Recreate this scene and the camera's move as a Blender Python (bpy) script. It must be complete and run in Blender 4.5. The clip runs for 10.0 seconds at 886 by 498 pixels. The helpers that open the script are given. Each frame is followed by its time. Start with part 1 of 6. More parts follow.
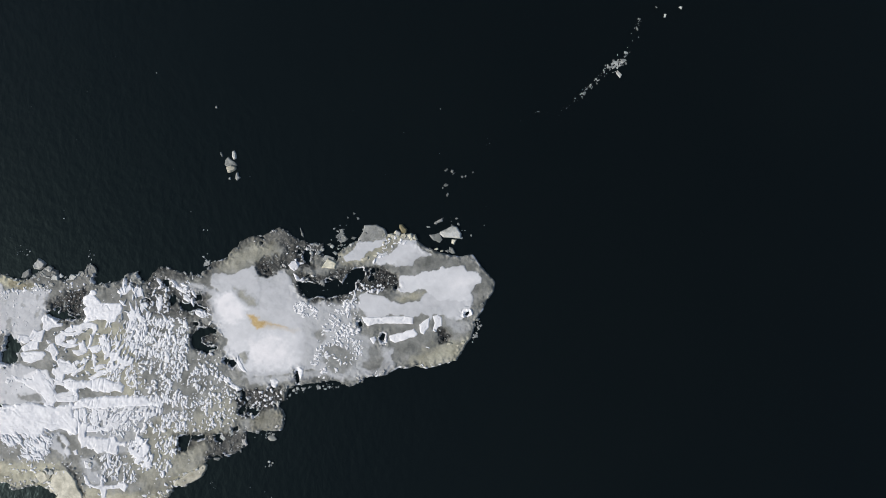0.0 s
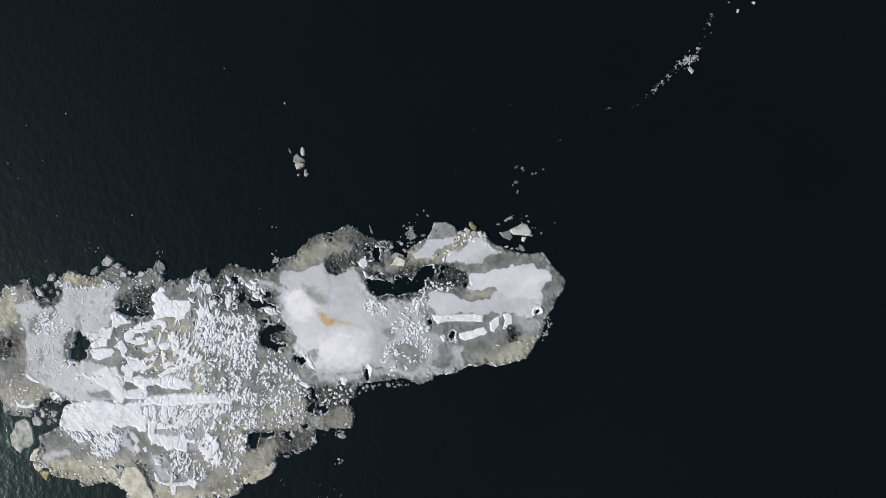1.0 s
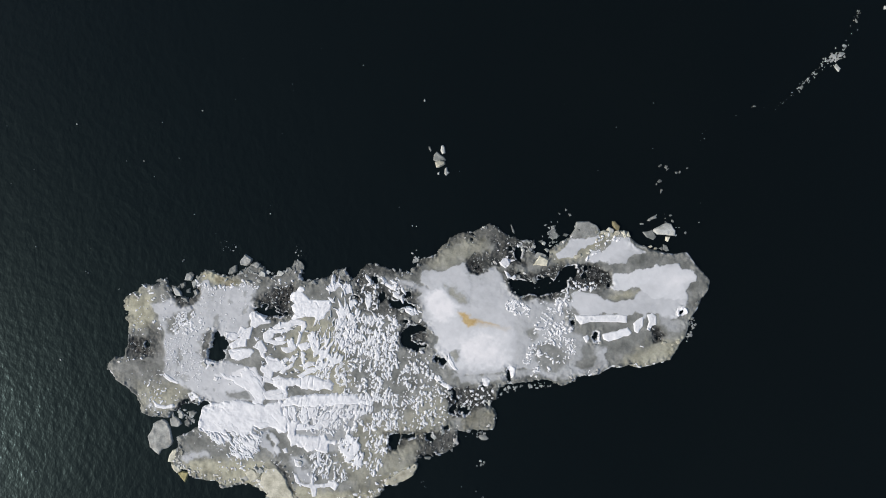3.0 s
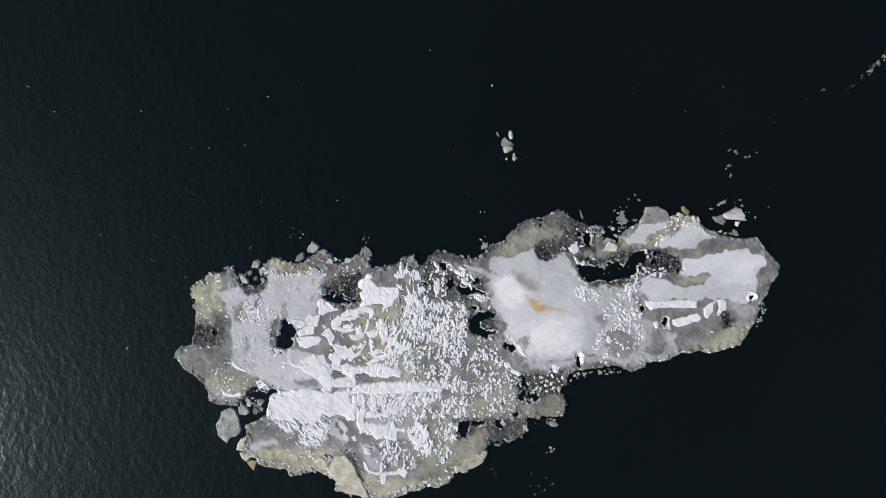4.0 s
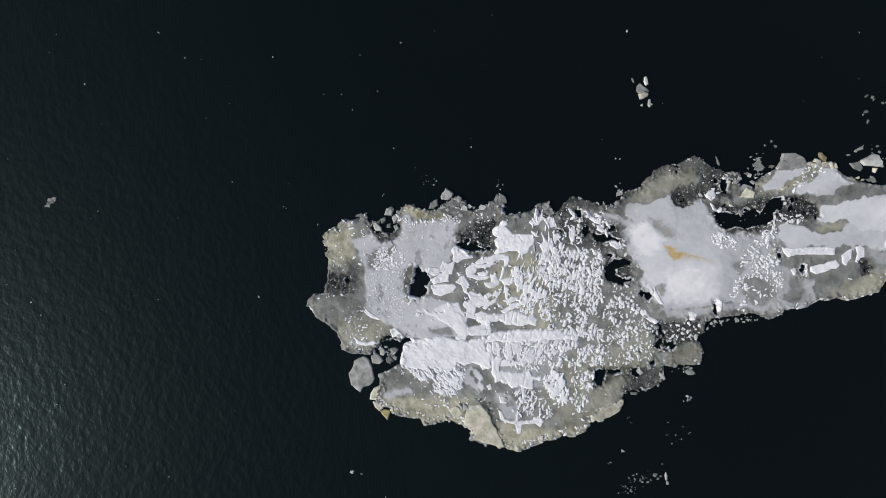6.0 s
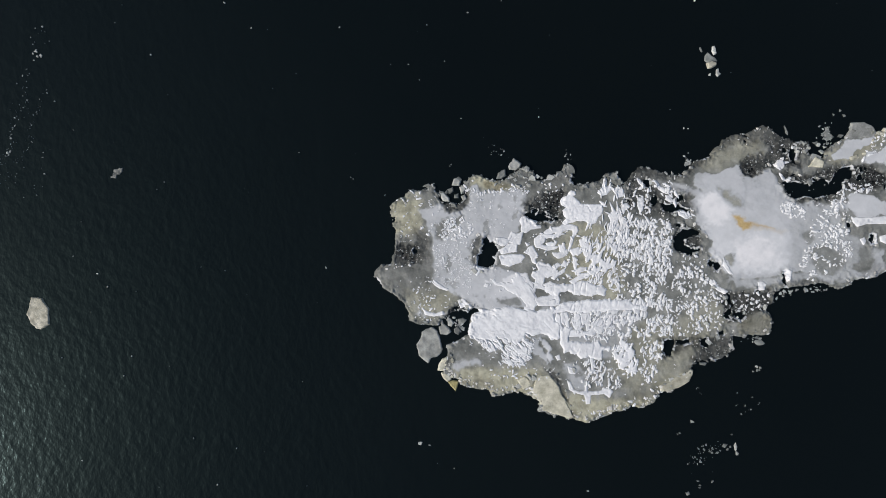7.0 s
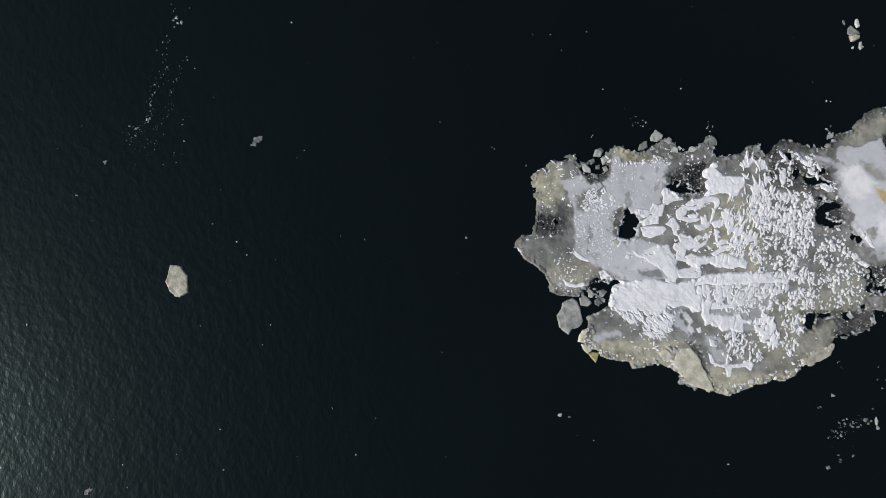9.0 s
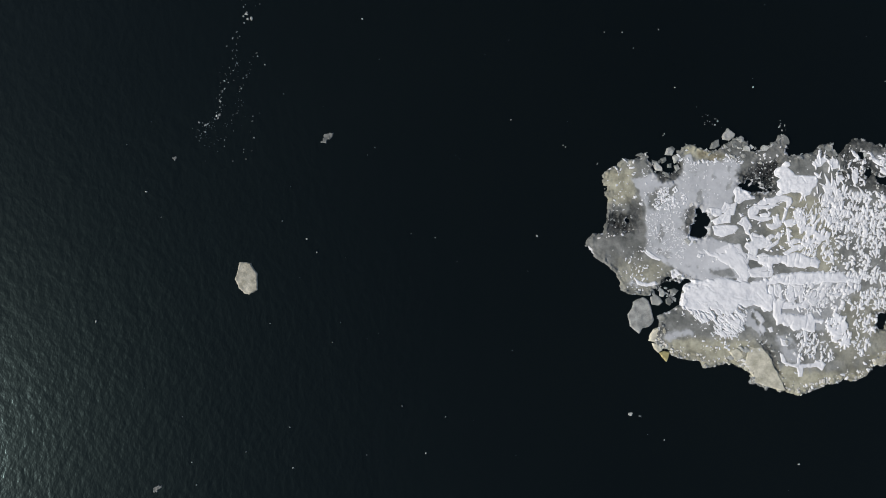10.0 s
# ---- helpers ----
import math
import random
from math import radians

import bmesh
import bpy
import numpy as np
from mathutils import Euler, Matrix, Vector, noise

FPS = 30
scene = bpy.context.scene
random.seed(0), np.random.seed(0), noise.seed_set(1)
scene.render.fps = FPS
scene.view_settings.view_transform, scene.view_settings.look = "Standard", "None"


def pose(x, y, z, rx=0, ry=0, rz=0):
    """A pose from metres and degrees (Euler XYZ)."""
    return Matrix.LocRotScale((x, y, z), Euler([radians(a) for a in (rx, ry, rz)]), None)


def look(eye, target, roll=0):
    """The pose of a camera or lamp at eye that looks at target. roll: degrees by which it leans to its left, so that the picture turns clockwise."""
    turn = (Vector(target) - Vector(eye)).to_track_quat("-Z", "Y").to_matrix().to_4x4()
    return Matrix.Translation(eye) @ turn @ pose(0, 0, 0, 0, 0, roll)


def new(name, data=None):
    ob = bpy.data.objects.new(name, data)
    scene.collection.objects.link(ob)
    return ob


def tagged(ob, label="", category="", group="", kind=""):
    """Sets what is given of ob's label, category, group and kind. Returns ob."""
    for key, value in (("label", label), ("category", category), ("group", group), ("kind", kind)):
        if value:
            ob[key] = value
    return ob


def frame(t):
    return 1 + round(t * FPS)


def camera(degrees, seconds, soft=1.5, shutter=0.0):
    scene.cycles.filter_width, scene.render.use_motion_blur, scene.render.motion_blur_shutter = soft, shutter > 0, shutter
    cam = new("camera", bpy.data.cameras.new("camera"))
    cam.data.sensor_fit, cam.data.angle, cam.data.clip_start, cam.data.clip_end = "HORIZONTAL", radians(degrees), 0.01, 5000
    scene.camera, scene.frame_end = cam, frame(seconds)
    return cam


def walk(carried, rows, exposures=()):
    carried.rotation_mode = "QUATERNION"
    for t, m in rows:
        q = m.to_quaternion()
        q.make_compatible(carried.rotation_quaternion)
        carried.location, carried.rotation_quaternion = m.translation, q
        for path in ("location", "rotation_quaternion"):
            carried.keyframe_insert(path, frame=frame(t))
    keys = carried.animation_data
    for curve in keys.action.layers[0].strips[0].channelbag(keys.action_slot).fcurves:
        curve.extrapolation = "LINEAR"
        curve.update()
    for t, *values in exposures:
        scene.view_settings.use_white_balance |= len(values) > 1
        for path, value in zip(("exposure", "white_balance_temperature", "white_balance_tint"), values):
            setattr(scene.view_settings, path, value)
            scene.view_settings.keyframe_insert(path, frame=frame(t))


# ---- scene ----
cam = camera(70, 10.0, soft=0.4)
PATH = [
    (0, pose(38.676, 10.276, 57.836, 1.866, 0.105, 4.212)),
    (0.5, pose(35.546, 10.247, 57.701, 1.498, 0.222, 4.280)),
    (1, pose(32.489, 10.278, 57.539, 1.188, 0.297, 4.341)),
    (1.5, pose(29.301, 10.207, 57.342, 1.030, 0.333, 4.433)),
    (2, pose(26.065, 10.099, 57.177, 0.988, 0.329, 4.507)),
    (2.5, pose(22.893, 9.924, 57.041, 0.975, 0.357, 4.532)),
    (4, pose(13.567, 8.348, 56.551, 0.415, 0.204, 4.157)),
    (4.5, pose(10.556, 7.267, 56.410, 0.328, 0.103, 4.109)),
    (5, pose(7.612, 5.894, 56.256, 0.358, 0.050, 4.102)),
    (5.5, pose(4.757, 4.277, 56.133, 0.536, 0.099, 4.135)),
    (7, pose(-3.924, -0.486, 55.749, 0.690, 0.051, 3.976)),
    (7.5, pose(-6.872, -1.698, 55.707, 0.564, 0.075, 4.106)),
    (8, pose(-9.959, -2.844, 55.626, 0.770, -0.017, 4.311)),
    (8.5, pose(-12.990, -3.541, 55.579, 0.775, 0.021, 4.444)),
    (9, pose(-16.099, -4.030, 55.492, 0.742, -0.006, 4.486)),
    (9.5, pose(-19.197, -4.351, 55.406, 0.667, -0.016, 4.643)),
    (10, pose(-22.299, -4.535, 55.280, 0.573, -0.057, 4.728)),
]
walk(cam, PATH, [(0, 0.1), (2.5, 0.11), (4, 0.05), (5, 0.0), (8, -0.09), (10, -0.11)])

# ---- daylight ----
SUN_TURN, SUN_HEIGHT = radians(204), radians(38)   # the way to the sun, from +x, and its height
world = bpy.data.worlds.new("sky")
scene.world = world
world.use_nodes = True
sky = world.node_tree.nodes.new("ShaderNodeTexSky")
sky.sky_type = "NISHITA"
sky.sun_disc = False
sky.sun_elevation = SUN_HEIGHT
sky.sun_rotation = math.pi / 2 - SUN_TURN
sky.air_density, sky.dust_density, sky.ozone_density = 1.0, 3.0, 1.0
back = world.node_tree.nodes["Background"]
world.node_tree.links.new(sky.outputs[0], back.inputs[0])
back.inputs[1].default_value = 0.1
sun = new("sun", bpy.data.lights.new("sun", "SUN"))
sun.data.energy, sun.data.angle, sun.data.color = 2.72, radians(8), (1.0, 0.95, 0.88)
sun.matrix_basis = look((60 * math.cos(SUN_TURN) * math.cos(SUN_HEIGHT), 60 * math.sin(SUN_TURN) * math.cos(SUN_HEIGHT), 60 * math.sin(SUN_HEIGHT)), (0, 0, 0))

# ---- arithmetic of uneven ground ----
TABLE = np.random.default_rng(7).random((256, 256))


def lattice(x, y):
    """Smooth value noise, 0 to 1."""
    i, j = np.floor(x).astype(int), np.floor(y).astype(int)
    u, v = x - i, y - j
    u, v = u * u * (3 - 2 * u), v * v * (3 - 2 * v)
    a, b = TABLE[i % 256, j % 256], TABLE[(i + 1) % 256, j % 256]
    c, d = TABLE[i % 256, (j + 1) % 256], TABLE[(i + 1) % 256, (j + 1) % 256]
    return (a * (1 - u) + b * u) * (1 - v) + (c * (1 - u) + d * u) * v


def rough(x, y, size, octaves=3, shift=0.0, turn=0.0, stretch=1.0):
    """Fractal noise, about -1 to 1, of the given size in metres, drawn out along a direction."""
    c, s = math.cos(radians(turn)), math.sin(radians(turn))
    p, q = (x * c + y * s) / (size * stretch) + 31.7 + shift * 13.1, (y * c - x * s) / size + 57.3 + shift * 7.7
    total, gain = 0, 1.0
    for _ in range(octaves):
        total = total + gain * (2 * lattice(p, q) - 1)
        p, q, gain = p * 2.03 + 5.2, q * 2.03 + 9.1, gain * 0.5
    return total


def step(a, b, v):
    u = np.clip((v - a) / (b - a), 0, 1)
    return u * u * (3 - 2 * u)


def inside(outline, x, y):
    """Distance to an outline, positive inside it."""
    near, odd = np.full(x.shape, 1e9), np.zeros(x.shape, bool)
    for (ax, ay), (bx, by) in zip(outline, outline[1:] + outline[:1]):
        ex, ey = bx - ax, by - ay
        k = np.clip(((x - ax) * ex + (y - ay) * ey) / (ex * ex + ey * ey + 1e-9), 0, 1)
        near = np.minimum(near, (x - ax - k * ex) ** 2 + (y - ay - k * ey) ** 2)
        if ay != by:
            odd ^= ((ay > y) != (by > y)) & (x < ax + ex * (y - ay) / (by - ay))
    return np.where(odd, 1, -1) * np.sqrt(near)


def oval(cx, cy, rx, ry, turn=0, n=14):
    c, s = math.cos(radians(turn)), math.sin(radians(turn))
    ring = [(rx * math.cos(2 * math.pi * k / n), ry * math.sin(2 * math.pi * k / n)) for k in range(n)]
    return [(cx + c * u - s * v, cy + s * u + c * v) for u, v in ring]


def box_of(outline, margin):
    xs, ys = zip(*outline)
    return min(xs) - margin, max(xs) + margin, min(ys) - margin, max(ys) + margin


# ---- materials ----
def surface(name):
    mat = bpy.data.materials.new(name)
    mat.use_nodes = True
    return mat, mat.node_tree, mat.node_tree.nodes["Principled BSDF"]


def node(tree, kind, **values):
    n = tree.nodes.new(kind)
    for key, value in values.items():
        n.inputs[key.replace("_", " ")].default_value = value
    return n


def noise_node(tree, scale, detail=4.0, stretch=None, turn=0.0, roughness=0.55):
    place = tree.nodes.new("ShaderNodeNewGeometry").outputs["Position"]
    if stretch:
        m = node(tree, "ShaderNodeMapping", Scale=stretch, Rotation=(0, 0, radians(turn)))
        tree.links.new(place, m.inputs[0])
        place = m.outputs[0]
    n = node(tree, "ShaderNodeTexNoise", Scale=scale, Detail=detail, Roughness=roughness)
    tree.links.new(place, n.inputs["Vector"])
    return n.outputs[0]


def ramp(tree, value, *stops):
    r = tree.nodes.new("ShaderNodeValToRGB")
    while len(r.color_ramp.elements) < len(stops):
        r.color_ramp.elements.new(0.5)
    for e, (at, colour) in zip(r.color_ramp.elements, stops):
        e.position, e.color = at, (*colour, 1)
    tree.links.new(value, r.inputs[0])
    return r.outputs[0]


def blend(tree, how, amount, a, b):
    m = tree.nodes.new("ShaderNodeMix")
    m.data_type, m.blend_type = "RGBA", how
    for socket, v in ((m.inputs[0], amount), (m.inputs[6], a), (m.inputs[7], b)):
        if isinstance(v, (int, float)):
            socket.default_value = v
        elif isinstance(v, tuple):
            socket.default_value = (*v, 1)
        else:
            tree.links.new(v, socket)
    return m.outputs[2]


def bump(tree, shader, heights, strength=0.5):
    last = None
    for value, distance in heights:
        b = node(tree, "ShaderNodeBump", Distance=distance)
        if isinstance(strength, float):
            b.inputs["Strength"].default_value = strength
        else:
            tree.links.new(strength, b.inputs["Strength"])
        tree.links.new(value, b.inputs["Height"])
        if last:
            tree.links.new(last, b.inputs["Normal"])
        last = b.outputs[0]
    tree.links.new(last, shader.inputs["Normal"])


def attribute(tree, name):
    a = tree.nodes.new("ShaderNodeAttribute")
    a.attribute_name = name
    return a.outputs["Fac"]


def water_material():
    mat, tree, sh = surface("dark_river_water")
    c = ramp(tree, noise_node(tree, 0.03, 3), (0.3, (0.0029, 0.0042, 0.0043)), (0.7, (0.0037, 0.0053, 0.0052)))
    tree.links.new(c, sh.inputs["Base Color"])
    sh.inputs["Roughness"].default_value = 0.19
    sh.inputs["IOR"].default_value = 1.333
    sh.inputs["Specular IOR Level"].default_value = 0.44
    sh.inputs["Specular Tint"].default_value = (0.54, 0.93, 1.0, 1)
    swell = noise_node(tree, 0.45, 2, (1.0, 0.7, 1.0), 25)
    ripple = noise_node(tree, 1.7, 2, (1.0, 0.75, 1.0), 30, 0.5)
    chop = noise_node(tree, 3.2, 2, (1.0, 0.75, 1.0), 18, 0.6)
    bump(tree, sh, [(swell, 0.055), (ripple, 0.045), (chop, 0.009)], 0.8)
    return mat


def ice_material():
    """Bare grey ice, tan silt, thin to thick snow cover and soaked slush, by what lies there."""
    mat, tree, sh = surface("river_ice")
    cloud = noise_node(tree, 0.9, 5)
    grey = ramp(tree, cloud, (0.3, (0.118, 0.126, 0.119)), (0.5, (0.198, 0.208, 0.198)), (0.7, (0.31, 0.32, 0.308)))
    tan = ramp(tree, noise_node(tree, 1.3, 5), (0.3, (0.272, 0.264, 0.185)), (0.7, (0.555, 0.546, 0.422)))
    c = blend(tree, "MIX", attribute(tree, "silt"), grey, tan)
    cover = attribute(tree, "cover")
    snow = ramp(tree, cover, (0.0, (0.25, 0.265, 0.26)), (0.5, (0.465, 0.485, 0.51)), (0.75, (0.612, 0.632, 0.66)), (1.0, (0.772, 0.775, 0.797)))
    fade = ramp(tree, cover, (0.05, (0, 0, 0)), (0.4, (1, 1, 1)))
    c = blend(tree, "MIX", fade, c, snow)
    rust = ramp(tree, noise_node(tree, 2.5, 4), (0.3, (0.40, 0.26, 0.06)), (0.7, (0.58, 0.42, 0.16)))
    c = blend(tree, "MIX", attribute(tree, "rust"), c, rust)
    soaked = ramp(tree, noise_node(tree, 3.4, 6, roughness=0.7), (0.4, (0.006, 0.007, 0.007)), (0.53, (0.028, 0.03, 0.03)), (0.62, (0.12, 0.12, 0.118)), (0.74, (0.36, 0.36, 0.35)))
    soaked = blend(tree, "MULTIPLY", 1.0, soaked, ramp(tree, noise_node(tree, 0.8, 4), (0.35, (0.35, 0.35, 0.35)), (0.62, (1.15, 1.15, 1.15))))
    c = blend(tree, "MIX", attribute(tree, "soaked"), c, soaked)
    grain = ramp(tree, noise_node(tree, 7.0, 4), (0.3, (0.9, 0.9, 0.895)), (0.7, (1.08, 1.08, 1.08)))
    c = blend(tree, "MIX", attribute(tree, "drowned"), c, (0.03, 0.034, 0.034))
    bare = ramp(tree, cover, (0.2, (1, 1, 1)), (0.55, (0.15, 0.15, 0.15)))
    c = blend(tree, "MULTIPLY", bare, c, grain)
    tree.links.new(c, sh.inputs["Base Color"])
    sh.inputs["Roughness"].default_value = 0.6
    sh.inputs["IOR"].default_value = 1.31
    bump(tree, sh, [(noise_node(tree, 3.5, 5), 0.012), (noise_node(tree, 14, 3), 0.008)], ramp(tree, cover, (0.2, (0.4, 0.4, 0.4)), (0.55, (0.08, 0.08, 0.08))))
    return mat


def snow_material(name, low, high, lumpy=0.009):
    mat, tree, sh = surface(name)
    c = ramp(tree, noise_node(tree, 1.6, 5), (0.3, low), (0.65, high))
    info = tree.nodes.new("ShaderNodeObjectInfo")
    shade = ramp(tree, info.outputs["Random"], (0.0, (0.88, 0.88, 0.88)), (1.0, (1.0, 1.0, 1.0)))
    c = blend(tree, "MULTIPLY", 1.0, c, shade)
    tree.links.new(c, sh.inputs["Base Color"])
    sh.inputs["Roughness"].default_value = 0.75
    sh.inputs["IOR"].default_value = 1.31
    bump(tree, sh, [(noise_node(tree, 4.0, 4), lumpy), (noise_node(tree, 18, 3), 0.008)], 0.5)
    return mat


def block_material(name, low, high, island=False):
    mat, tree, sh = surface(name)
    c = ramp(tree, noise_node(tree, 1.5, 5), (0.32, low), (0.66, high))
    if island:
        chance = tree.nodes.new("ShaderNodeNewGeometry").outputs["Random Per Island"]
    else:
        chance = tree.nodes.new("ShaderNodeObjectInfo").outputs["Random"]
    shade = ramp(tree, chance, (0.0, (0.68, 0.68, 0.68)), (1.0, (1.1, 1.1, 1.09)))
    c = blend(tree, "MULTIPLY", 1.0, c, shade)
    grit = ramp(tree, noise_node(tree, 9.0, 5, roughness=0.65), (0.3, (0.84, 0.84, 0.83)), (0.6, (1.05, 1.05, 1.05)))
    c = blend(tree, "MULTIPLY", 1.0, c, grit)
    tree.links.new(c, sh.inputs["Base Color"])
    sh.inputs["Roughness"].default_value = 0.45
    sh.inputs["IOR"].default_value = 1.31
    bump(tree, sh, [(noise_node(tree, 4.0, 4), 0.03), (noise_node(tree, 22.0, 3), 0.01)], 0.5)
    return mat


WATER = water_material()
ICE = ice_material()
SNOW = snow_material("wind_packed_snow", (0.68, 0.70, 0.735), (0.80, 0.82, 0.85))
LUMP = snow_material("snow_lump_crust", (0.72, 0.74, 0.77), (0.82, 0.84, 0.87))
GREY_ICE = block_material("grey_ice", (0.125, 0.135, 0.132), (0.27, 0.288, 0.28))
CLEAR_ICE = block_material("clear_grey_ice", (0.25, 0.262, 0.254), (0.52, 0.54, 0.52))
PALE_ICE = block_material("pale_ice", (0.32, 0.335, 0.32), (0.60, 0.62, 0.605))
TAN_ICE = block_material("silty_ice", (0.39, 0.382, 0.302), (0.69, 0.674, 0.568))
YELLOW_ICE = block_material("yellowish_ice", (0.30, 0.27, 0.12), (0.47, 0.43, 0.23))
BROWN_ICE = block_material("muddy_ice", (0.15, 0.13, 0.07), (0.29, 0.26, 0.16))
PALE_CRUMB = block_material("pale_crumbs", (0.40, 0.40, 0.39), (0.75, 0.75, 0.73), island=True)
BRASH = block_material("brash_ice", (0.15, 0.165, 0.165), (0.46, 0.485, 0.485), island=True)


# ---- mesh helpers ----
def mesh_of(name, points, faces, material, smooth=True):
    me = bpy.data.meshes.new(name)
    points, faces = np.asarray(points, np.float32), np.asarray(faces, np.int32)
    me.vertices.add(len(points))
    me.vertices.foreach_set("co", points.ravel())
    me.loops.add(faces.size)
    me.loops.foreach_set("vertex_index", faces.ravel())
    me.polygons.add(len(faces))
    me.polygons.foreach_set("loop_start", np.arange(len(faces), dtype=np.int32) * faces.shape[1])
    me.polygons.foreach_set("use_smooth", np.full(len(faces), smooth))
    me.update(calc_edges=True)
    me.materials.append(material)
    return me


def relief(name, bounds, size, height, lowest, material, masks=None):
    """A sheet over a rectangle of the plan with the given heights, kept where it rises above lowest(x, y)."""
    x, y = np.meshgrid(np.arange(bounds[0], bounds[1], size), np.arange(bounds[2], bounds[3], size))
    z = height(x, y)
    up = z > lowest(x, y)
    keep = up[:-1, :-1] | up[1:, :-1] | up[:-1, 1:] | up[1:, 1:]
    if not keep.any():
        return None
    n = np.arange(x.size).reshape(x.shape)
    quads = np.stack([n[:-1, :-1][keep], n[:-1, 1:][keep], n[1:, 1:][keep], n[1:, :-1][keep]], 1)
    used, flat = np.unique(quads, return_inverse=True)
    pts = np.stack([x.ravel()[used], y.ravel()[used], z.ravel()[used]], 1)
    me = mesh_of(name, pts, flat.reshape(-1, 4), material)
    for key, values in (masks(pts[:, 0], pts[:, 1]) if masks else {}).items():
        me.attributes.new(key, "FLOAT", "POINT").data.foreach_set("value", values.astype(np.float32))
    return me


def part(name, me, parent, label=""):
    ob = new(name, me)
    ob.parent = parent
    return tagged(ob, label)


# ---- water ----
bm = bmesh.new()
bmesh.ops.create_circle(bm, cap_ends=True, segments=96, radius=4000)
me = bpy.data.meshes.new("water")
bm.to_mesh(me)
bm.free()
me.materials.append(WATER)
tagged(new("water", me), "dark open river water with faint wind ripples", "water", kind="structure")

# ---- the ice floe: plates frozen together ----
WEST_PLATE = [(-1.37, -5.23), (-1.97, -5.17), (-2.76, -5.33), (-3.32, -5.92), (-3.74, -6.40), (-4.13, -6.58), (-5.13, -6.55), (-5.79, -6.50), (-6.45, -6.35), (-6.61, -5.61), (-6.91, -4.93), (-7.44, -4.46), (-8.08, -4.01), (-8.60, -3.80), (-9.01, -3.57), (-9.35, -3.10), (-9.84, -2.63), (-9.87, -2.13), (-9.64, -1.82), (-9.27, -1.44), (-8.42, -1.38), (-8.36, -0.87), (-8.25, -0.36), (-8.20, 0.39), (-8.26, 1.14), (-8.51, 1.88), (-8.63, 2.12), (-8.32, 2.64), (-8.83, 2.86), (-8.91, 3.20), (-8.89, 3.61), (-9.05, 3.75), (-8.48, 4.19), (-7.76, 4.59), (-7.62, 4.85), (-7.39, 5.07), (-6.76, 5.37), (-6.59, 5.13), (-5.77, 5.59), (-5.83, 5.73), (-5.30, 5.97), (-5.03, 5.74), (-4.80, 5.31), (-4.62, 4.97), (-4.54, 4.62), (-4.21, 4.19), (-3.04, 3.93), (3.77, 0.00)]
TOP_PLATE = [(-3.07, -2.50), (-2.79, 3.94), (-2.31, 4.28), (-2.20, 4.84), (-2.48, 5.27), (-2.57, 5.82), (-2.47, 6.48), (-2.10, 6.85), (-1.25, 7.02), (-0.64, 6.81), (-0.22, 6.64), (0.19, 6.52), (0.68, 6.65), (1.27, 6.84), (1.39, 7.21), (2.07, 7.55), (2.59, 7.99), (3.10, 7.88), (3.52, 7.71), (3.74, 7.42), (3.87, 6.93), (4.28, 6.81), (4.91, 7.21), (5.39, 7.49), (5.82, 7.77), (6.17, 8.45), (6.48, 8.42), (6.79, 8.24), (6.88, 7.75), (7.16, 7.27), (6.82, 7.14), (7.15, 6.76), (7.81, 6.71), (8.54, 7.01), (9.43, 7.18), (9.60, 7.64), (10.19, 7.08), (10.96, 6.84), (11.60, 6.98), (11.76, 0.57), (4.06, -3.99)]
MAIN_PLATE = [(-1.93, -4.42), (0.78, -0.21), (9.83, 6.45), (11.60, 6.98), (11.76, 7.50), (12.07, 8.12), (12.54, 8.66), (13.08, 8.75), (13.84, 8.60), (14.56, 8.45), (15.38, 8.21), (15.98, 8.20), (16.58, 8.29), (16.80, 8.71), (18.96, 5.10), (19.74, 1.15), (21.91, -1.20), (25.39, -1.55), (25.26, -2.46), (24.69, -3.01), (25.08, -3.48), (25.46, -3.95), (25.31, -4.61), (25.20, -5.32), (24.36, -5.38), (23.06, -5.53), (22.02, -5.60), (21.92, -6.31), (21.92, -7.11), (21.20, -7.51), (20.14, -8.09), (19.38, -8.04), (18.75, -8.34), (18.44, -8.86), (18.57, -9.30), (18.27, -9.97), (17.55, -10.42), (16.74, -11.08), (16.43, -10.85), (15.84, -11.05), (9.69, -12.59), (4.28, -6.98)]
SOUTH_PLATE = [(-0.87, -5.19), (7.05, -3.77), (16.95, -9.07), (15.84, -11.05), (15.77, -11.50), (15.50, -11.92), (14.82, -12.22), (14.05, -12.58), (13.33, -12.33), (12.95, -12.70), (12.22, -13.01), (11.60, -13.35), (10.67, -13.62), (10.28, -13.90), (9.65, -14.09), (8.95, -14.14), (8.53, -13.87), (7.93, -13.92), (7.42, -13.70), (6.66, -13.66), (6.10, -13.45), (5.50, -13.49), (5.33, -12.60), (4.64, -12.05), (3.28, -11.90), (2.29, -12.07), (1.81, -12.36), (1.15, -12.25), (0.72, -11.89), (-0.24, -11.80), (-1.04, -11.76), (-1.66, -11.56), (-1.78, -11.22), (-2.45, -11.06), (-3.07, -10.71), (-3.28, -9.92), (-2.98, -9.30), (-2.88, -8.59), (-3.11, -8.11), (-2.68, -7.83), (-1.86, -7.42), (-1.34, -7.03), (-1.21, -5.97)]
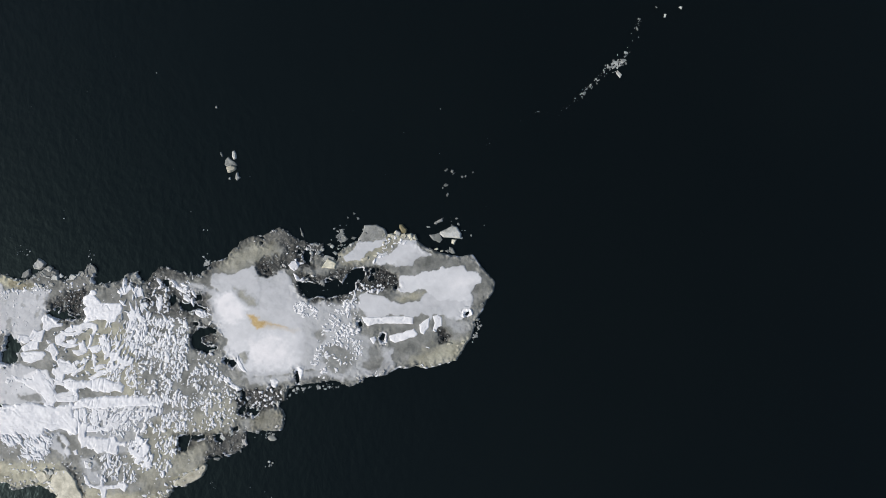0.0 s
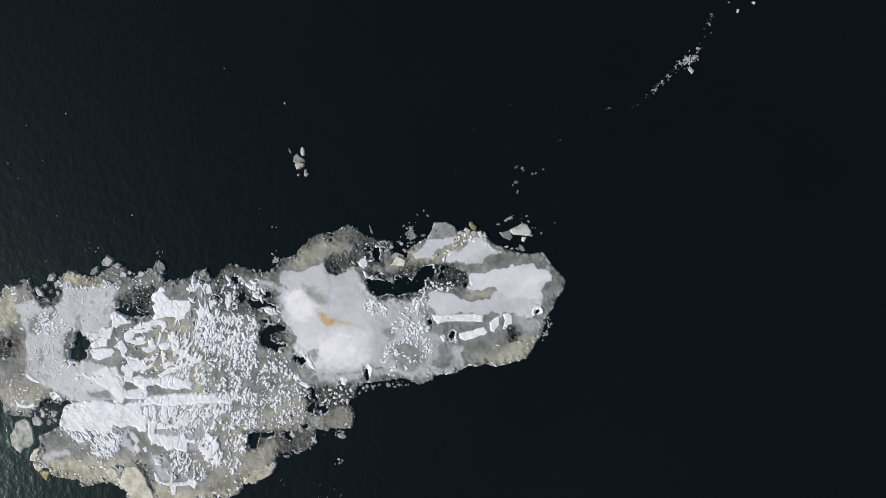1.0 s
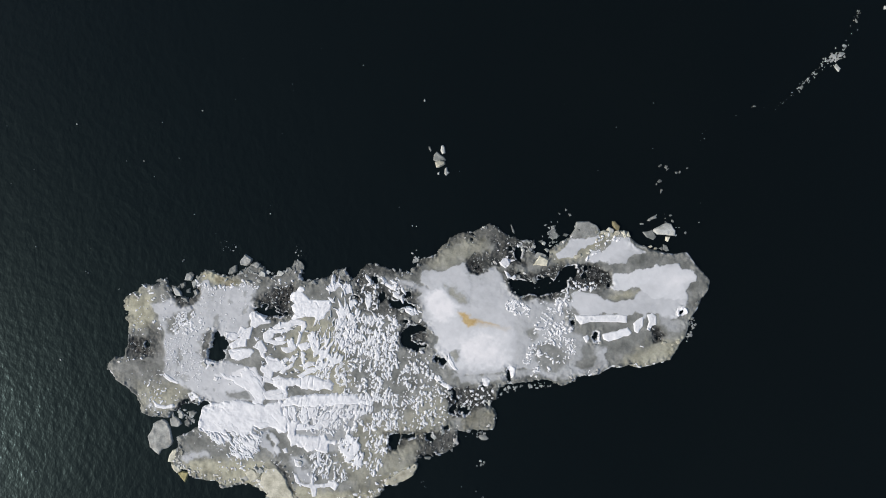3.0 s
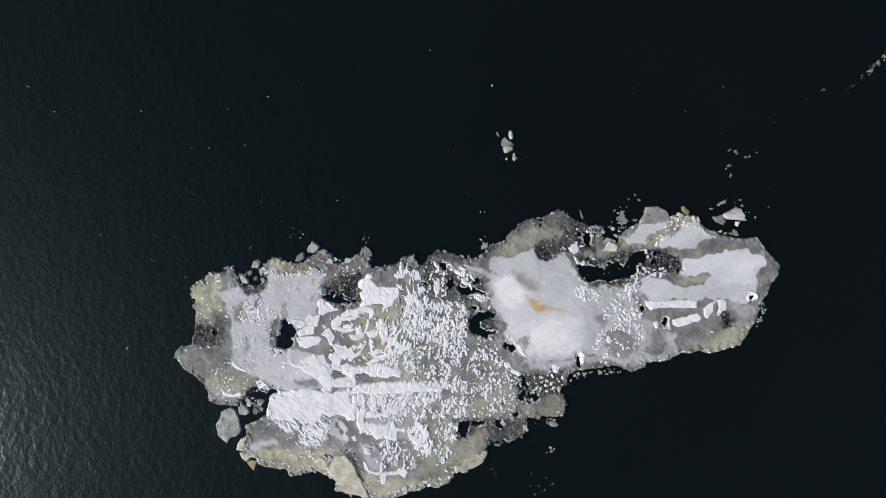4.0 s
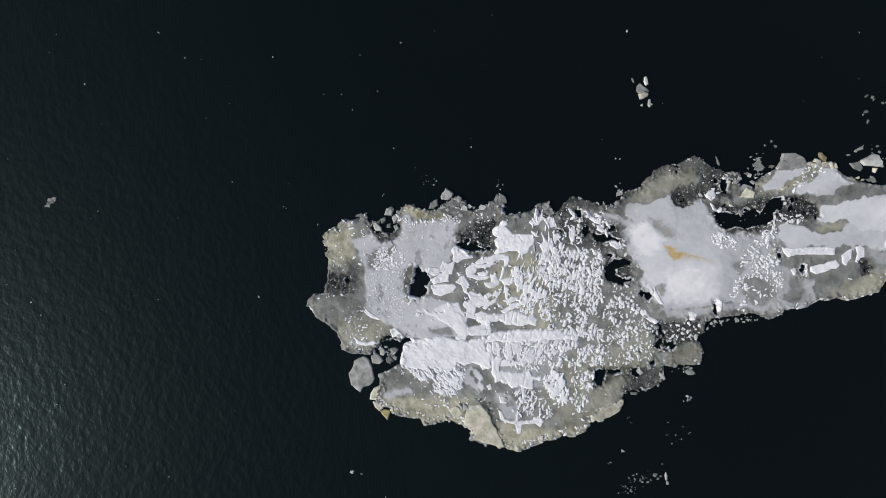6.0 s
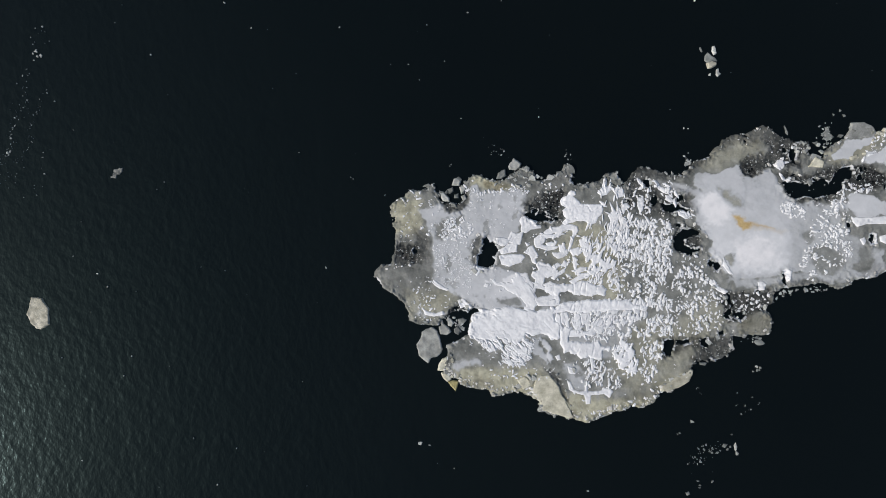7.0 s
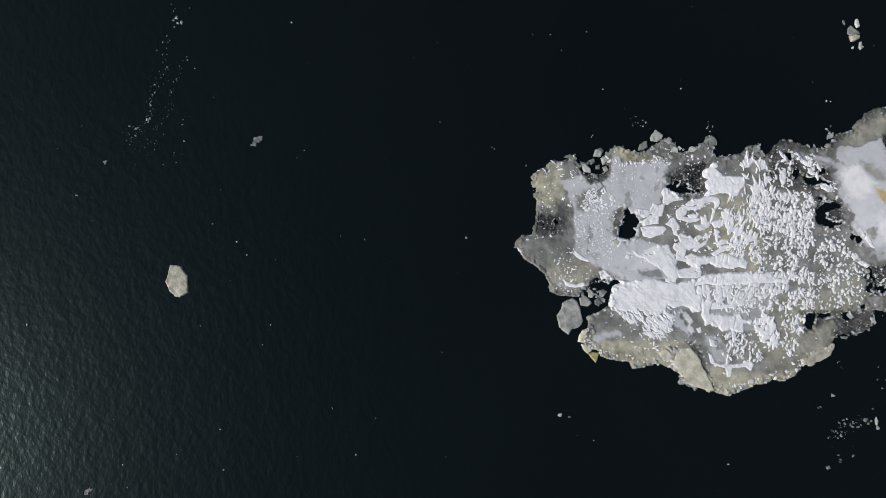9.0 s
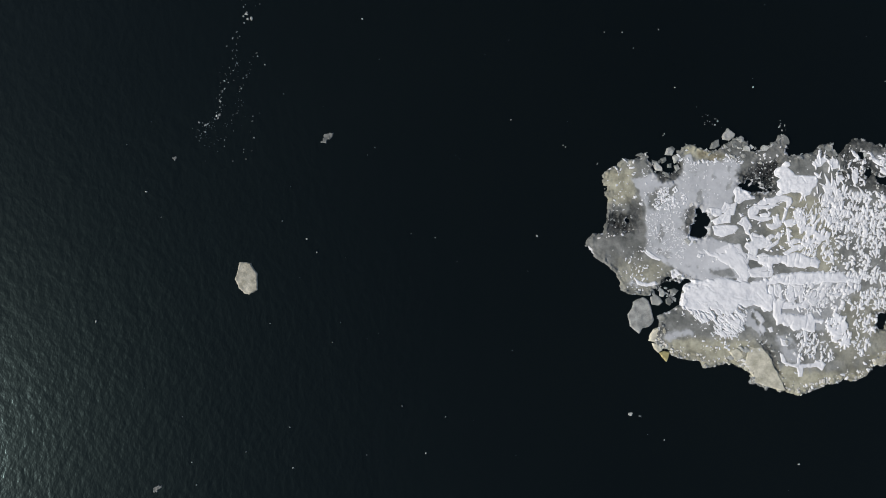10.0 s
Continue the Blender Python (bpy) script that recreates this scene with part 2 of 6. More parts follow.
NECK_PLATE = [(15.32, 6.85), (16.58, 8.29), (17.05, 8.73), (17.49, 9.51), (18.13, 9.71), (18.96, 10.12), (19.22, 10.64), (19.70, 11.03), (19.86, 11.59), (20.63, 12.00), (21.37, 12.20), (21.97, 12.25), (22.59, 12.64), (23.42, 13.05), (24.08, 12.90), (24.83, 12.30), (25.35, 11.99), (25.85, 12.02), (26.52, 11.82), (27.16, 11.96), (27.66, 12.00), (27.55, 11.44), (27.40, 10.73), (28.02, 10.47), (29.66, 9.88), (32.83, 7.60), (31.88, -0.44), (31.16, -0.89), (30.35, -0.85), (29.62, -0.40), (28.97, -0.44), (27.85, -0.88), (27.00, -0.94), (26.01, -1.11), (25.39, -1.45), (24.71, -1.90), (24.01, -2.55), (23.05, -3.12), (21.52, -2.73), (18.88, -0.92)]
HEAD_PLATE = [(27.40, 10.73), (28.10, 10.68), (28.86, 10.58), (28.92, 11.24), (29.54, 11.63), (30.16, 12.08), (30.64, 12.46), (31.04, 13.15), (31.05, 13.75), (31.74, 13.95), (32.24, 13.99), (32.70, 13.82), (33.07, 13.54), (33.36, 13.01), (33.59, 13.28), (34.45, 13.24), (35.44, 13.41), (35.79, 13.34), (36.13, 12.76), (36.87, 12.26), (38.05, 11.89), (39.06, 11.71), (39.97, 11.63), (41.21, 11.92), (42.08, 10.82), (42.73, 10.22), (43.48, 9.52), (43.38, 8.71), (43.16, 8.19), (42.84, 7.77), (42.55, 6.89), (42.19, 6.37), (41.83, 5.74), (41.79, 4.88), (41.67, 4.37), (41.21, 3.69), (41.00, 3.17), (40.37, 2.13), (39.10, 1.64), (37.78, 1.19), (36.76, 1.37), (36.13, 1.07), (35.28, 1.11), (34.32, 0.49), (33.29, 0.17), (32.30, -0.06), (31.83, -0.44), (30.21, 1.90), (27.84, 7.24)]
PLATES = [WEST_PLATE, TOP_PLATE, MAIN_PLATE, SOUTH_PLATE, NECK_PLATE, HEAD_PLATE]
# a thin half-sunk corner of the top edge
PLATES.append([(10.19, 7.08), (9.65, 7.55), (9.83, 7.86), (10.22, 7.99), (10.72, 8.07), (11.16, 7.55), (11.69, 7.19), (11.60, 6.98), (10.96, 6.84)])
PLATES.append([(-4.70, 4.66), (-4.18, 4.45), (-3.57, 4.29), (-2.97, 4.38), (-2.45, 4.77), (-2.01, 5.00), (-1.80, 3.51), (-4.25, 3.34)])
# open water within the floe
HOLES = []
HOLES.append([(-0.59, 1.34), (-0.19, 1.42), (0.19, 1.00), (0.42, 1.26), (0.70, 0.88), (0.88, 0.39), (0.61, 0.02), (0.27, -0.10), (0.70, -0.47), (0.43, -0.99), (-0.16, -1.13), (-0.83, -0.93), (-0.95, -0.59), (-0.83, -0.18), (-0.50, 0.04), (-0.63, 0.44), (-0.50, 0.85)])
HOLES.append([(2.99, 3.86), (3.58, 4.00), (3.85, 3.77), (4.49, 3.91), (4.87, 3.59), (5.63, 3.49), (5.29, 3.27), (4.54, 3.31), (3.68, 3.35), (3.16, 3.57)])
HOLES.append([(14.91, 5.66), (15.43, 5.35), (15.92, 5.59), (16.26, 5.66), (16.95, 5.21), (17.55, 5.10), (17.21, 4.98), (16.55, 5.08), (15.81, 4.88), (15.11, 4.98)])
HOLES.append([(16.27, 2.75), (16.69, 3.08), (16.97, 3.45), (17.57, 3.40), (18.43, 3.41), (18.51, 2.96), (17.95, 3.02), (17.61, 2.85), (17.13, 2.61), (17.16, 2.11), (17.69, 1.75), (18.53, 1.91), (18.55, 1.66), (17.73, 1.25), (17.06, 1.46), (16.34, 1.75)])
HOLES.append([(19.41, 0.77), (19.76, 0.90), (20.26, 0.83), (20.39, 0.44), (20.22, 0.08), (19.90, 0.26), (19.54, 0.48)])
HOLES.append([(15.78, -6.65), (16.26, -6.37), (16.75, -6.23), (16.80, -6.93), (16.71, -7.73), (16.21, -7.77), (15.92, -7.29)])
HOLES.append([(16.91, -6.32), (17.56, -6.32), (18.15, -6.23), (18.18, -6.53), (17.58, -6.62), (17.03, -6.61)])
HOLES.append([(20.97, -2.12), (21.46, -1.99), (21.69, -3.07), (21.16, -2.66)])
HOLES.append([(21.17, -3.51), (21.55, -3.23), (21.76, -4.07), (21.25, -4.00)])
HOLES.append([(21.97, -3.45), (22.57, -3.41), (22.84, -3.79), (22.53, -4.26), (22.20, -3.94)])
HOLES.append([(25.41, 8.22), (25.87, 8.11), (26.52, 8.15), (27.18, 8.10), (27.63, 8.08), (28.41, 8.39), (28.99, 8.68), (29.52, 8.27), (29.84, 8.79), (30.19, 9.42), (30.67, 9.81), (31.31, 9.95), (31.55, 9.42), (31.24, 8.84), (30.61, 8.55), (30.70, 7.95), (30.17, 7.56), (29.18, 7.34), (28.35, 7.03), (27.50, 7.12), (26.62, 6.76), (26.09, 7.12)])
HOLES.append([(25.91, 11.12), (26.32, 11.05), (26.51, 10.41), (26.40, 9.90), (26.03, 10.13), (25.85, 10.61)])
HOLES.append([(40.84, 6.32), (40.97, 6.53), (41.26, 6.70), (41.32, 6.51), (41.04, 6.23)])
HOLES.append([(33.47, 4.09), (33.73, 4.01), (33.81, 3.46), (33.53, 3.24), (33.35, 3.63)])
HOLES.append([(31.26, 4.88), (31.50, 5.05), (31.62, 4.71), (31.34, 4.49)])
HOLES.append([(25.94, -0.01), (26.18, 0.11), (26.27, -0.49), (26.10, -0.95), (25.93, -0.61)])
HOLES.append([(13.27, 7.50), (13.67, 7.58), (13.94, 7.25), (13.71, 6.93), (13.35, 7.06)])
HOLES.append([(13.93, 6.00), (14.42, 6.13), (14.61, 5.59), (14.13, 5.31)])
HOLES.append([(11.89, 5.75), (12.09, 5.81), (12.21, 5.52), (11.96, 5.40)])
HOLES.append([(16.22, 6.31), (16.76, 6.45), (16.88, 6.11), (16.39, 5.97)])
HOLES.append([(20.60, -5.40), (20.99, -5.27), (21.07, -5.62), (20.72, -5.69)])
HOLES.append([(19.20, -6.20), (19.64, -6.02), (19.88, -6.51), (19.60, -6.88), (19.28, -6.60)])
HOLES.append([(-2.84, -5.69), (-2.10, -5.43), (-1.35, -5.48), (-1.40, -6.13), (-1.93, -6.42), (-2.54, -6.32), (-3.11, -6.71), (-3.34, -6.32)])

# what lies on it: kind, depth of cover, softness of the edge, outline
GROUND = []


def ground(kind, depth, soft, outline):
    GROUND.append((kind, depth, soft, outline))


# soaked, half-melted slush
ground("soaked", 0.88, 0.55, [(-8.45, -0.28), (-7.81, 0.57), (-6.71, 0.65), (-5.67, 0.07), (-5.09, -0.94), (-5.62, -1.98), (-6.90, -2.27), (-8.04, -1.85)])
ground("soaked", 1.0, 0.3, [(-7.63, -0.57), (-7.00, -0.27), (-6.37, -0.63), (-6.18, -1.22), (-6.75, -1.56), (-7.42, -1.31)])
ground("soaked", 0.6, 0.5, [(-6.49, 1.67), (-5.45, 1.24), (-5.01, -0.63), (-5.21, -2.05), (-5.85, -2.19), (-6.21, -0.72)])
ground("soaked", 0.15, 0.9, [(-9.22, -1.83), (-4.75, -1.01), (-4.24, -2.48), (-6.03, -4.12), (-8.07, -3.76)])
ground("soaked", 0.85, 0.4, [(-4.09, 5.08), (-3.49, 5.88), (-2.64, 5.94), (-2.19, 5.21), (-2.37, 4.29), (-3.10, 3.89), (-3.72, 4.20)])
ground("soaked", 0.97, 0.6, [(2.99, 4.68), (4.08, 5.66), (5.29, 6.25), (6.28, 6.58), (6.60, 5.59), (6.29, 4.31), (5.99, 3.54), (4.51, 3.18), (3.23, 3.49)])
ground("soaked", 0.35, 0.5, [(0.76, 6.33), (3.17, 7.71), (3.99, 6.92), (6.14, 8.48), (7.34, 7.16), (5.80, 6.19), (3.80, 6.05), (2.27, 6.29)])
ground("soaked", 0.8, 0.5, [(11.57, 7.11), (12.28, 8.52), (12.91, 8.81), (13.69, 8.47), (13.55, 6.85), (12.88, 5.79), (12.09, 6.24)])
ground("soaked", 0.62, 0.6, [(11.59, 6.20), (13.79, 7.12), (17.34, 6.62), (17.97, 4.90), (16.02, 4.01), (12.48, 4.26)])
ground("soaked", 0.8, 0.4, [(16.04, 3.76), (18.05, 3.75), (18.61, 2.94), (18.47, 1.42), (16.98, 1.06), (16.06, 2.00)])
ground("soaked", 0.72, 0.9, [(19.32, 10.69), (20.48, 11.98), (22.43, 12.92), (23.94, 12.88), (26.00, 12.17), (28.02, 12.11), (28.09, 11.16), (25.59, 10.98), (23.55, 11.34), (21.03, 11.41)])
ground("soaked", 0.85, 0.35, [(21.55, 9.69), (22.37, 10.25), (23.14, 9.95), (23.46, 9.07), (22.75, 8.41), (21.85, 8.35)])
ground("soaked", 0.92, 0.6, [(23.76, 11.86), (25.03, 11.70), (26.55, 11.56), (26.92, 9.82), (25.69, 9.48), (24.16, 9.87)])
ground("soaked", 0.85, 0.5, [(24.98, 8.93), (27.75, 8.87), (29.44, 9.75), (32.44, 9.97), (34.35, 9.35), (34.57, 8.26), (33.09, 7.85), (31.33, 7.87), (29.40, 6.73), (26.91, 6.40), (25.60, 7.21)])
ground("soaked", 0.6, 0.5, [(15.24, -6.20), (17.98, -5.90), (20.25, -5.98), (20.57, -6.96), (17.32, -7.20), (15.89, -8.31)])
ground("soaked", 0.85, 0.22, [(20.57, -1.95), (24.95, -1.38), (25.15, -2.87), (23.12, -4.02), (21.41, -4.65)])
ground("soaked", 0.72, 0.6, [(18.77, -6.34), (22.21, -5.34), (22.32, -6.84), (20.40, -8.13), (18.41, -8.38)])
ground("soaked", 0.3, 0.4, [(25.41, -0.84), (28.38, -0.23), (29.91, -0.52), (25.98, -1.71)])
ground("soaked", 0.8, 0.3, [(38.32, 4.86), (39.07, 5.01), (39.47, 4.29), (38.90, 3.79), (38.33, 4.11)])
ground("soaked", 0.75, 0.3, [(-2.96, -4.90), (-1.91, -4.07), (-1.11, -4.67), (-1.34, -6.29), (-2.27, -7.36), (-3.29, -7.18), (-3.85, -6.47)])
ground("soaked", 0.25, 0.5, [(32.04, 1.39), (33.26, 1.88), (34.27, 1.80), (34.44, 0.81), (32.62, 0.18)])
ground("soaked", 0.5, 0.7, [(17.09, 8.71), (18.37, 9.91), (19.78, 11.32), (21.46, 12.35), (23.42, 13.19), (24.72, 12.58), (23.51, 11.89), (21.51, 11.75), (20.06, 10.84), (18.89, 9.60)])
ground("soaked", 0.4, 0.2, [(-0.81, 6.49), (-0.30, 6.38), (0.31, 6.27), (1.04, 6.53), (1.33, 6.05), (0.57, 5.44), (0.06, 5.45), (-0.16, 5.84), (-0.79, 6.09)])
# silty tan ice
ground("soaked", 0.6, 0.5, [(26.50, 12.31), (28.00, 12.41), (29.34, 11.25), (27.87, 10.64), (26.70, 10.81)])
ground("soaked", 0.6, 0.6, [(11.83, 7.73), (12.75, 8.90), (14.70, 8.44), (16.47, 8.27), (16.89, 9.50), (18.60, 10.13), (18.17, 9.19), (17.00, 7.85), (14.76, 7.54), (12.77, 7.29)])
ground("soaked", 0.12, 0.5, [(41.05, 9.07), (43.28, 9.49), (42.66, 7.43), (41.70, 6.86)])
ground("soaked", 0.12, 0.5, [(36.11, 11.49), (41.11, 11.85), (42.49, 9.93), (40.69, 10.56), (37.66, 10.84), (34.47, 9.76), (34.28, 10.35)])
ground("soaked", 0.1, 0.4, [(34.80, 2.75), (38.18, 3.34), (38.03, 1.82), (35.56, 1.24)])
ground("soaked", 0.15, 0.4, [(32.09, 4.16), (36.05, 5.05), (36.59, 4.48), (34.13, 3.80), (32.37, 3.78)])
ground("silt", 0.8, 0.6, [(-8.98, 3.72), (-7.45, 4.84), (-6.16, 4.42), (-5.97, 1.92), (-6.92, 1.10), (-8.19, 1.26)])
ground("silt", 0.5, 0.8, [(-6.57, -3.65), (-3.06, -3.40), (-2.47, -4.61), (-4.38, -6.01), (-6.42, -5.65)])
ground("silt", 0.8, 0.5, [(-2.35, -10.36), (-1.03, -9.86), (1.49, -10.03), (3.96, -9.60), (5.23, -9.81), (6.84, -11.29), (7.87, -11.72), (9.63, -11.69), (12.15, -12.01), (14.60, -11.24), (15.85, -11.15), (14.93, -12.31), (12.23, -13.16), (9.66, -14.24), (7.79, -14.03), (4.66, -12.25), (2.15, -12.23), (-0.38, -11.96), (-1.91, -11.52)])
ground("silt", 0.9, 0.25, [(-2.28, 6.47), (-1.05, 6.91), (0.76, 6.33), (1.89, 5.91), (0.82, 5.43), (-0.72, 5.82), (-1.98, 5.83)])
ground("silt", 0.5, 0.7, [(6.55, 2.82), (9.55, 3.04), (11.23, 0.65), (11.95, -2.32), (10.00, -3.21), (6.87, -1.68), (5.73, 0.25)])
ground("silt", 0.35, 0.9, [(12.16, -5.31), (17.13, -4.45), (19.95, -1.74), (21.16, -4.66), (17.48, -9.45), (13.63, -11.73), (11.45, -9.38)])
ground("silt", 0.4, 0.7, [(17.93, 8.92), (19.08, 10.52), (21.01, 11.66), (23.00, 12.06), (23.60, 10.59), (21.15, 9.66), (19.72, 8.55)])
ground("silt", 0.6, 0.5, [(19.22, 7.16), (20.59, 6.95), (21.88, 6.44), (21.70, 5.42), (20.68, 5.75)])
ground("silt", 0.6, 0.3, [(20.84, 1.24), (21.74, 1.30), (21.69, 0.60), (21.04, 0.65)])
ground("silt", 0.6, 0.4, [(34.48, 7.45), (35.84, 8.05), (37.10, 8.04), (36.39, 7.38), (35.16, 7.09)])
ground("silt", 0.6, 0.6, [(36.27, 1.95), (38.66, 3.63), (41.14, 4.06), (40.27, 2.14), (37.81, 1.31)])
ground("soaked", 0.45, 0.5, [(22.12, -4.09), (25.11, -3.63), (25.46, -5.11), (22.72, -5.45)])
ground("silt", 0.5, 0.5, [(22.12, -4.09), (25.11, -3.63), (24.96, -5.14), (22.71, -5.30)])
ground("silt", 0.6, 0.6, [(32.52, 12.49), (33.94, 13.75), (35.23, 13.34), (33.55, 12.06), (32.14, 10.70), (29.68, 10.02), (28.62, 10.70)])
ground("silt", 0.8, 0.4, [(15.52, -10.09), (17.46, -9.20), (18.21, -9.14), (17.04, -10.23), (15.70, -11.18)])
ground("silt", 0.62, 0.3, [(8.17, 0.17), (8.76, 0.36), (9.54, 0.01), (9.62, -1.08), (8.91, -1.64), (8.37, -1.17), (7.97, -0.45)])
ground("silt", 0.62, 0.25, [(10.59, -2.12), (11.42, -1.71), (11.64, -2.69), (11.29, -3.47), (10.62, -3.12)])
ground("silt", 0.6, 0.3, [(7.05, 3.24), (8.55, 3.35), (10.31, 3.23), (10.21, 1.21), (8.71, 1.11), (7.87, 2.30)])
ground("soaked", 0.66, 0.25, [(-4.71, 4.81), (-3.60, 4.69), (-2.13, 5.20), (-2.07, 4.40), (-2.62, 3.75), (-3.52, 3.59), (-4.14, 3.85)])
ground("soaked", 0.75, 0.4, [(21.66, 9.56), (22.35, 10.36), (23.68, 10.76), (24.91, 11.80), (26.03, 11.53), (26.40, 9.90), (24.91, 9.64), (23.78, 9.26), (22.99, 8.40), (21.99, 8.43)])
ground("soaked", 0.5, 0.3, [(-1.43, 1.13), (-1.06, 1.56), (-0.54, 1.40), (-0.67, 0.43), (-1.02, -0.34), (-1.18, -0.96), (-1.61, -0.49)])
ground("soaked", 1.0, 0.3, [(31.25, 10.05), (32.66, 10.00), (34.44, 9.62), (34.58, 8.33), (33.29, 8.14), (32.27, 8.36), (31.35, 8.60)])
ground("soaked", 0.95, 0.3, [(38.53, 4.80), (39.13, 4.89), (39.56, 4.47), (39.41, 3.76), (38.82, 3.52), (38.48, 4.10)])
ground("soaked", 0.98, 0.25, [(21.68, 9.21), (22.06, 9.59), (22.44, 9.87), (22.68, 9.28), (23.01, 8.81), (22.74, 8.38), (22.14, 8.44)])
# snow cover, thin and grey to thick and white
ground("cover", 0.52, 0.2, [(-6.36, 3.39), (-5.93, 3.67), (-4.72, 4.26), (-4.02, 3.60), (-2.67, 3.65), (-2.07, 4.45), (-2.05, 5.60), (-1.53, 6.04), (-0.79, 5.44), (0.20, 5.66), (1.59, 5.86), (2.86, 5.65), (3.08, 4.06), (2.73, 3.34), (2.71, 2.18), (1.67, 1.35), (0.95, 0.80), (0.84, -1.11), (2.10, -1.12), (3.42, -2.03), (4.02, -3.49), (3.59, -4.42), (2.10, -4.63), (0.36, -4.90), (-0.99, -4.95), (-1.68, -4.40), (-2.38, -3.70), (-3.26, -3.36), (-4.03, -3.07), (-4.67, -2.61), (-4.87, -1.87), (-4.80, -0.87), (-5.02, 0.12), (-4.99, 1.13), (-5.38, 1.60), (-5.68, 2.33), (-6.08, 2.90)])
ground("cover", 0.1, 0.2, [(-4.91, 2.13), (-4.29, 2.53), (-3.47, 2.99), (-2.63, 3.15), (-2.29, 2.67), (-3.15, 2.01), (-3.76, 1.47), (-4.06, 0.79), (-4.68, 1.00)])
ground("cover", 0.25, 0.25, [(-1.35, 1.39), (-0.75, 1.48), (-0.48, 0.45), (-0.92, -0.34), (-1.08, -0.95), (-1.57, -0.38), (-1.69, 0.61)])
ground("cover", 0.62, 0.25, [(1.67, -2.16), (2.87, -1.42), (3.42, -2.03), (3.99, -2.99), (4.44, -3.76), (4.29, -4.37), (3.56, -4.02), (3.02, -3.46), (2.06, -4.13), (1.07, -4.20), (0.03, -3.78), (0.97, -2.81)])
ground("cover", 0.2, 0.15, [(1.04, -3.80), (1.78, -3.65), (2.63, -3.59), (3.21, -4.05), (3.08, -4.31), (2.08, -4.38), (1.17, -4.25)])
ground("cover", 0.34, 0.5, [(4.06, -3.99), (7.05, -3.77), (11.54, -3.45), (14.11, -4.27), (12.72, -5.87), (11.88, -8.18), (8.91, -8.74), (7.80, -7.22), (5.02, -6.92), (3.74, -6.51), (4.73, -4.94)])
ground("cover", 0.5, 0.12, [(4.39, -7.12), (4.87, -6.93), (5.12, -7.62), (5.47, -8.29), (5.98, -9.06), (5.84, -9.27), (5.31, -8.80), (4.63, -8.45), (4.33, -7.77)])
ground("cover", 0.4, 0.4, [(7.18, -9.02), (8.17, -8.80), (8.98, -9.64), (9.57, -10.85), (9.10, -11.38), (8.19, -11.20), (7.62, -10.34)])
ground("cover", 0.45, 0.25, [(-2.37, -10.06), (-2.19, -9.69), (-1.56, -9.40), (-0.58, -9.18), (0.03, -9.28), (0.16, -9.67), (-0.54, -9.68), (-1.28, -9.88), (-1.86, -10.22), (-2.19, -10.44)])
ground("cover", 0.35, 0.2, [(-6.00, -5.71), (-5.37, -5.42), (-4.36, -5.44), (-3.37, -5.22), (-2.77, -5.18), (-2.95, -5.49), (-4.09, -5.73), (-5.24, -5.76)])
ground("cover", 0.45, 0.3, [(-5.89, -5.10), (-5.12, -5.40), (-5.24, -5.76), (-5.85, -5.70)])
ground("cover", 0.5, 0.12, [(17.48, 8.36), (17.87, 8.44), (18.24, 8.21), (18.57, 8.49), (19.23, 8.38), (20.06, 8.69), (20.93, 9.16), (21.52, 9.40), (21.88, 8.47), (22.74, 8.38), (23.35, 9.08), (24.18, 9.34), (24.73, 8.68), (25.18, 7.91), (25.85, 7.00), (27.15, 6.29), (28.38, 6.68), (29.65, 6.37), (30.62, 6.94), (31.32, 6.24), (31.59, 5.26), (30.54, 4.43), (30.41, 2.66), (29.50, 1.35), (28.82, 0.30), (26.82, 0.25), (25.84, -0.02), (23.87, -0.56), (21.87, -0.70), (20.84, -0.18), (19.86, 0.90), (19.30, 1.72), (19.55, 2.39), (18.60, 3.07), (17.93, 4.03), (17.72, 4.91), (17.03, 5.47), (17.62, 6.26), (18.33, 6.91), (17.56, 7.21), (17.51, 7.91)])
ground("cover", 0.5, 0.35, [(15.05, 7.18), (16.28, 7.47), (17.57, 7.01), (18.34, 6.81), (17.61, 6.51), (16.33, 6.82), (15.57, 6.87)])
ground("cover", 0.38, 0.2, [(20.84, -0.18), (21.87, -0.60), (23.86, -0.46), (25.83, 0.08), (27.33, 0.19), (29.53, 0.85), (30.82, 0.44), (30.13, -0.51), (28.86, -0.20), (26.88, -0.65), (24.91, -1.09), (23.17, -1.36), (21.92, -1.30), (21.13, -0.76)])
ground("cover", 0.41, 0.3, [(26.16, 6.12), (28.39, 6.58), (30.90, 6.46), (31.37, 5.49), (30.53, 4.53), (30.41, 2.66), (29.52, 1.10), (28.81, 0.40), (27.06, 0.37), (26.37, 1.62), (26.42, 3.13)])
ground("cover", 0.57, 0.1, [(19.23, 8.38), (20.70, 8.89), (21.76, 8.06), (22.08, 7.08), (21.92, 5.82), (22.95, 5.39), (23.16, 6.01), (22.12, 6.58), (22.56, 7.37), (23.81, 7.46), (24.59, 7.01), (25.16, 6.05), (24.98, 5.03), (25.78, 4.34), (26.07, 3.76), (23.55, 4.03), (21.51, 4.43), (20.96, 5.25), (19.83, 6.92), (18.82, 7.10), (18.27, 7.81)])
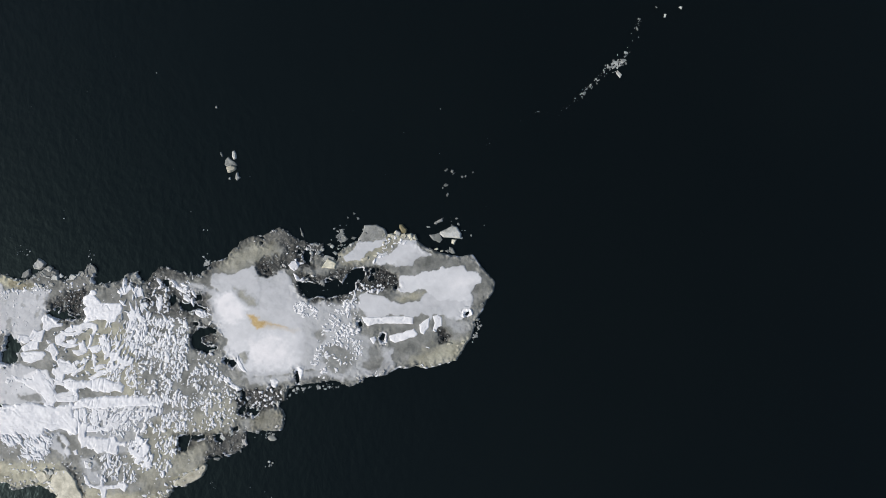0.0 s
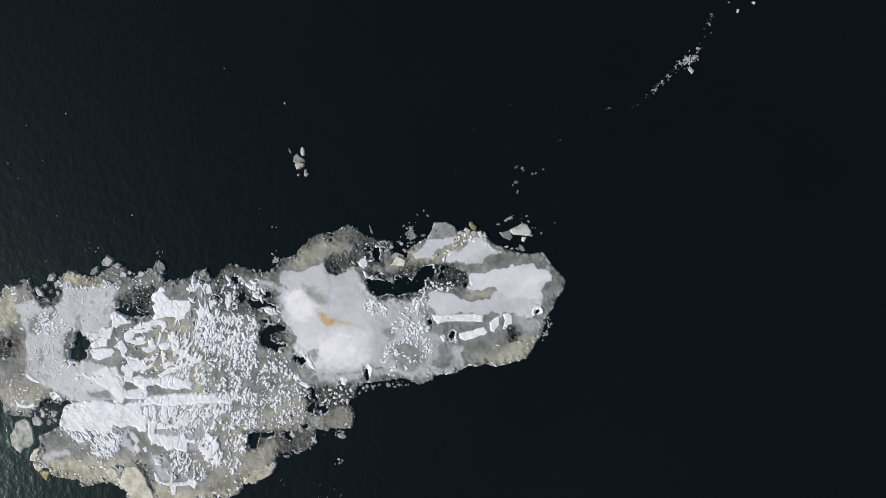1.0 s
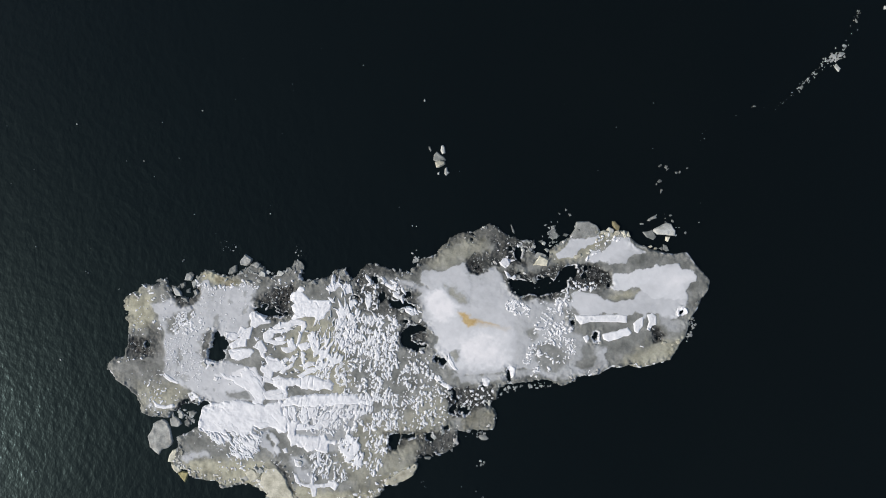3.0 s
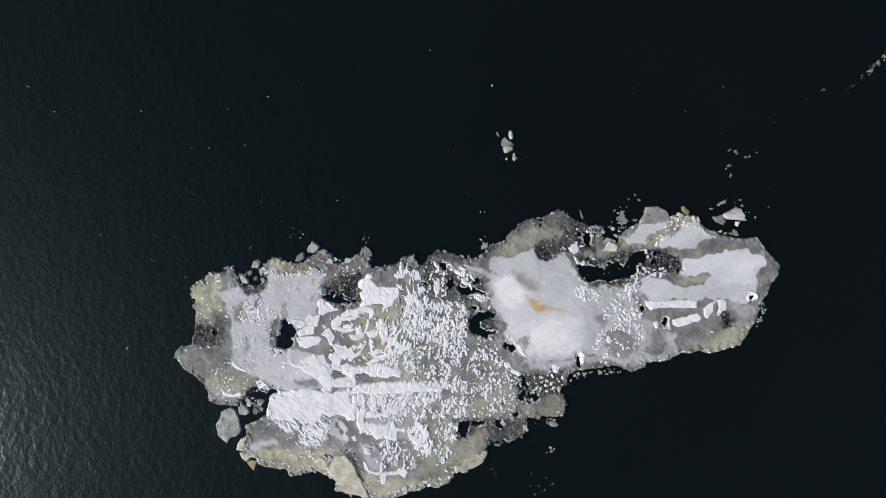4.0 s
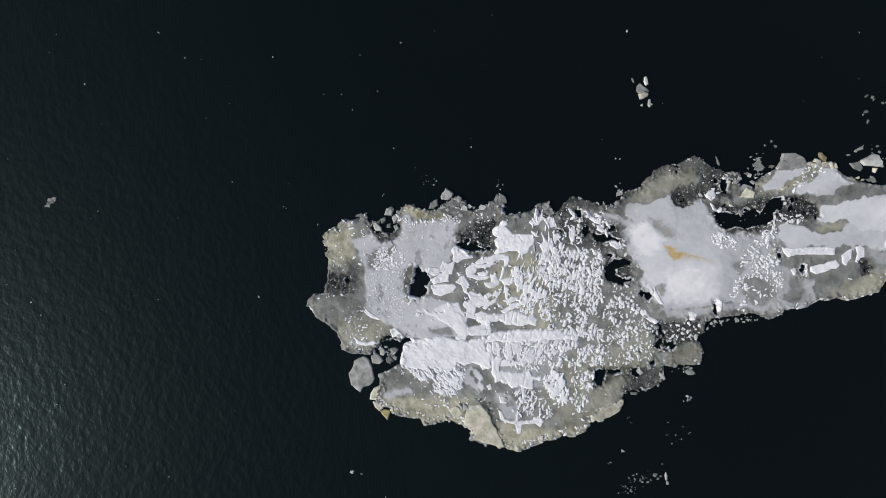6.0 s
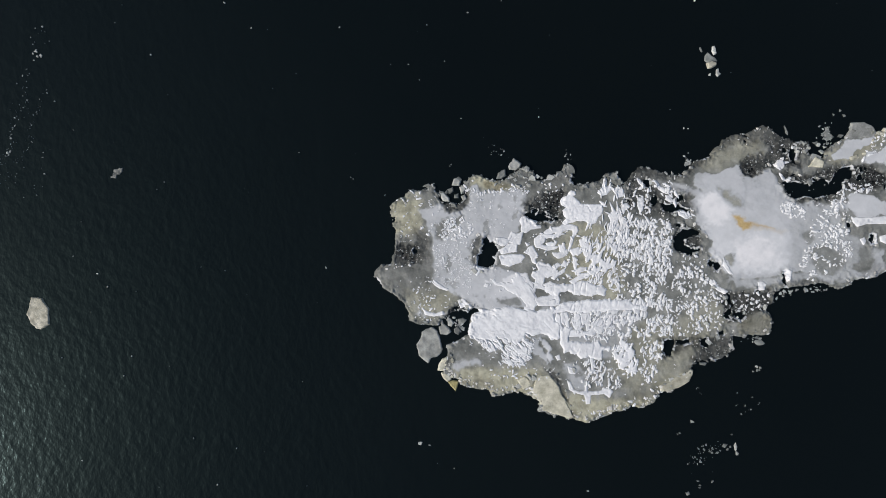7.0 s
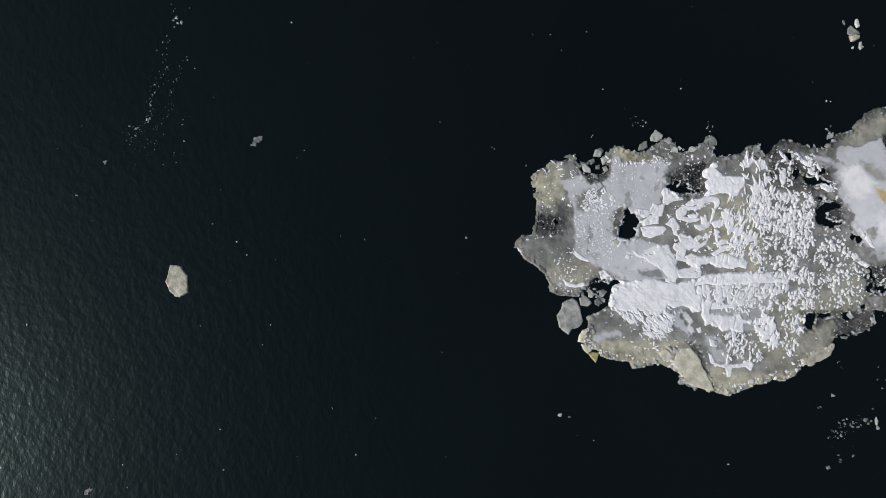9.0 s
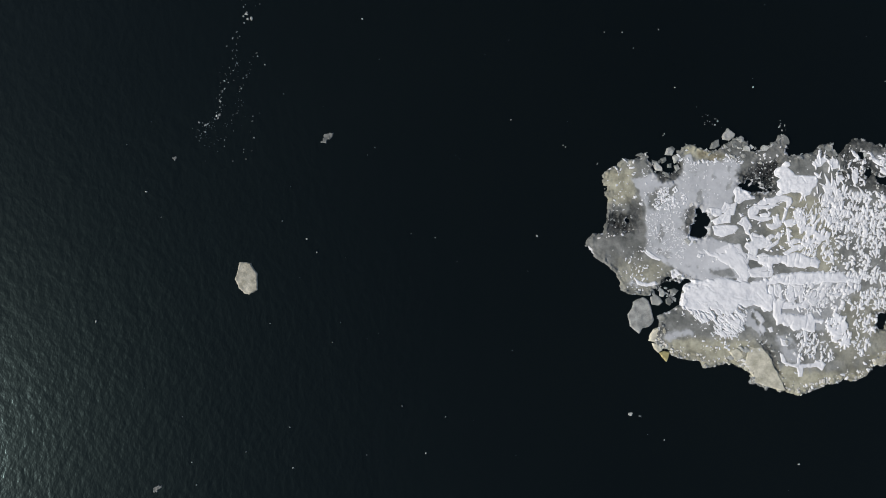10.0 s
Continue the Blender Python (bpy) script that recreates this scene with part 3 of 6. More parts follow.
ground("cover", 0.69, 0.4, [(17.57, 5.65), (18.22, 6.40), (18.84, 6.85), (19.67, 7.06), (20.23, 6.35), (20.76, 5.83), (21.22, 5.01), (21.52, 4.28), (22.14, 4.08), (23.55, 4.03), (25.06, 3.93), (26.07, 3.76), (26.31, 2.47), (26.16, 1.11), (25.32, 0.14), (23.34, -0.20), (21.49, -0.23), (20.63, 0.56), (19.72, 1.40), (19.59, 1.89), (19.89, 2.51), (18.87, 2.84), (18.55, 3.82), (18.13, 4.79)])
ground("cover", 0.98, 0.4, [(17.92, 5.68), (18.84, 6.75), (19.68, 6.96), (20.66, 5.88), (21.23, 4.91), (20.05, 3.93), (18.93, 4.10), (18.32, 4.96)])
ground("cover", 0.98, 0.8, [(21.63, 2.79), (23.61, 3.18), (25.14, 2.79), (25.48, 1.56), (24.80, 0.51), (22.55, 0.35), (21.63, 1.28)])
ground("cover", 0.52, 0.12, [(23.13, 5.65), (23.35, 6.12), (24.26, 5.98), (25.02, 5.29), (24.49, 4.85), (23.74, 4.94)])
ground("cover", 0.2, 0.4, [(19.67, 7.16), (20.47, 7.22), (21.36, 6.68), (22.00, 6.07), (21.93, 5.67), (21.17, 5.76), (20.64, 6.23)])
ground("cover", 0.2, 0.15, [(20.73, 1.32), (21.62, 1.53), (21.76, 0.89), (21.29, 0.51), (20.91, 0.88)])
ground("cover", 0.36, 0.4, [(28.41, 6.28), (31.57, 5.51), (31.67, 4.01), (33.65, 2.90), (34.66, 2.82), (34.40, 1.45), (34.79, 0.97), (33.82, 0.40), (31.37, -0.27), (30.35, -0.10), (28.84, 0.05), (28.22, 1.76), (29.40, 2.84), (29.51, 4.86)])
ground("cover", 0.46, 0.12, [(33.70, 2.15), (34.57, 2.61), (34.77, 1.22), (34.07, 0.42), (32.35, 0.05), (31.91, 0.52), (32.08, 1.03), (33.05, 0.80), (33.91, 1.41)])
ground("cover", 0.06, 0.12, [(31.93, 0.92), (32.15, 1.44), (32.72, 1.83), (33.61, 1.99), (33.90, 1.56), (33.53, 1.03), (32.55, 0.71)])
ground("cover", 0.1, 0.25, [(29.05, 0.66), (29.51, 1.25), (30.27, 1.15), (30.22, 0.40), (29.33, 0.18)])
ground("cover", 0.62, 0.08, [(29.35, 10.72), (29.83, 11.00), (30.53, 11.85), (31.00, 12.24), (32.14, 12.47), (33.13, 12.74), (33.26, 12.30), (32.88, 11.97), (32.20, 11.67), (31.43, 11.17), (31.26, 10.75), (30.62, 10.56), (29.78, 10.29), (29.53, 10.38)])
ground("cover", 0.64, 0.08, [(32.25, 10.22), (32.02, 10.56), (32.59, 11.10), (33.06, 11.48), (33.48, 11.26), (33.91, 11.54), (34.18, 12.07), (34.35, 12.48), (35.14, 12.69), (35.89, 12.69), (36.12, 12.25), (36.64, 11.99), (37.06, 11.67), (37.47, 11.55), (36.73, 11.39), (36.00, 11.09), (35.64, 10.46), (34.99, 10.37), (33.15, 10.23)])
ground("cover", 0.6, 0.1, [(31.24, 7.39), (31.42, 7.65), (32.58, 7.58), (33.33, 7.54), (33.86, 7.12), (35.02, 7.06), (35.87, 7.07), (36.51, 7.26), (37.17, 7.91), (37.45, 8.18), (38.30, 8.25), (41.44, 8.47), (41.59, 7.73), (41.49, 7.07), (40.90, 6.83), (40.70, 6.16), (40.32, 5.78), (39.47, 5.82), (38.79, 6.12), (37.94, 6.11), (37.82, 5.70), (37.44, 6.08), (36.78, 6.23), (36.31, 5.85), (35.96, 5.72), (34.96, 5.75), (33.46, 5.74), (32.22, 5.55), (31.70, 5.77), (31.15, 6.48)])
ground("cover", 0.76, 0.06, [(34.04, 8.19), (34.63, 8.33), (34.40, 8.87), (34.70, 9.49), (35.71, 9.46), (36.11, 9.44), (36.83, 9.90), (37.67, 10.11), (38.50, 10.42), (39.50, 10.49), (40.49, 10.66), (40.81, 10.33), (41.67, 10.34), (42.20, 9.88), (42.08, 9.42), (41.60, 9.08), (41.43, 8.57), (41.49, 7.72), (40.35, 7.54), (38.34, 7.60), (37.46, 8.03), (37.14, 8.26), (36.30, 8.20), (35.45, 8.04), (34.81, 7.89)])
ground("cover", 0.3, 0.3, [(38.95, 6.03), (40.22, 5.77), (40.71, 5.91), (41.23, 5.70), (41.43, 4.96), (40.80, 4.66), (39.78, 4.84), (39.11, 5.14)])
ground("soaked", 0.62, 0.12, [(5.57, -9.64), (6.23, -9.69), (6.86, -10.19), (7.42, -11.00), (7.83, -11.82), (8.20, -12.80), (8.63, -13.92), (8.43, -13.93), (7.91, -12.87), (7.50, -12.05), (6.99, -11.28), (6.54, -10.57), (6.00, -10.10)])
ground("cover", 0.55, 0.4, [(13.75, 7.62), (16.32, 6.95), (17.84, 6.65), (16.36, 6.29), (14.31, 6.80)])
ground("cover", 0.85, 0.12, [(1.41, -2.02), (2.28, -1.61), (3.37, -1.33), (3.92, -1.99), (4.37, -2.76), (4.23, -3.58), (3.66, -4.02), (3.11, -3.35), (2.38, -2.91), (1.71, -2.75)])
ground("cover", 0.8, 0.08, [(0.02, -2.27), (0.93, -2.36), (1.96, -2.74), (2.60, -3.19), (1.73, -3.00), (0.70, -2.68)])
ground("cover", 0.75, 0.1, [(5.02, -6.92), (5.63, -7.03), (6.14, -7.74), (6.12, -8.25), (6.41, -8.82), (6.14, -9.24), (5.81, -8.77), (5.65, -7.98), (5.22, -7.51)])
ground("cover", 0.14, 0.25, [(28.08, 2.35), (29.25, 2.78), (30.68, 2.43), (31.36, 1.28), (30.12, 0.34), (28.79, 0.69)])
ground("cover", 0.14, 0.25, [(30.58, 6.04), (31.52, 6.15), (32.09, 5.14), (31.34, 4.44), (30.80, 4.95)])
ground("cover", 0.14, 0.25, [(27.18, 3.69), (28.05, 4.15), (28.61, 3.39), (27.95, 2.74)])
ground("cover", 0.14, 0.25, [(32.06, 2.78), (33.14, 3.11), (33.70, 2.15), (32.75, 1.48)])
ground("soaked", 0.3, 0.5, [(-2.38, -11.96), (-0.46, -10.82), (1.56, -11.07), (1.62, -11.77), (-0.35, -12.31)])
ground("soaked", 0.3, 0.5, [(13.61, -11.31), (16.03, -10.13), (18.93, -8.67), (19.48, -9.39), (16.59, -11.09), (14.19, -12.52)])
# ochre stain
ground("rust", 0.16, 0.2, [(-0.81, 6.49), (-0.30, 6.38), (0.31, 6.27), (0.91, 6.22), (0.94, 5.82), (0.57, 5.39), (0.06, 5.45), (-0.16, 5.84), (-0.79, 6.09)])
ground("rust", 0.85, 0.17, [(21.23, 4.86), (21.79, 4.75), (22.41, 4.55), (23.02, 4.39), (23.83, 4.25), (24.86, 3.97), (23.96, 3.91), (23.15, 3.95), (22.71, 3.82), (22.23, 3.53), (21.90, 3.91), (21.57, 4.39)])
ground("rust", 0.2, 0.2, [(23.03, 4.24), (24.05, 4.06), (25.06, 3.93), (25.92, 3.85), (25.58, 3.67), (24.07, 3.76), (22.82, 3.72)])

# small melt pits all over the slush
LARGE = len(HOLES)
pits = random.Random(5)
for key, level, soft, outline in GROUND:
    if key == "soaked" and level >= 0.72:
        x0, x1, y0, y1 = box_of(outline, 0)
        for _ in range(int((x1 - x0) * (y1 - y0) * 0.3)):
            px, py = pits.uniform(x0, x1), pits.uniform(y0, y1)
            if inside(outline, np.array([px]), np.array([py]))[0] > 0:
                HOLES.append(oval(px, py, pits.uniform(0.06, 0.24), pits.uniform(0.06, 0.2), pits.uniform(0, 180), 9))


def floe_distance(x, y):
    """How far inside the floe's ragged edge."""
    ragged = (1 - 0.75 * step(32, 36, x)) * (0.75 + 0.35 * rough(x, y, 5.0, 2, 53))
    wx = x + ragged * (0.13 * rough(x, y, 0.8, 4, 1) + 0.17 * np.abs(rough(x, y, 0.3, 3, 51)))
    wy = y + ragged * (0.13 * rough(x, y, 0.8, 4, 2) + 0.17 * np.abs(rough(x, y, 0.3, 3, 52)))
    d = np.full(x.shape, -9.0)
    for plate in PLATES:
        d = np.maximum(d, inside(plate, wx, wy))
    for hole in HOLES:
        x0, x1, y0, y1 = box_of(hole, 1.2)
        near = np.nonzero((x > x0) & (x < x1) & (y > y0) & (y < y1))
        d[near] = np.minimum(d[near], -inside(hole, wx[near], wy[near]))
    return d


def ground_masks(x, y):
    """Cover, silt, rust and soaking at places of the plan."""
    wx = x + 0.13 * rough(x, y, 0.9, 4, 3)
    wy = y + 0.13 * rough(x, y, 0.9, 4, 4)
    grain = rough(x, y, 0.36, 4, 5)
    out = {key: np.zeros(x.shape) for key in ("cover", "silt", "rust", "soaked", "drowned")}
    for key, level, soft, outline in GROUND:
        x0, x1, y0, y1 = box_of(outline, soft + 0.8)
        near = (x > x0) & (x < x1) & (y > y0) & (y < y1)
        m = step(-soft, soft, inside(outline, wx[near], wy[near]) + (0.35 * soft + 0.08) * grain[near])
        values = out[key]
        values[near] = values[near] * (1 - m) + level * m
    out["cover"] = out["cover"] * (1 - 0.9 * out["soaked"])
    # uneven depth of the thin snow
    out["cover"] = np.clip(out["cover"] * (1 + 0.13 * rough(x, y, 1.7, 3, 71, 20, 1.6) + 0.06 * rough(x, y, 0.35, 3, 72)), 0, 1)
    # bare, blown-clear spots and a frosted crust along the edges
    out["cover"] = out["cover"] * (1 - 0.45 * step(0.55, 0.95, rough(x, y, 0.8, 4, 16)) * step(0.9, 0.6, out["cover"]) * step(14, 10, x))
    d = floe_distance(x, y)
    rim = step(0.0, 0.04, d) * step(0.22, 0.12, d)
    open_water = np.full(x.shape, -9.0)
    for hole in HOLES[:LARGE]:
        x0, x1, y0, y1 = box_of(hole, 0.6)
        near = np.nonzero((x > x0) & (x < x1) & (y > y0) & (y < y1))
        open_water[near] = np.maximum(open_water[near], inside(hole, x[near], y[near]))
    crust = rim * np.where(open_water > -0.5, step(-0.1, 0.3, rough(x, y, 0.5, 3, 17)), step(0.45, 0.9, rough(x, y, 0.7, 3, 17)))
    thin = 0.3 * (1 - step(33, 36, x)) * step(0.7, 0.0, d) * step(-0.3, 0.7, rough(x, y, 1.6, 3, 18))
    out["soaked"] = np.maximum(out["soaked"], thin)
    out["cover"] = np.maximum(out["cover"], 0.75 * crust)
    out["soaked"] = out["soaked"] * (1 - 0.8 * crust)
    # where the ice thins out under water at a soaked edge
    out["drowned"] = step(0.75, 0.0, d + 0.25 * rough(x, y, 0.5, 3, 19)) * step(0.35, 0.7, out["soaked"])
    return out


def ice_height(x, y, d, masks):
    smooth = 1 - 0.85 * step(0.3, 0.7, masks["cover"])
    top = 0.2 + 0.03 * smooth * rough(x, y, 2.2, 3, 6) + 0.02 * smooth * rough(x, y, 0.4, 3, 7) + 0.06 * masks["cover"]
    crumble = step(0.9, 0.1, d) * (0.12 * np.clip(rough(x, y, 0.35, 3, 8), -0.5, 1))
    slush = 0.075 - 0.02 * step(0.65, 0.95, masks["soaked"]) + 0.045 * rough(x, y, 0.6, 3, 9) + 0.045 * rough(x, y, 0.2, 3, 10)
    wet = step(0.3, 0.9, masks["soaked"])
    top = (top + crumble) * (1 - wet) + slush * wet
    return -0.4 + (top + 0.4) * step(-0.22, 0.16, d)


FLOE = (-11.0, 44.5, -16.0, 13.5)
CELL = 0.065
gx, gy = np.arange(FLOE[0], FLOE[1], CELL), np.arange(FLOE[2], FLOE[3], CELL)
plan = np.meshgrid(gx, gy)
EDGE, MASKS = floe_distance(*plan), ground_masks(*plan)
ICE_TOP = ice_height(*plan, EDGE, MASKS)


def ice_at(x, y):
    """Height of the ice at places of the plan."""
    u, v = np.clip((x - FLOE[0]) / CELL, 0, len(gx) - 1.01), np.clip((y - FLOE[2]) / CELL, 0, len(gy) - 1.01)
    i, j = np.floor(u).astype(int), np.floor(v).astype(int)
    u, v = u - i, v - j
    low = ICE_TOP[j, i] * (1 - u) + ICE_TOP[j, i + 1] * u
    return low * (1 - v) + (ICE_TOP[j + 1, i] * (1 - u) + ICE_TOP[j + 1, i + 1] * u) * v


ice_floe = tagged(new("ice_floe"), "large grey ice floe with white snow drifts and melt holes", "ice floe")
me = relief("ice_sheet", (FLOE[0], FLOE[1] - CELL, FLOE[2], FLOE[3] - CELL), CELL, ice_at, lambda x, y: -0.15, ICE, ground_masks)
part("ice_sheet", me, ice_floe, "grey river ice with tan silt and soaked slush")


# ---- snow drifts on the floe ----
def snow_drift(outline, depth=0.16, bank=0.35, broken=0.12, size=0.5, turn=80, stretch=1.0, label="", gaps=(), worn=0.018, full=9.0, grow=0.04):
    """A bank of snow over an outline, with broken edges and a wind-worn top."""
    shift = outline[0][0] % 7

    def height(x, y):
        bend = min(0.1, 0.012 + 0.6 * broken)
        d = inside(outline, x + bend * rough(x, y, 0.4, 3, 11), y + bend * rough(x, y, 0.4, 3, 12)) + grow
        d = np.minimum(d, full) + broken * rough(x, y, size, 3, 20 + shift, turn, stretch)
        for gap in gaps:
            d = np.minimum(d, -inside(gap, x + 0.12 * rough(x, y, 0.5, 3, 13), y + 0.12 * rough(x, y, 0.5, 3, 14)) - 0.03)
        k = np.clip(d / bank, 0, 1)
        rise = depth * (1 - (1 - k) ** 2) + np.minimum(d, 0) * 0.9
        crease = step(0.12, 0.02, np.abs(rough(x, y, 0.7, 2, 60 + shift, turn, stretch * 1.3))) * step(-0.1, 0.4, rough(x, y, 1.1, 2, 61))
        rise = rise - 3 * worn * crease * step(0.02, 0.15, d)
        return ice_at(x, y) + rise + step(0, 0.25, d) * (worn * rough(x, y, size, 3, 30 + shift, turn, stretch))

    me = relief("snow_drift", box_of(outline, 0.5), 0.05, height, lambda x, y: ice_at(x, y) - 0.05, SNOW)
    if me:
        part("snow_drift", me, ice_floe, label)


# long banks and broad fields
FIELD = [(-1.03, -5.05), (-0.14, -4.84), (1.10, -4.70), (2.09, -4.53), (3.60, -4.62), (4.85, -4.58), (5.93, -4.25), (6.61, -4.61), (6.50, -5.21), (6.72, -6.05), (6.77, -6.80), (6.44, -7.12), (6.03, -7.00), (5.66, -6.73), (5.00, -6.57), (4.66, -6.80), (4.26, -6.78), (3.75, -6.66), (3.69, -7.17), (3.31, -7.45), (2.92, -7.67), (2.50, -7.35), (2.07, -7.69), (1.54, -7.32), (1.12, -7.65), (0.40, -7.46), (-0.10, -7.44), (-0.70, -7.44), (-1.33, -7.08), (-1.21, -5.97)]
POCKETS = []
POCKETS.append([(6.17, -4.69), (6.52, -4.66), (6.64, -5.05), (6.53, -5.56), (6.22, -5.44)])
POCKETS.append([(-0.09, -7.64), (0.41, -7.56), (0.83, -7.88), (0.44, -8.00)])
POCKETS.append([(1.28, -7.19), (1.89, -7.30), (2.06, -7.59), (1.56, -7.52)])
POCKETS.append([(2.09, -7.89), (2.74, -7.99), (2.62, -8.30), (2.21, -8.23)])
snow_drift(FIELD, 0.1, 0.2, 0.1, 0.3, -42, 4.5, "thick white wind-carved snow field", POCKETS, worn=0.007)


def snow_bank(outline):
    snow_drift(outline, 0.11, 0.2, 0.07, 0.22, 82, 2.4, "long white bank of packed snow", worn=0.014)


snow_bank([(5.11, -2.51), (5.44, -2.24), (6.44, -2.21), (7.28, -2.10), (8.26, -1.78), (8.92, -1.79), (9.28, -2.01), (10.30, -2.14), (10.62, -2.41), (10.35, -2.93), (9.99, -2.81), (9.15, -3.02), (8.25, -2.94), (7.65, -2.98), (7.23, -2.76), (6.49, -2.91), (6.37, -3.32), (6.01, -3.25), (5.84, -2.96), (5.24, -2.90)])
snow_bank([(6.19, -4.34), (6.56, -3.91), (7.69, -3.63), (9.03, -3.38), (10.38, -3.28), (11.67, -3.19), (12.53, -3.23), (13.05, -3.49), (14.06, -3.62), (13.98, -3.88), (12.74, -4.02), (11.73, -4.04), (10.45, -4.28), (9.11, -4.48), (7.77, -4.62), (6.71, -4.55), (5.98, -4.85), (5.55, -5.23)])
snow_bank([(7.55, -7.14), (8.30, -7.14), (9.30, -7.12), (10.13, -6.91), (10.47, -7.38), (11.17, -7.33), (11.34, -7.62), (10.50, -7.78), (10.50, -8.53), (10.05, -8.56), (9.39, -8.36), (8.55, -8.52), (8.27, -8.19), (7.61, -8.09), (7.21, -8.12), (6.90, -7.29), (6.83, -6.29), (7.20, -5.87), (7.71, -5.93), (7.57, -6.74)])
snow_drift([(11.65, -7.10), (12.13, -6.76), (12.64, -6.88), (12.96, -7.20), (13.35, -7.68), (13.53, -8.16), (13.58, -8.81), (13.57, -9.46), (13.14, -9.69), (12.95, -9.20), (12.46, -9.29), (12.07, -8.77), (11.74, -8.29), (11.49, -7.61)], 0.1, 0.09, 0.3, 0.2, 72, 1.8, "broken bank of white snow", full=0.2)
snow_drift([(8.61, 1.10), (9.44, 1.41), (10.46, 1.23), (11.19, 1.54), (11.41, 0.55), (11.06, -0.23), (10.37, -1.03), (9.50, -1.49), (8.91, -1.64), (8.67, -0.40)], 0.1, 0.09, 0.36, 0.2, 66, 2.2, "serrated bank of white snow", full=0.05)
snow_drift([(9.05, -3.63), (13.06, -3.59), (13.38, -4.57), (11.68, -5.44), (9.97, -6.07), (9.16, -5.12)], 0.09, 0.09, 0.4, 0.2, 62, 1.8, "broken bank of white snow", full=0.06)
snow_drift([(-1.24, -6.97), (0.25, -6.77), (2.24, -6.62), (3.72, -6.27), (4.39, -7.12), (4.47, -7.61), (3.93, -7.75), (4.30, -8.73), (3.91, -8.90), (3.59, -9.23), (3.11, -9.61), (2.18, -9.13), (1.38, -8.49), (0.45, -8.10), (-0.68, -7.73)], 0.1, 0.07, 0.2, 0.2, -45, 2.8, "feathered fringe of white snow", worn=0.012, full=0.0)
snow_drift([(0.22, -2.21), (0.93, -2.36), (1.69, -2.45), (2.22, -2.12), (2.53, -1.59), (3.11, -1.95), (3.65, -2.41), (4.13, -2.88), (4.33, -3.57), (4.40, -4.56), (3.60, -4.62), (3.67, -4.12), (3.23, -3.65), (2.61, -3.29), (1.73, -3.00), (0.96, -2.71)], 0.05, 0.3, 0.22, 0.3, -42, 3.0, "thin tongue of white wind-carved snow", worn=0.012)
# slabs and tongues of crusted snow
def snow_crust(outline):
    snow_drift(outline, 0.062, 0.08, 0.02, 0.16, 60, 1.5, "angular slab of white crusted snow", worn=0.011, grow=0.035)


snow_crust([(6.02, 5.08), (6.14, 5.44), (6.58, 5.57), (6.66, 5.88), (6.85, 6.09), (7.20, 6.01), (7.27, 5.77), (7.03, 5.60), (7.51, 5.28), (7.78, 4.95), (8.93, 4.99), (9.53, 5.03), (9.75, 4.69), (9.64, 4.19), (9.36, 3.91), (9.19, 3.40), (8.81, 3.22), (8.55, 3.26), (8.39, 3.49), (7.54, 3.48), (6.80, 3.23), (6.57, 2.96), (6.30, 3.19), (6.62, 3.62), (6.35, 3.95), (6.22, 4.29), (6.55, 4.62), (6.09, 4.78)])
snow_crust([(2.68, 3.44), (3.27, 3.58), (3.69, 3.26), (4.14, 3.29), (3.92, 2.92), (3.57, 2.85), (3.45, 2.49), (2.72, 2.19), (2.72, 2.79), (2.55, 3.08)])
snow_crust([(4.72, 2.23), (4.95, 2.50), (5.43, 2.73), (6.08, 2.83), (6.31, 3.04), (7.21, 3.11), (7.57, 2.94), (7.70, 2.54), (7.39, 2.02), (7.32, 1.61), (7.08, 0.75), (6.93, 0.74), (7.07, 1.65), (7.27, 2.26), (7.25, 2.61), (6.75, 2.63), (6.36, 2.45), (5.99, 1.92), (5.78, 2.06), (5.77, 2.30), (4.98, 2.10)])
snow_crust([(3.91, 1.62), (4.38, 2.00), (4.90, 1.74), (4.83, 1.44), (4.55, 1.17), (4.85, 1.09), (6.11, 1.08), (5.72, 0.80), (5.08, 0.70), (4.11, 0.93), (3.94, 1.27)])
snow_crust([(1.57, 1.45), (1.87, 2.12), (2.13, 2.04), (2.29, 1.90), (2.87, 2.20), (2.81, 1.59), (2.70, 1.08), (2.30, 1.00), (1.69, 1.21)])
snow_crust([(0.56, 1.48), (1.16, 1.52), (1.78, 1.37), (1.69, 1.16), (0.93, 1.21)])
snow_crust([(0.84, 0.40), (1.32, 0.68), (1.70, 1.01), (2.09, 1.14), (2.45, 1.06), (2.45, 0.41), (1.75, 0.26), (1.16, 0.12)])
snow_crust([(0.93, -0.05), (1.52, 0.05), (2.26, 0.15), (2.97, 0.15), (3.18, -0.03), (2.91, -0.45), (2.33, -0.70), (1.84, -0.93), (1.23, -0.78)])
snow_crust([(7.86, 1.80), (8.05, 1.92), (8.52, 0.95), (8.40, 0.54), (8.11, 1.07)])
snow_crust([(7.84, -0.75), (8.33, -0.57), (8.68, -0.54), (8.49, -0.80), (8.05, -0.94)])
snow_crust([(3.15, 0.36), (3.47, 0.84), (3.81, 1.01), (4.36, 0.20), (4.14, -0.12), (4.22, -0.56), (3.91, -0.48), (3.62, 0.15)])
snow_crust([(3.14, 1.26), (3.55, 1.09), (3.31, 0.93)])
snow_crust([(5.59, 0.54), (6.09, 0.53), (6.48, 0.70), (6.82, 0.88), (6.99, 0.59), (6.52, 0.21), (6.13, 0.08), (5.76, 0.25)])
snow_crust([(7.07, 0.90), (7.85, 1.15), (8.09, 0.67), (7.41, 0.37)])
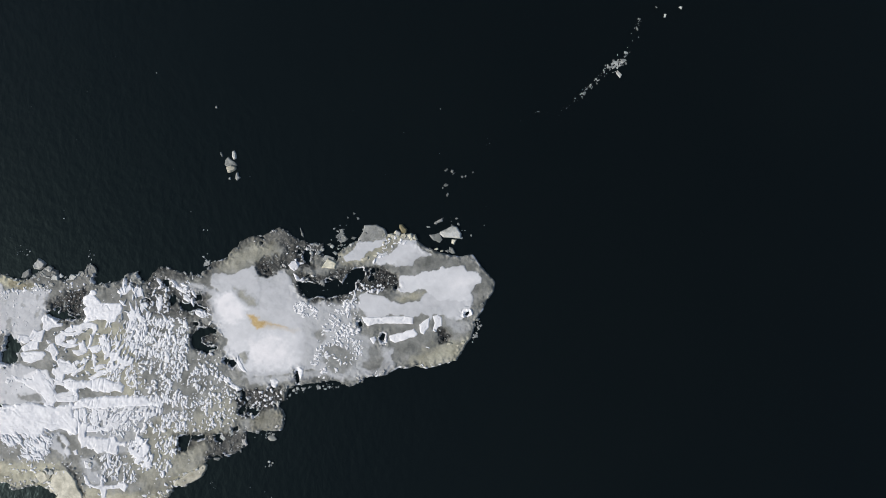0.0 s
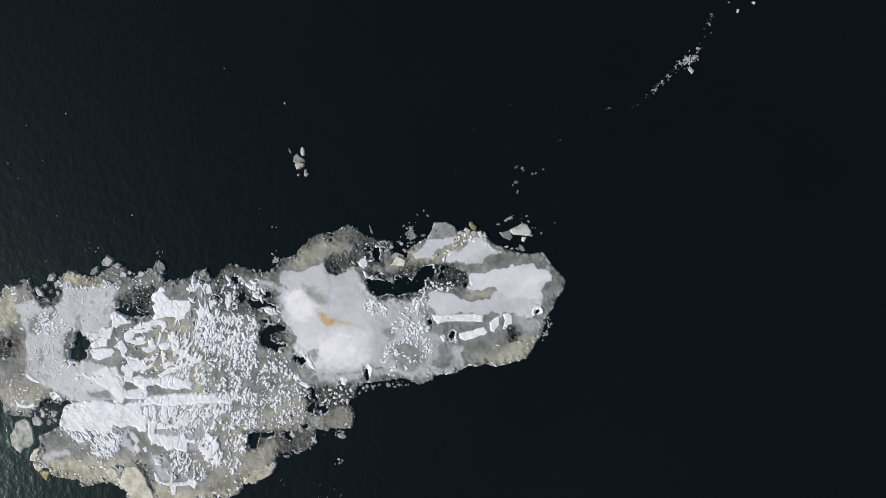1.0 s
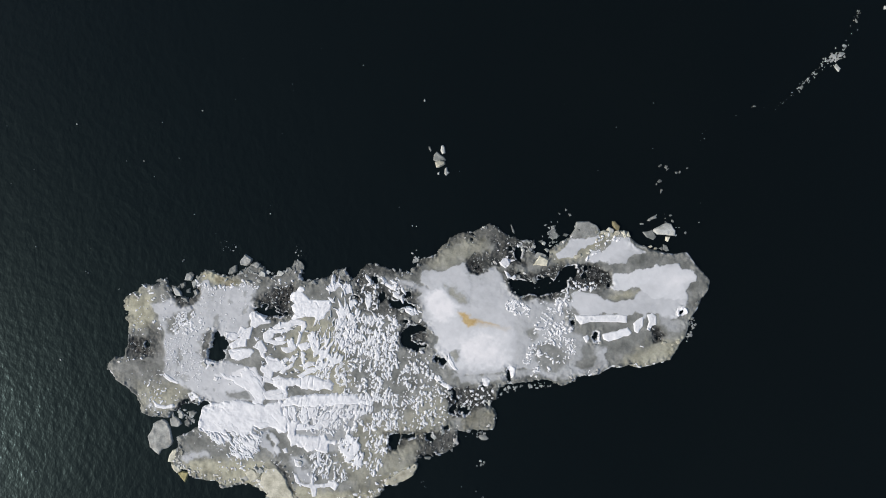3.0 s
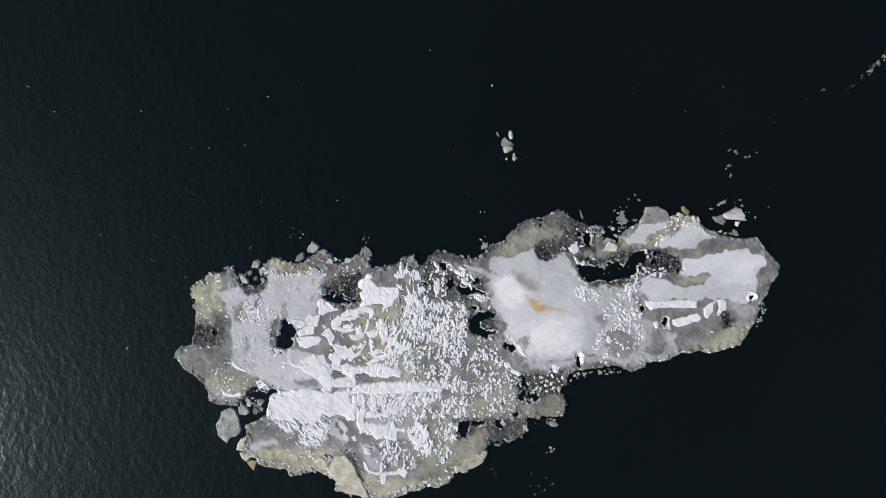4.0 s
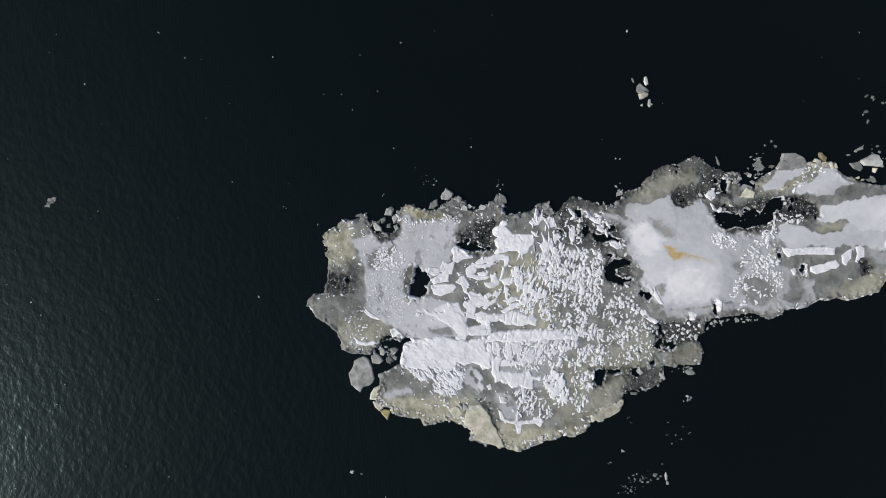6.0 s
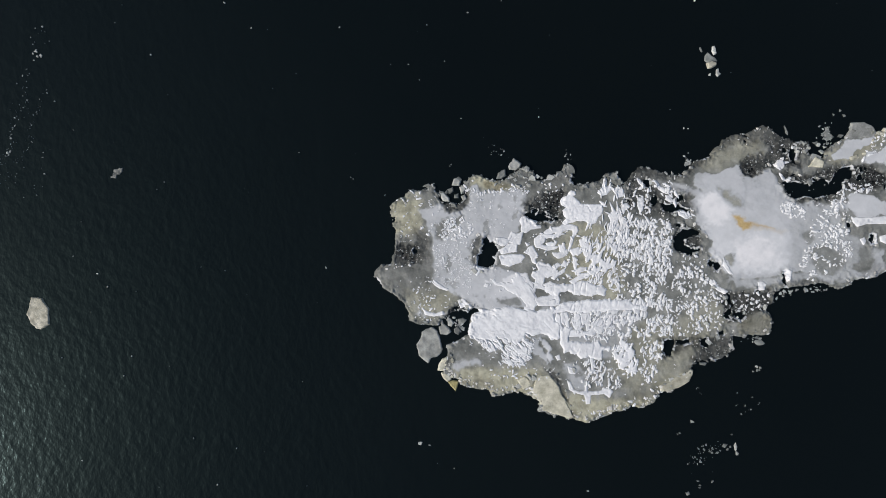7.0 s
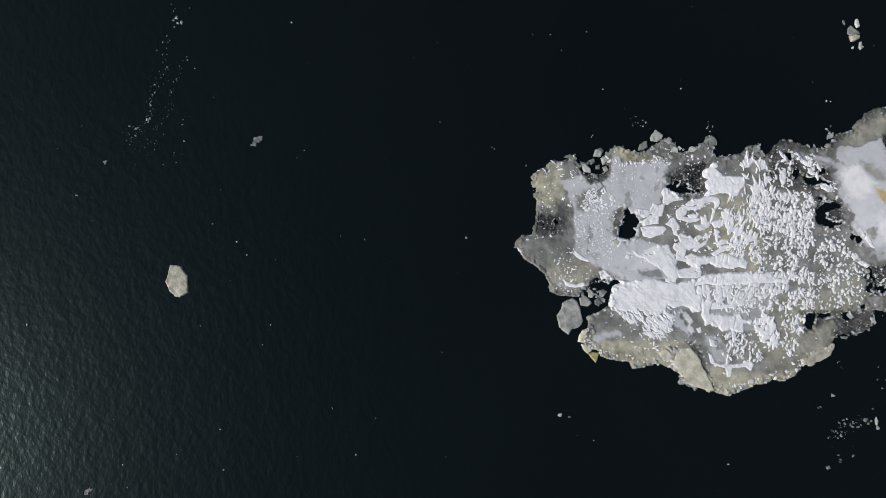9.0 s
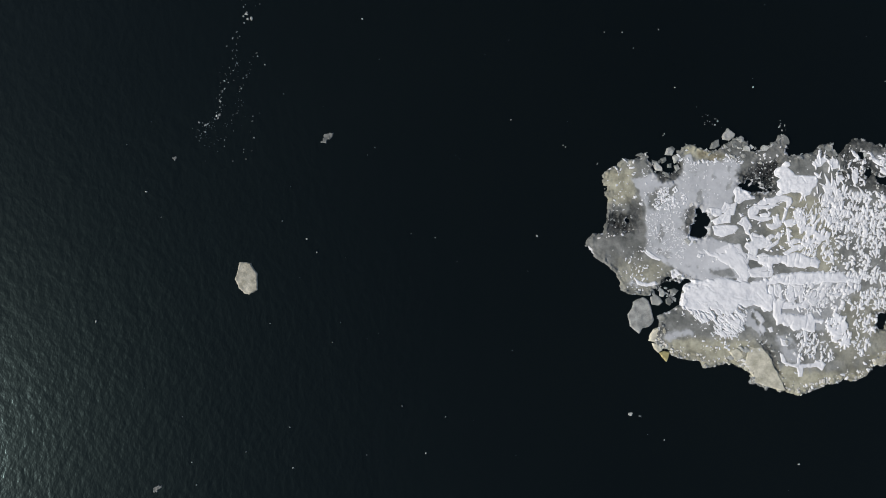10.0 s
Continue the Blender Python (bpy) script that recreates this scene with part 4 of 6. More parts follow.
snow_crust([(4.22, -0.56), (4.45, -0.34), (5.07, -0.55), (5.32, -0.48), (5.58, -0.71), (5.85, -0.99), (6.00, -0.93), (6.22, -1.17), (5.74, -1.50), (5.05, -1.65), (5.02, -2.00), (4.87, -2.67), (4.22, -2.66), (4.27, -1.96), (3.90, -1.63), (3.97, -1.33), (4.46, -1.09)])
snow_crust([(7.37, 0.27), (7.61, 0.28), (7.73, -0.56), (7.84, -0.80), (8.68, -0.64), (7.73, -1.31), (7.56, -0.37)])
snow_crust([(7.87, -1.20), (8.71, -1.04), (8.79, -1.38), (8.04, -1.49)])
snow_crust([(6.87, -1.27), (7.28, -1.39), (7.04, -1.51)])
snow_crust([(5.34, -2.88), (5.97, -2.64), (6.42, -3.30), (6.54, -3.65), (6.14, -3.57), (5.77, -3.25)])
snow_crust([(4.39, -3.60), (4.88, -3.42), (5.54, -3.62), (6.54, -3.55), (6.47, -3.95), (6.08, -4.08), (4.68, -4.18), (4.46, -3.95)])
snow_crust([(6.67, -4.64), (7.22, -4.65), (7.35, -5.14), (7.05, -5.76), (6.72, -5.38)])
snow_crust([(7.89, -4.90), (8.26, -4.57), (8.51, -5.25), (8.47, -6.06), (8.13, -6.18), (7.79, -5.71)])
snow_crust([(9.22, -6.10), (9.77, -5.36), (10.14, -4.94), (10.50, -5.11), (9.97, -6.05), (9.65, -6.47), (9.15, -6.46)])
snow_crust([(8.37, -4.66), (9.11, -4.46), (9.30, -5.00), (9.02, -5.42), (8.69, -5.64), (8.51, -5.15)])
snow_crust([(7.60, -9.32), (8.26, -9.42), (8.30, -9.92), (7.74, -9.86)])
snow_crust([(6.45, -8.55), (6.78, -8.38), (6.91, -8.77), (6.67, -8.84)])
snow_crust([(7.64, -10.56), (7.90, -10.69), (8.25, -11.32), (8.76, -11.48), (9.25, -11.35), (9.21, -10.85), (9.42, -10.93), (9.46, -11.43), (10.74, -11.24), (10.82, -10.98), (11.43, -11.04), (11.70, -11.27), (11.38, -11.79), (10.96, -11.47), (9.77, -11.66), (9.78, -12.41), (9.43, -12.48), (9.27, -11.69), (8.62, -11.64), (7.85, -11.35)])
snow_crust([(9.54, -8.43), (9.79, -8.46), (9.90, -9.30), (10.04, -9.79), (9.73, -9.71)])
snow_crust([(9.21, 6.06), (9.57, 6.59), (9.67, 7.29), (9.91, 7.36), (9.92, 6.61), (10.16, 6.73), (10.27, 7.34), (10.33, 6.39), (9.96, 5.96), (9.52, 5.83)])
snow_crust([(9.41, 5.32), (9.77, 5.20), (10.09, 4.87), (9.69, 4.94)])
snow_crust([(10.48, 6.40), (10.96, 6.69), (11.43, 6.47), (11.47, 5.92), (11.03, 5.79), (10.70, 6.12)])
snow_crust([(10.31, 5.34), (10.59, 4.90), (10.87, 4.52), (11.24, 4.20), (11.04, 3.53), (10.74, 2.76), (10.43, 2.99), (10.53, 3.65), (10.25, 4.13), (10.57, 4.50)])
snow_crust([(10.91, 5.38), (11.09, 4.89), (11.34, 4.21), (11.88, 3.74), (11.72, 3.08), (11.48, 2.92), (11.39, 3.56), (11.09, 4.19)])
snow_crust([(11.42, 5.21), (11.91, 5.35), (12.09, 5.01), (11.71, 4.68), (11.63, 4.33), (11.41, 4.66)])
snow_crust([(12.78, 5.76), (13.12, 5.94), (13.31, 5.45), (13.30, 4.80), (13.07, 4.58), (12.83, 5.07)])
snow_crust([(11.98, 4.40), (12.22, 4.52), (12.16, 3.97), (11.96, 4.00)])
snow_crust([(12.61, 7.56), (12.87, 7.42), (13.31, 6.85), (13.05, 6.94), (12.68, 7.26)])
snow_crust([(8.23, 2.18), (8.49, 2.10), (8.69, 1.36), (8.60, 0.51), (8.20, 1.18), (8.06, 1.72)])
snow_crust([(5.66, 1.65), (5.92, 1.51), (5.79, 1.25)])
snow_crust([(6.09, 1.28), (6.55, 1.21), (6.75, 0.47), (6.35, 0.39)])
snow_crust([(14.02, 7.46), (14.32, 7.38), (14.65, 6.95), (15.07, 6.78), (15.24, 6.44), (14.94, 6.47), (14.52, 6.79)])
snow_crust([(15.16, 6.23), (15.50, 6.26), (15.83, 5.88), (15.54, 5.71), (15.23, 5.89)])
snow_crust([(16.16, 5.55), (16.53, 5.18), (17.05, 4.97), (17.58, 4.50), (17.23, 4.48), (16.61, 4.79)])
snow_crust([(31.53, 5.51), (31.79, 5.42), (33.43, 5.54), (34.27, 5.70), (35.27, 5.77), (36.17, 5.74), (36.21, 5.19), (35.81, 5.16), (34.31, 5.10), (32.97, 4.96), (32.14, 4.70), (31.82, 4.93)])
snow_crust([(34.19, 3.94), (34.68, 4.13), (35.37, 4.28), (36.00, 4.57), (36.34, 4.70), (36.67, 4.27), (36.44, 4.01), (36.05, 3.93), (35.42, 3.63), (34.73, 3.38), (34.22, 3.55)])
snow_crust([(36.82, 5.13), (37.10, 5.40), (37.67, 5.80), (37.63, 4.94), (37.40, 4.67), (37.27, 4.32), (37.02, 4.40), (36.89, 4.79)])
snow_crust([(38.01, 5.97), (38.40, 6.15), (38.77, 5.87), (38.81, 5.18), (38.48, 5.00), (38.35, 4.59), (38.09, 4.72), (38.20, 5.33)])
snow_crust([(32.47, 3.57), (32.81, 3.74), (32.98, 3.46), (32.75, 3.09)])
snow_crust([(40.66, 6.76), (41.10, 6.89), (41.46, 6.77), (41.58, 6.43), (41.15, 6.20), (40.76, 6.07), (40.59, 6.36)])
snow_crust([(33.52, 3.50), (33.86, 3.67), (33.99, 3.33), (33.60, 3.10)])
snow_crust([(25.79, 0.29), (26.12, 0.51), (26.59, 0.35), (26.58, -0.26), (26.30, -0.63), (26.21, 0.02), (25.86, -0.01)])
snow_crust([(23.76, -0.81), (24.16, -0.73), (24.47, -0.91), (24.31, -1.42), (23.92, -1.55)])
snow_crust([(24.43, 9.66), (24.79, 9.63), (25.11, 10.06), (25.47, 9.83), (25.35, 9.47), (25.07, 9.15), (24.65, 9.42)])
snow_crust([(24.99, 8.89), (25.41, 8.67), (25.73, 8.30), (25.91, 8.61), (26.12, 8.42), (25.85, 8.10), (25.33, 8.32)])
snow_crust([(16.35, 4.92), (16.86, 4.75), (17.24, 4.38), (17.00, 4.31), (16.48, 4.58)])
snow_crust([(20.58, 1.11), (21.09, 0.25), (21.47, -0.27), (21.07, -0.15), (20.57, 0.46)])
snow_crust([(19.48, -1.17), (19.88, -1.14), (20.51, -1.49), (21.18, -1.84), (20.95, -2.01), (20.33, -1.80), (19.81, -1.49)])
snow_crust([(-0.95, -1.18), (-0.57, -0.90), (-0.14, -1.17), (-0.52, -1.50), (-0.89, -1.93), (-1.16, -1.65)])
snow_crust([(-0.10, -2.52), (0.21, -2.60), (0.08, -2.91), (-0.18, -2.83)])
snow_crust([(-2.18, -4.12), (-1.77, -4.29), (-1.41, -4.47), (-1.09, -4.74), (-1.32, -4.96), (-1.80, -4.65), (-2.16, -4.47)])
snow_crust([(-4.79, -2.71), (-4.43, -2.88), (-3.76, -3.14), (-4.00, -3.30), (-4.52, -3.04)])
snow_crust([(2.64, 3.23), (3.01, 3.56), (3.43, 3.39), (3.55, 3.09), (4.18, 3.34), (3.76, 2.91), (4.37, 2.85), (4.43, 2.66), (3.60, 2.44), (3.12, 2.11), (2.71, 2.23), (2.77, 2.74)])
snow_crust([(0.61, 1.43), (1.15, 1.52), (1.66, 1.45), (1.64, 1.05), (1.15, 0.81), (0.74, 0.94)])
snow_crust([(6.30, 1.18), (6.53, 1.45), (6.71, 0.96), (6.86, 0.37), (6.45, 0.49)])
snow_crust([(7.54, 0.67), (8.01, 1.06), (8.27, 0.87), (7.80, 0.44)])
snow_crust([(7.93, 1.50), (8.06, 1.71), (8.40, 1.23), (8.74, 0.71), (8.78, 0.11), (8.40, 0.53)])
snow_crust([(8.08, 2.11), (8.34, 2.08), (8.85, 1.22), (8.73, 0.86), (8.39, 1.33)])
snow_crust([(7.42, 0.26), (7.72, 0.18), (7.81, -0.41), (7.69, -0.82), (7.52, -0.53)])
snow_crust([(4.97, -1.32), (5.35, -1.04), (5.73, -0.76), (6.01, -0.39), (6.22, -0.63), (5.87, -1.25), (5.30, -1.74)])
snow_crust([(5.65, -1.72), (5.97, -1.30), (6.45, -1.01), (6.88, -0.68), (6.76, -1.09), (6.23, -1.43), (5.91, -1.85)])
snow_crust([(7.70, -0.87), (8.12, -0.54), (8.73, -0.60), (8.45, -0.87), (7.86, -1.11)])
snow_crust([(7.22, -1.86), (7.65, -1.63), (8.27, -1.18), (8.86, -1.04), (8.88, -1.34), (8.20, -1.64), (7.53, -2.04)])
snow_crust([(5.58, -0.72), (6.10, -0.33), (6.42, -0.51), (6.04, -0.84)])
snow_crust([(6.42, -0.56), (6.69, -0.09), (7.00, -0.27), (6.83, -0.68)])
snow_crust([(4.33, 2.00), (4.82, 2.13), (5.53, 2.08), (5.92, 2.26), (6.18, 2.78), (6.44, 2.70), (6.23, 2.13), (5.65, 1.84), (4.95, 1.74), (4.45, 1.70)])
snow_crust([(4.98, 1.29), (5.47, 1.48), (5.88, 1.35), (5.60, 1.08), (5.10, 1.05)])
snow_crust([(4.94, -2.32), (5.52, -2.03), (6.14, -2.19), (6.56, -2.56), (6.41, -3.17), (5.83, -3.56), (5.15, -3.81), (4.46, -3.96), (4.34, -3.67), (4.82, -3.43), (5.51, -3.28), (5.89, -2.95), (5.76, -2.56), (5.26, -2.55)])
snow_crust([(4.03, -2.19), (4.54, -2.25), (5.06, -2.51), (5.46, -2.49), (5.18, -2.81), (4.56, -2.65)])
snow_crust([(-4.67, -2.61), (-4.30, -2.79), (-3.73, -3.14), (-3.32, -3.27), (-3.40, -3.42), (-4.02, -3.27), (-4.55, -2.90)])
snow_crust([(-5.49, -5.08), (-5.07, -5.40), (-4.26, -5.49), (-3.62, -5.29), (-3.46, -5.48), (-4.34, -5.74), (-5.15, -5.65)])
snow_crust([(-2.34, -4.25), (-1.95, -4.07), (-1.53, -4.39), (-1.21, -4.57), (-1.09, -4.86), (-1.48, -4.99), (-1.81, -4.71), (-2.14, -4.88)])
snow_crust([(6.32, -4.73), (6.63, -4.90), (6.80, -5.79), (7.15, -6.47), (6.85, -6.49), (6.50, -5.92), (6.21, -5.24)])
snow_crust([(7.07, -4.67), (7.33, -4.85), (7.45, -5.75), (7.69, -6.43), (7.39, -6.35), (7.13, -5.57)])
snow_crust([(7.91, -4.56), (8.17, -4.69), (8.33, -5.48), (8.63, -6.16), (8.33, -6.18), (8.03, -5.51)])
snow_crust([(8.71, -4.46), (9.02, -4.63), (9.18, -5.42), (9.37, -6.01), (9.01, -5.94)])
snow_crust([(7.23, -6.26), (7.82, -6.12), (8.53, -6.22), (9.23, -6.12), (9.25, -6.42), (8.46, -6.58), (7.66, -6.68), (7.16, -6.62)])


# ---- lumps of snow ----
def dome(seed):
    """A rough, cornered clod one metre across, with its foot below the ground."""
    rng = random.Random(seed)
    ring = 8
    pts, faces = [], []
    reach = [rng.uniform(0.28, 0.68) for _ in range(ring)]
    turns = [2 * math.pi * (k + rng.uniform(-0.35, 0.35)) / ring for k in range(ring)]
    for scale, z in ((1.0, -0.3), (0.96, 0.2), (0.68, 0.43)):
        for r, a in zip(reach, turns):
            f = r * scale * rng.uniform(0.9, 1.1)
            pts.append((f * math.copysign(abs(math.cos(a)) ** 0.7, math.cos(a)), f * math.copysign(abs(math.sin(a)) ** 0.7, math.sin(a)), z + rng.uniform(-0.12, 0.12)))
    pts.append((rng.uniform(-0.2, 0.2), rng.uniform(-0.2, 0.2), 0.52 + rng.uniform(-0.08, 0.12)))
    for k in range(ring):
        n = (k + 1) % ring
        for low in (0, ring):
            faces += [(low + k, low + n, low + ring + k), (low + n, low + ring + n, low + ring + k)]
        faces.append((2 * ring + k, 2 * ring + n, 3 * ring))
    return np.array(pts), np.array(faces)


DOMES = [dome(s) for s in range(40)]
LUMP_MESHES = [mesh_of("snow_lump", p, f, LUMP) for p, f in DOMES]

# outline, spacing, breadth, length, lean, spread of the lean
LUMP_FIELDS = []
LUMP_FIELDS.append(([(14.26, 7.50), (15.29, 7.22), (17.70, 5.13), (17.77, 4.23), (16.74, 4.46), (15.13, 5.96)], 0.36, 0.17, 0.4, -45, 25))
LUMP_FIELDS.append(([(-4.42, 2.42), (-3.47, 3.09), (-2.57, 3.21), (-2.29, 2.73), (-3.26, 1.60), (-3.91, 0.86), (-4.43, 1.17)], 0.155, 0.12, 0.21, 70, 80))
LUMP_FIELDS.append(([(-4.18, 2.34), (-3.48, 3.14), (-2.47, 3.06), (-1.54, 2.63), (-1.33, 1.89), (-1.94, 1.24), (-3.32, 0.90), (-4.08, 1.04)], 0.19, 0.12, 0.2, 60, 80))
LUMP_FIELDS.append(([(-2.94, 6.04), (-1.66, 5.73), (-0.15, 5.59), (1.31, 6.35), (2.91, 6.31), (2.96, 5.71), (1.13, 5.33), (-0.36, 5.02), (-1.87, 5.11), (-2.73, 5.25)], 0.3, 0.13, 0.26, 60, 80))
LUMP_FIELDS.append(([(-4.94, 0.63), (-1.32, 1.14), (-1.10, -1.85), (-1.38, -3.62), (-3.02, -3.09), (-4.56, -2.60)], 0.235, 0.085, 0.17, 80, 60))
LUMP_FIELDS.append(([(-2.19, 5.21), (1.80, 5.75), (2.76, 3.05), (0.57, 1.89), (-1.18, 1.76), (-2.08, 3.71)], 0.6, 0.085, 0.18, 80, 40))
LUMP_FIELDS.append(([(-0.51, -7.33), (1.76, -7.47), (2.59, -7.76), (4.27, -7.39), (4.59, -8.37), (4.09, -9.11), (3.14, -9.88), (2.01, -9.46), (1.35, -8.71), (0.11, -8.29)], 0.17, 0.15, 0.42, -40, 22))
LUMP_FIELDS.append(([(-1.25, -7.59), (0.30, -8.08), (1.91, -9.47), (3.05, -9.99), (2.47, -10.33), (0.38, -9.18), (-0.94, -8.37)], 0.34, 0.12, 0.28, -30, 40))
LUMP_FIELDS.append(([(3.25, 6.61), (6.26, 6.83), (6.33, 5.83), (3.86, 5.14), (2.32, 5.54)], 0.42, 0.16, 0.26, 60, 90))
LUMP_FIELDS.append(([(23.80, 11.36), (26.55, 11.56), (28.09, 11.16), (27.64, 10.38), (24.69, 9.41)], 0.55, 0.12, 0.2, 60, 90))
LUMP_FIELDS.append(([(20.72, -1.94), (24.95, -1.38), (25.05, -2.88), (21.41, -4.65)], 0.42, 0.16, 0.26, 60, 90))
LUMP_FIELDS.append(([(9.72, -13.27), (12.66, -12.30), (16.02, -10.05), (16.57, -10.77), (12.72, -13.10), (10.03, -14.10)], 0.55, 0.16, 0.3, 20, 60))
LUMP_FIELDS.append(([(30.87, 0.15), (37.78, 1.76), (40.50, 2.35), (40.55, 1.75), (37.83, 1.06), (31.92, -0.57)], 0.55, 0.14, 0.26, 15, 60))
LUMP_FIELDS.append(([(-6.07, -3.62), (-2.55, -3.61), (-2.22, -4.59), (-4.90, -5.79), (-6.71, -5.17)], 0.7, 0.12, 0.26, 30, 60))
LUMP_FIELDS.append(([(-8.72, 5.00), (-4.73, 5.54), (-4.58, 3.53), (-8.09, 3.28)], 0.75, 0.12, 0.26, 30, 60))
LUMP_FIELDS.append(([(0.48, -10.68), (4.91, -9.35), (5.52, -10.81), (2.60, -12.13)], 0.5, 0.16, 0.28, 30, 60))
LUMP_FIELDS.append(([(33.02, 12.52), (33.98, 13.10), (36.01, 12.89), (33.86, 11.32), (31.93, 10.18)], 0.34, 0.12, 0.2, 30, 60))
LUMP_FIELDS.append(([(13.90, 4.24), (15.76, 4.12), (16.03, 2.39), (15.99, 0.88), (16.38, -1.09), (16.37, -3.09), (16.73, -6.07), (15.49, -6.16), (14.46, -5.73), (14.00, 0.74), (13.61, 2.71)], 0.2, 0.18, 0.34, 80, 30))
LUMP_FIELDS.append(([(10.76, 4.01), (13.77, 3.98), (13.94, 1.49), (12.71, 1.25), (11.21, 1.14), (10.45, 1.24), (10.11, 2.46)], 0.23, 0.19, 0.48, 75, 22))
LUMP_FIELDS.append(([(11.18, 1.54), (14.27, 1.76), (14.55, 0.03), (12.26, 0.51), (11.31, -0.20)], 0.22, 0.19, 0.36, 75, 25))
LUMP_FIELDS.append(([(11.51, 0.46), (14.02, 0.34), (14.43, -3.23), (11.68, -3.28)], 0.29, 0.19, 0.31, 75, 40))
LUMP_FIELDS.append(([(11.08, -4.08), (14.31, -3.74), (14.66, -6.47), (13.25, -6.32), (12.27, -6.64), (11.32, -5.96)], 0.25, 0.19, 0.34, 70, 35))
LUMP_FIELDS.append(([(16.35, -0.59), (18.81, -0.07), (21.19, -1.85), (21.32, -3.74), (20.68, -5.29), (16.98, -6.05)], 0.285, 0.17, 0.27, 100, 50))
LUMP_FIELDS.append(([(16.47, 1.17), (18.96, 1.35), (19.37, -0.88), (16.63, -1.07)], 0.42, 0.18, 0.3, 100, 50))
LUMP_FIELDS.append(([(17.00, -2.80), (17.52, -3.01), (19.33, -5.28), (18.94, -5.41)], 0.22, 0.2, 0.32, -60, 30))
LUMP_FIELDS.append(([(11.45, -7.05), (13.28, -6.82), (13.77, -9.53), (12.91, -10.09), (11.71, -8.68)], 0.27, 0.17, 0.3, 70, 40))
LUMP_FIELDS.append(([(13.54, -6.30), (15.75, -6.39), (15.80, -8.39), (14.81, -10.71), (13.96, -9.27)], 0.32, 0.18, 0.36, 80, 30))
LUMP_FIELDS.append(([(8.91, -8.63), (11.90, -8.52), (12.57, -10.87), (10.84, -11.24), (9.30, -10.60)], 0.32, 0.16, 0.36, 80, 35))
LUMP_FIELDS.append(([(8.40, 3.34), (10.34, 3.48), (10.45, 1.24), (8.71, 1.11)], 0.36, 0.12, 0.55, 82, 14))
LUMP_FIELDS.append(([(8.67, -0.39), (11.31, -0.20), (11.51, -1.69), (10.44, -2.12), (8.93, -1.93)], 0.25, 0.14, 0.52, 60, 18))
LUMP_FIELDS.append(([(7.36, -4.59), (11.20, -4.27), (11.27, -6.76), (9.29, -7.01), (7.83, -6.21)], 0.3, 0.15, 0.38, 72, 25))
LUMP_FIELDS.append(([(13.50, 7.72), (15.51, 7.61), (17.70, 5.01), (16.21, 4.91), (14.67, 5.30), (13.75, 4.23), (11.99, 4.35), (12.07, 6.62)], 0.5, 0.17, 0.34, 100, 50))
LUMP_FIELDS.append(([(1.79, -7.14), (4.28, -6.97), (4.27, -8.87), (3.21, -9.54), (1.37, -8.27)], 0.2, 0.13, 0.36, -42, 25))
LUMP_FIELDS.append(([(4.44, -9.20), (6.88, -9.78), (7.59, -11.23), (6.50, -10.05)], 0.4, 0.13, 0.2, -40, 60))
LUMP_FIELDS.append(([(9.10, -4.37), (11.58, -4.04), (11.72, -5.93), (10.01, -6.55)], 0.25, 0.16, 0.45, 62, 22))
LUMP_FIELDS.append(([(10.19, -1.44), (11.70, -1.43), (11.84, -3.42), (10.41, -3.12)], 0.22, 0.18, 0.36, 70, 30))
LUMP_FIELDS.append(([(12.41, -2.98), (14.27, -3.05), (15.28, -3.27), (15.33, -3.97), (12.49, -4.07)], 0.2, 0.16, 0.42, 72, 20))
LUMP_FIELDS.append(([(6.61, -4.55), (9.10, -4.37), (9.14, -4.87), (6.75, -5.19)], 0.27, 0.14, 0.4, 85, 15))
LUMP_FIELDS.append(([(25.40, 6.07), (25.87, 6.45), (26.63, 6.36), (27.18, 5.69), (26.45, 5.39), (25.58, 5.58)], 0.22, 0.15, 0.26, 60, 60))
LUMP_FIELDS.append(([(28.92, 5.82), (30.08, 7.15), (30.83, 7.21), (30.70, 5.44), (29.70, 5.37)], 0.30, 0.16, 0.36, 55, 40))
LUMP_FIELDS.append(([(28.63, 2.79), (29.60, 3.26), (30.39, 2.67), (30.17, 2.30), (28.91, 2.31)], 0.23, 0.15, 0.26, 60, 70))
LUMP_FIELDS.append(([(30.84, 3.45), (31.83, 3.52), (32.09, 2.04), (31.21, 1.72)], 0.25, 0.15, 0.26, 60, 70))
LUMP_FIELDS.append(([(27.04, 0.42), (27.45, 1.71), (28.15, 2.51), (28.52, 2.18), (27.77, 0.73)], 0.27, 0.16, 0.34, 50, 30))
LUMP_FIELDS.append(([(27.96, 5.25), (29.20, 5.34), (31.02, 4.47), (30.84, 3.45), (29.34, 3.34), (28.31, 3.77)], 0.39, 0.18, 0.34, 80, 50))
LUMP_FIELDS.append(([(27.56, 0.21), (28.52, 0.78), (29.09, -0.18), (28.11, -0.50)], 0.28, 0.14, 0.26, 60, 70))
LUMP_FIELDS.append(([(36.93, 2.99), (37.41, 3.22), (38.34, 3.59), (38.21, 3.28), (37.55, 2.68)], 0.26, 0.15, 0.3, 30, 60))
LUMP_FIELDS.append(([(31.65, 7.67), (32.17, 8.06), (33.25, 8.38), (33.19, 7.88), (32.06, 7.45)], 0.27, 0.15, 0.26, 30, 60))
LUMP_FIELDS.append(([(30.06, 7.40), (31.34, 8.50), (33.24, 8.53), (33.78, 7.92), (31.41, 7.50), (30.85, 6.86)], 0.27, 0.15, 0.28, 30, 60))
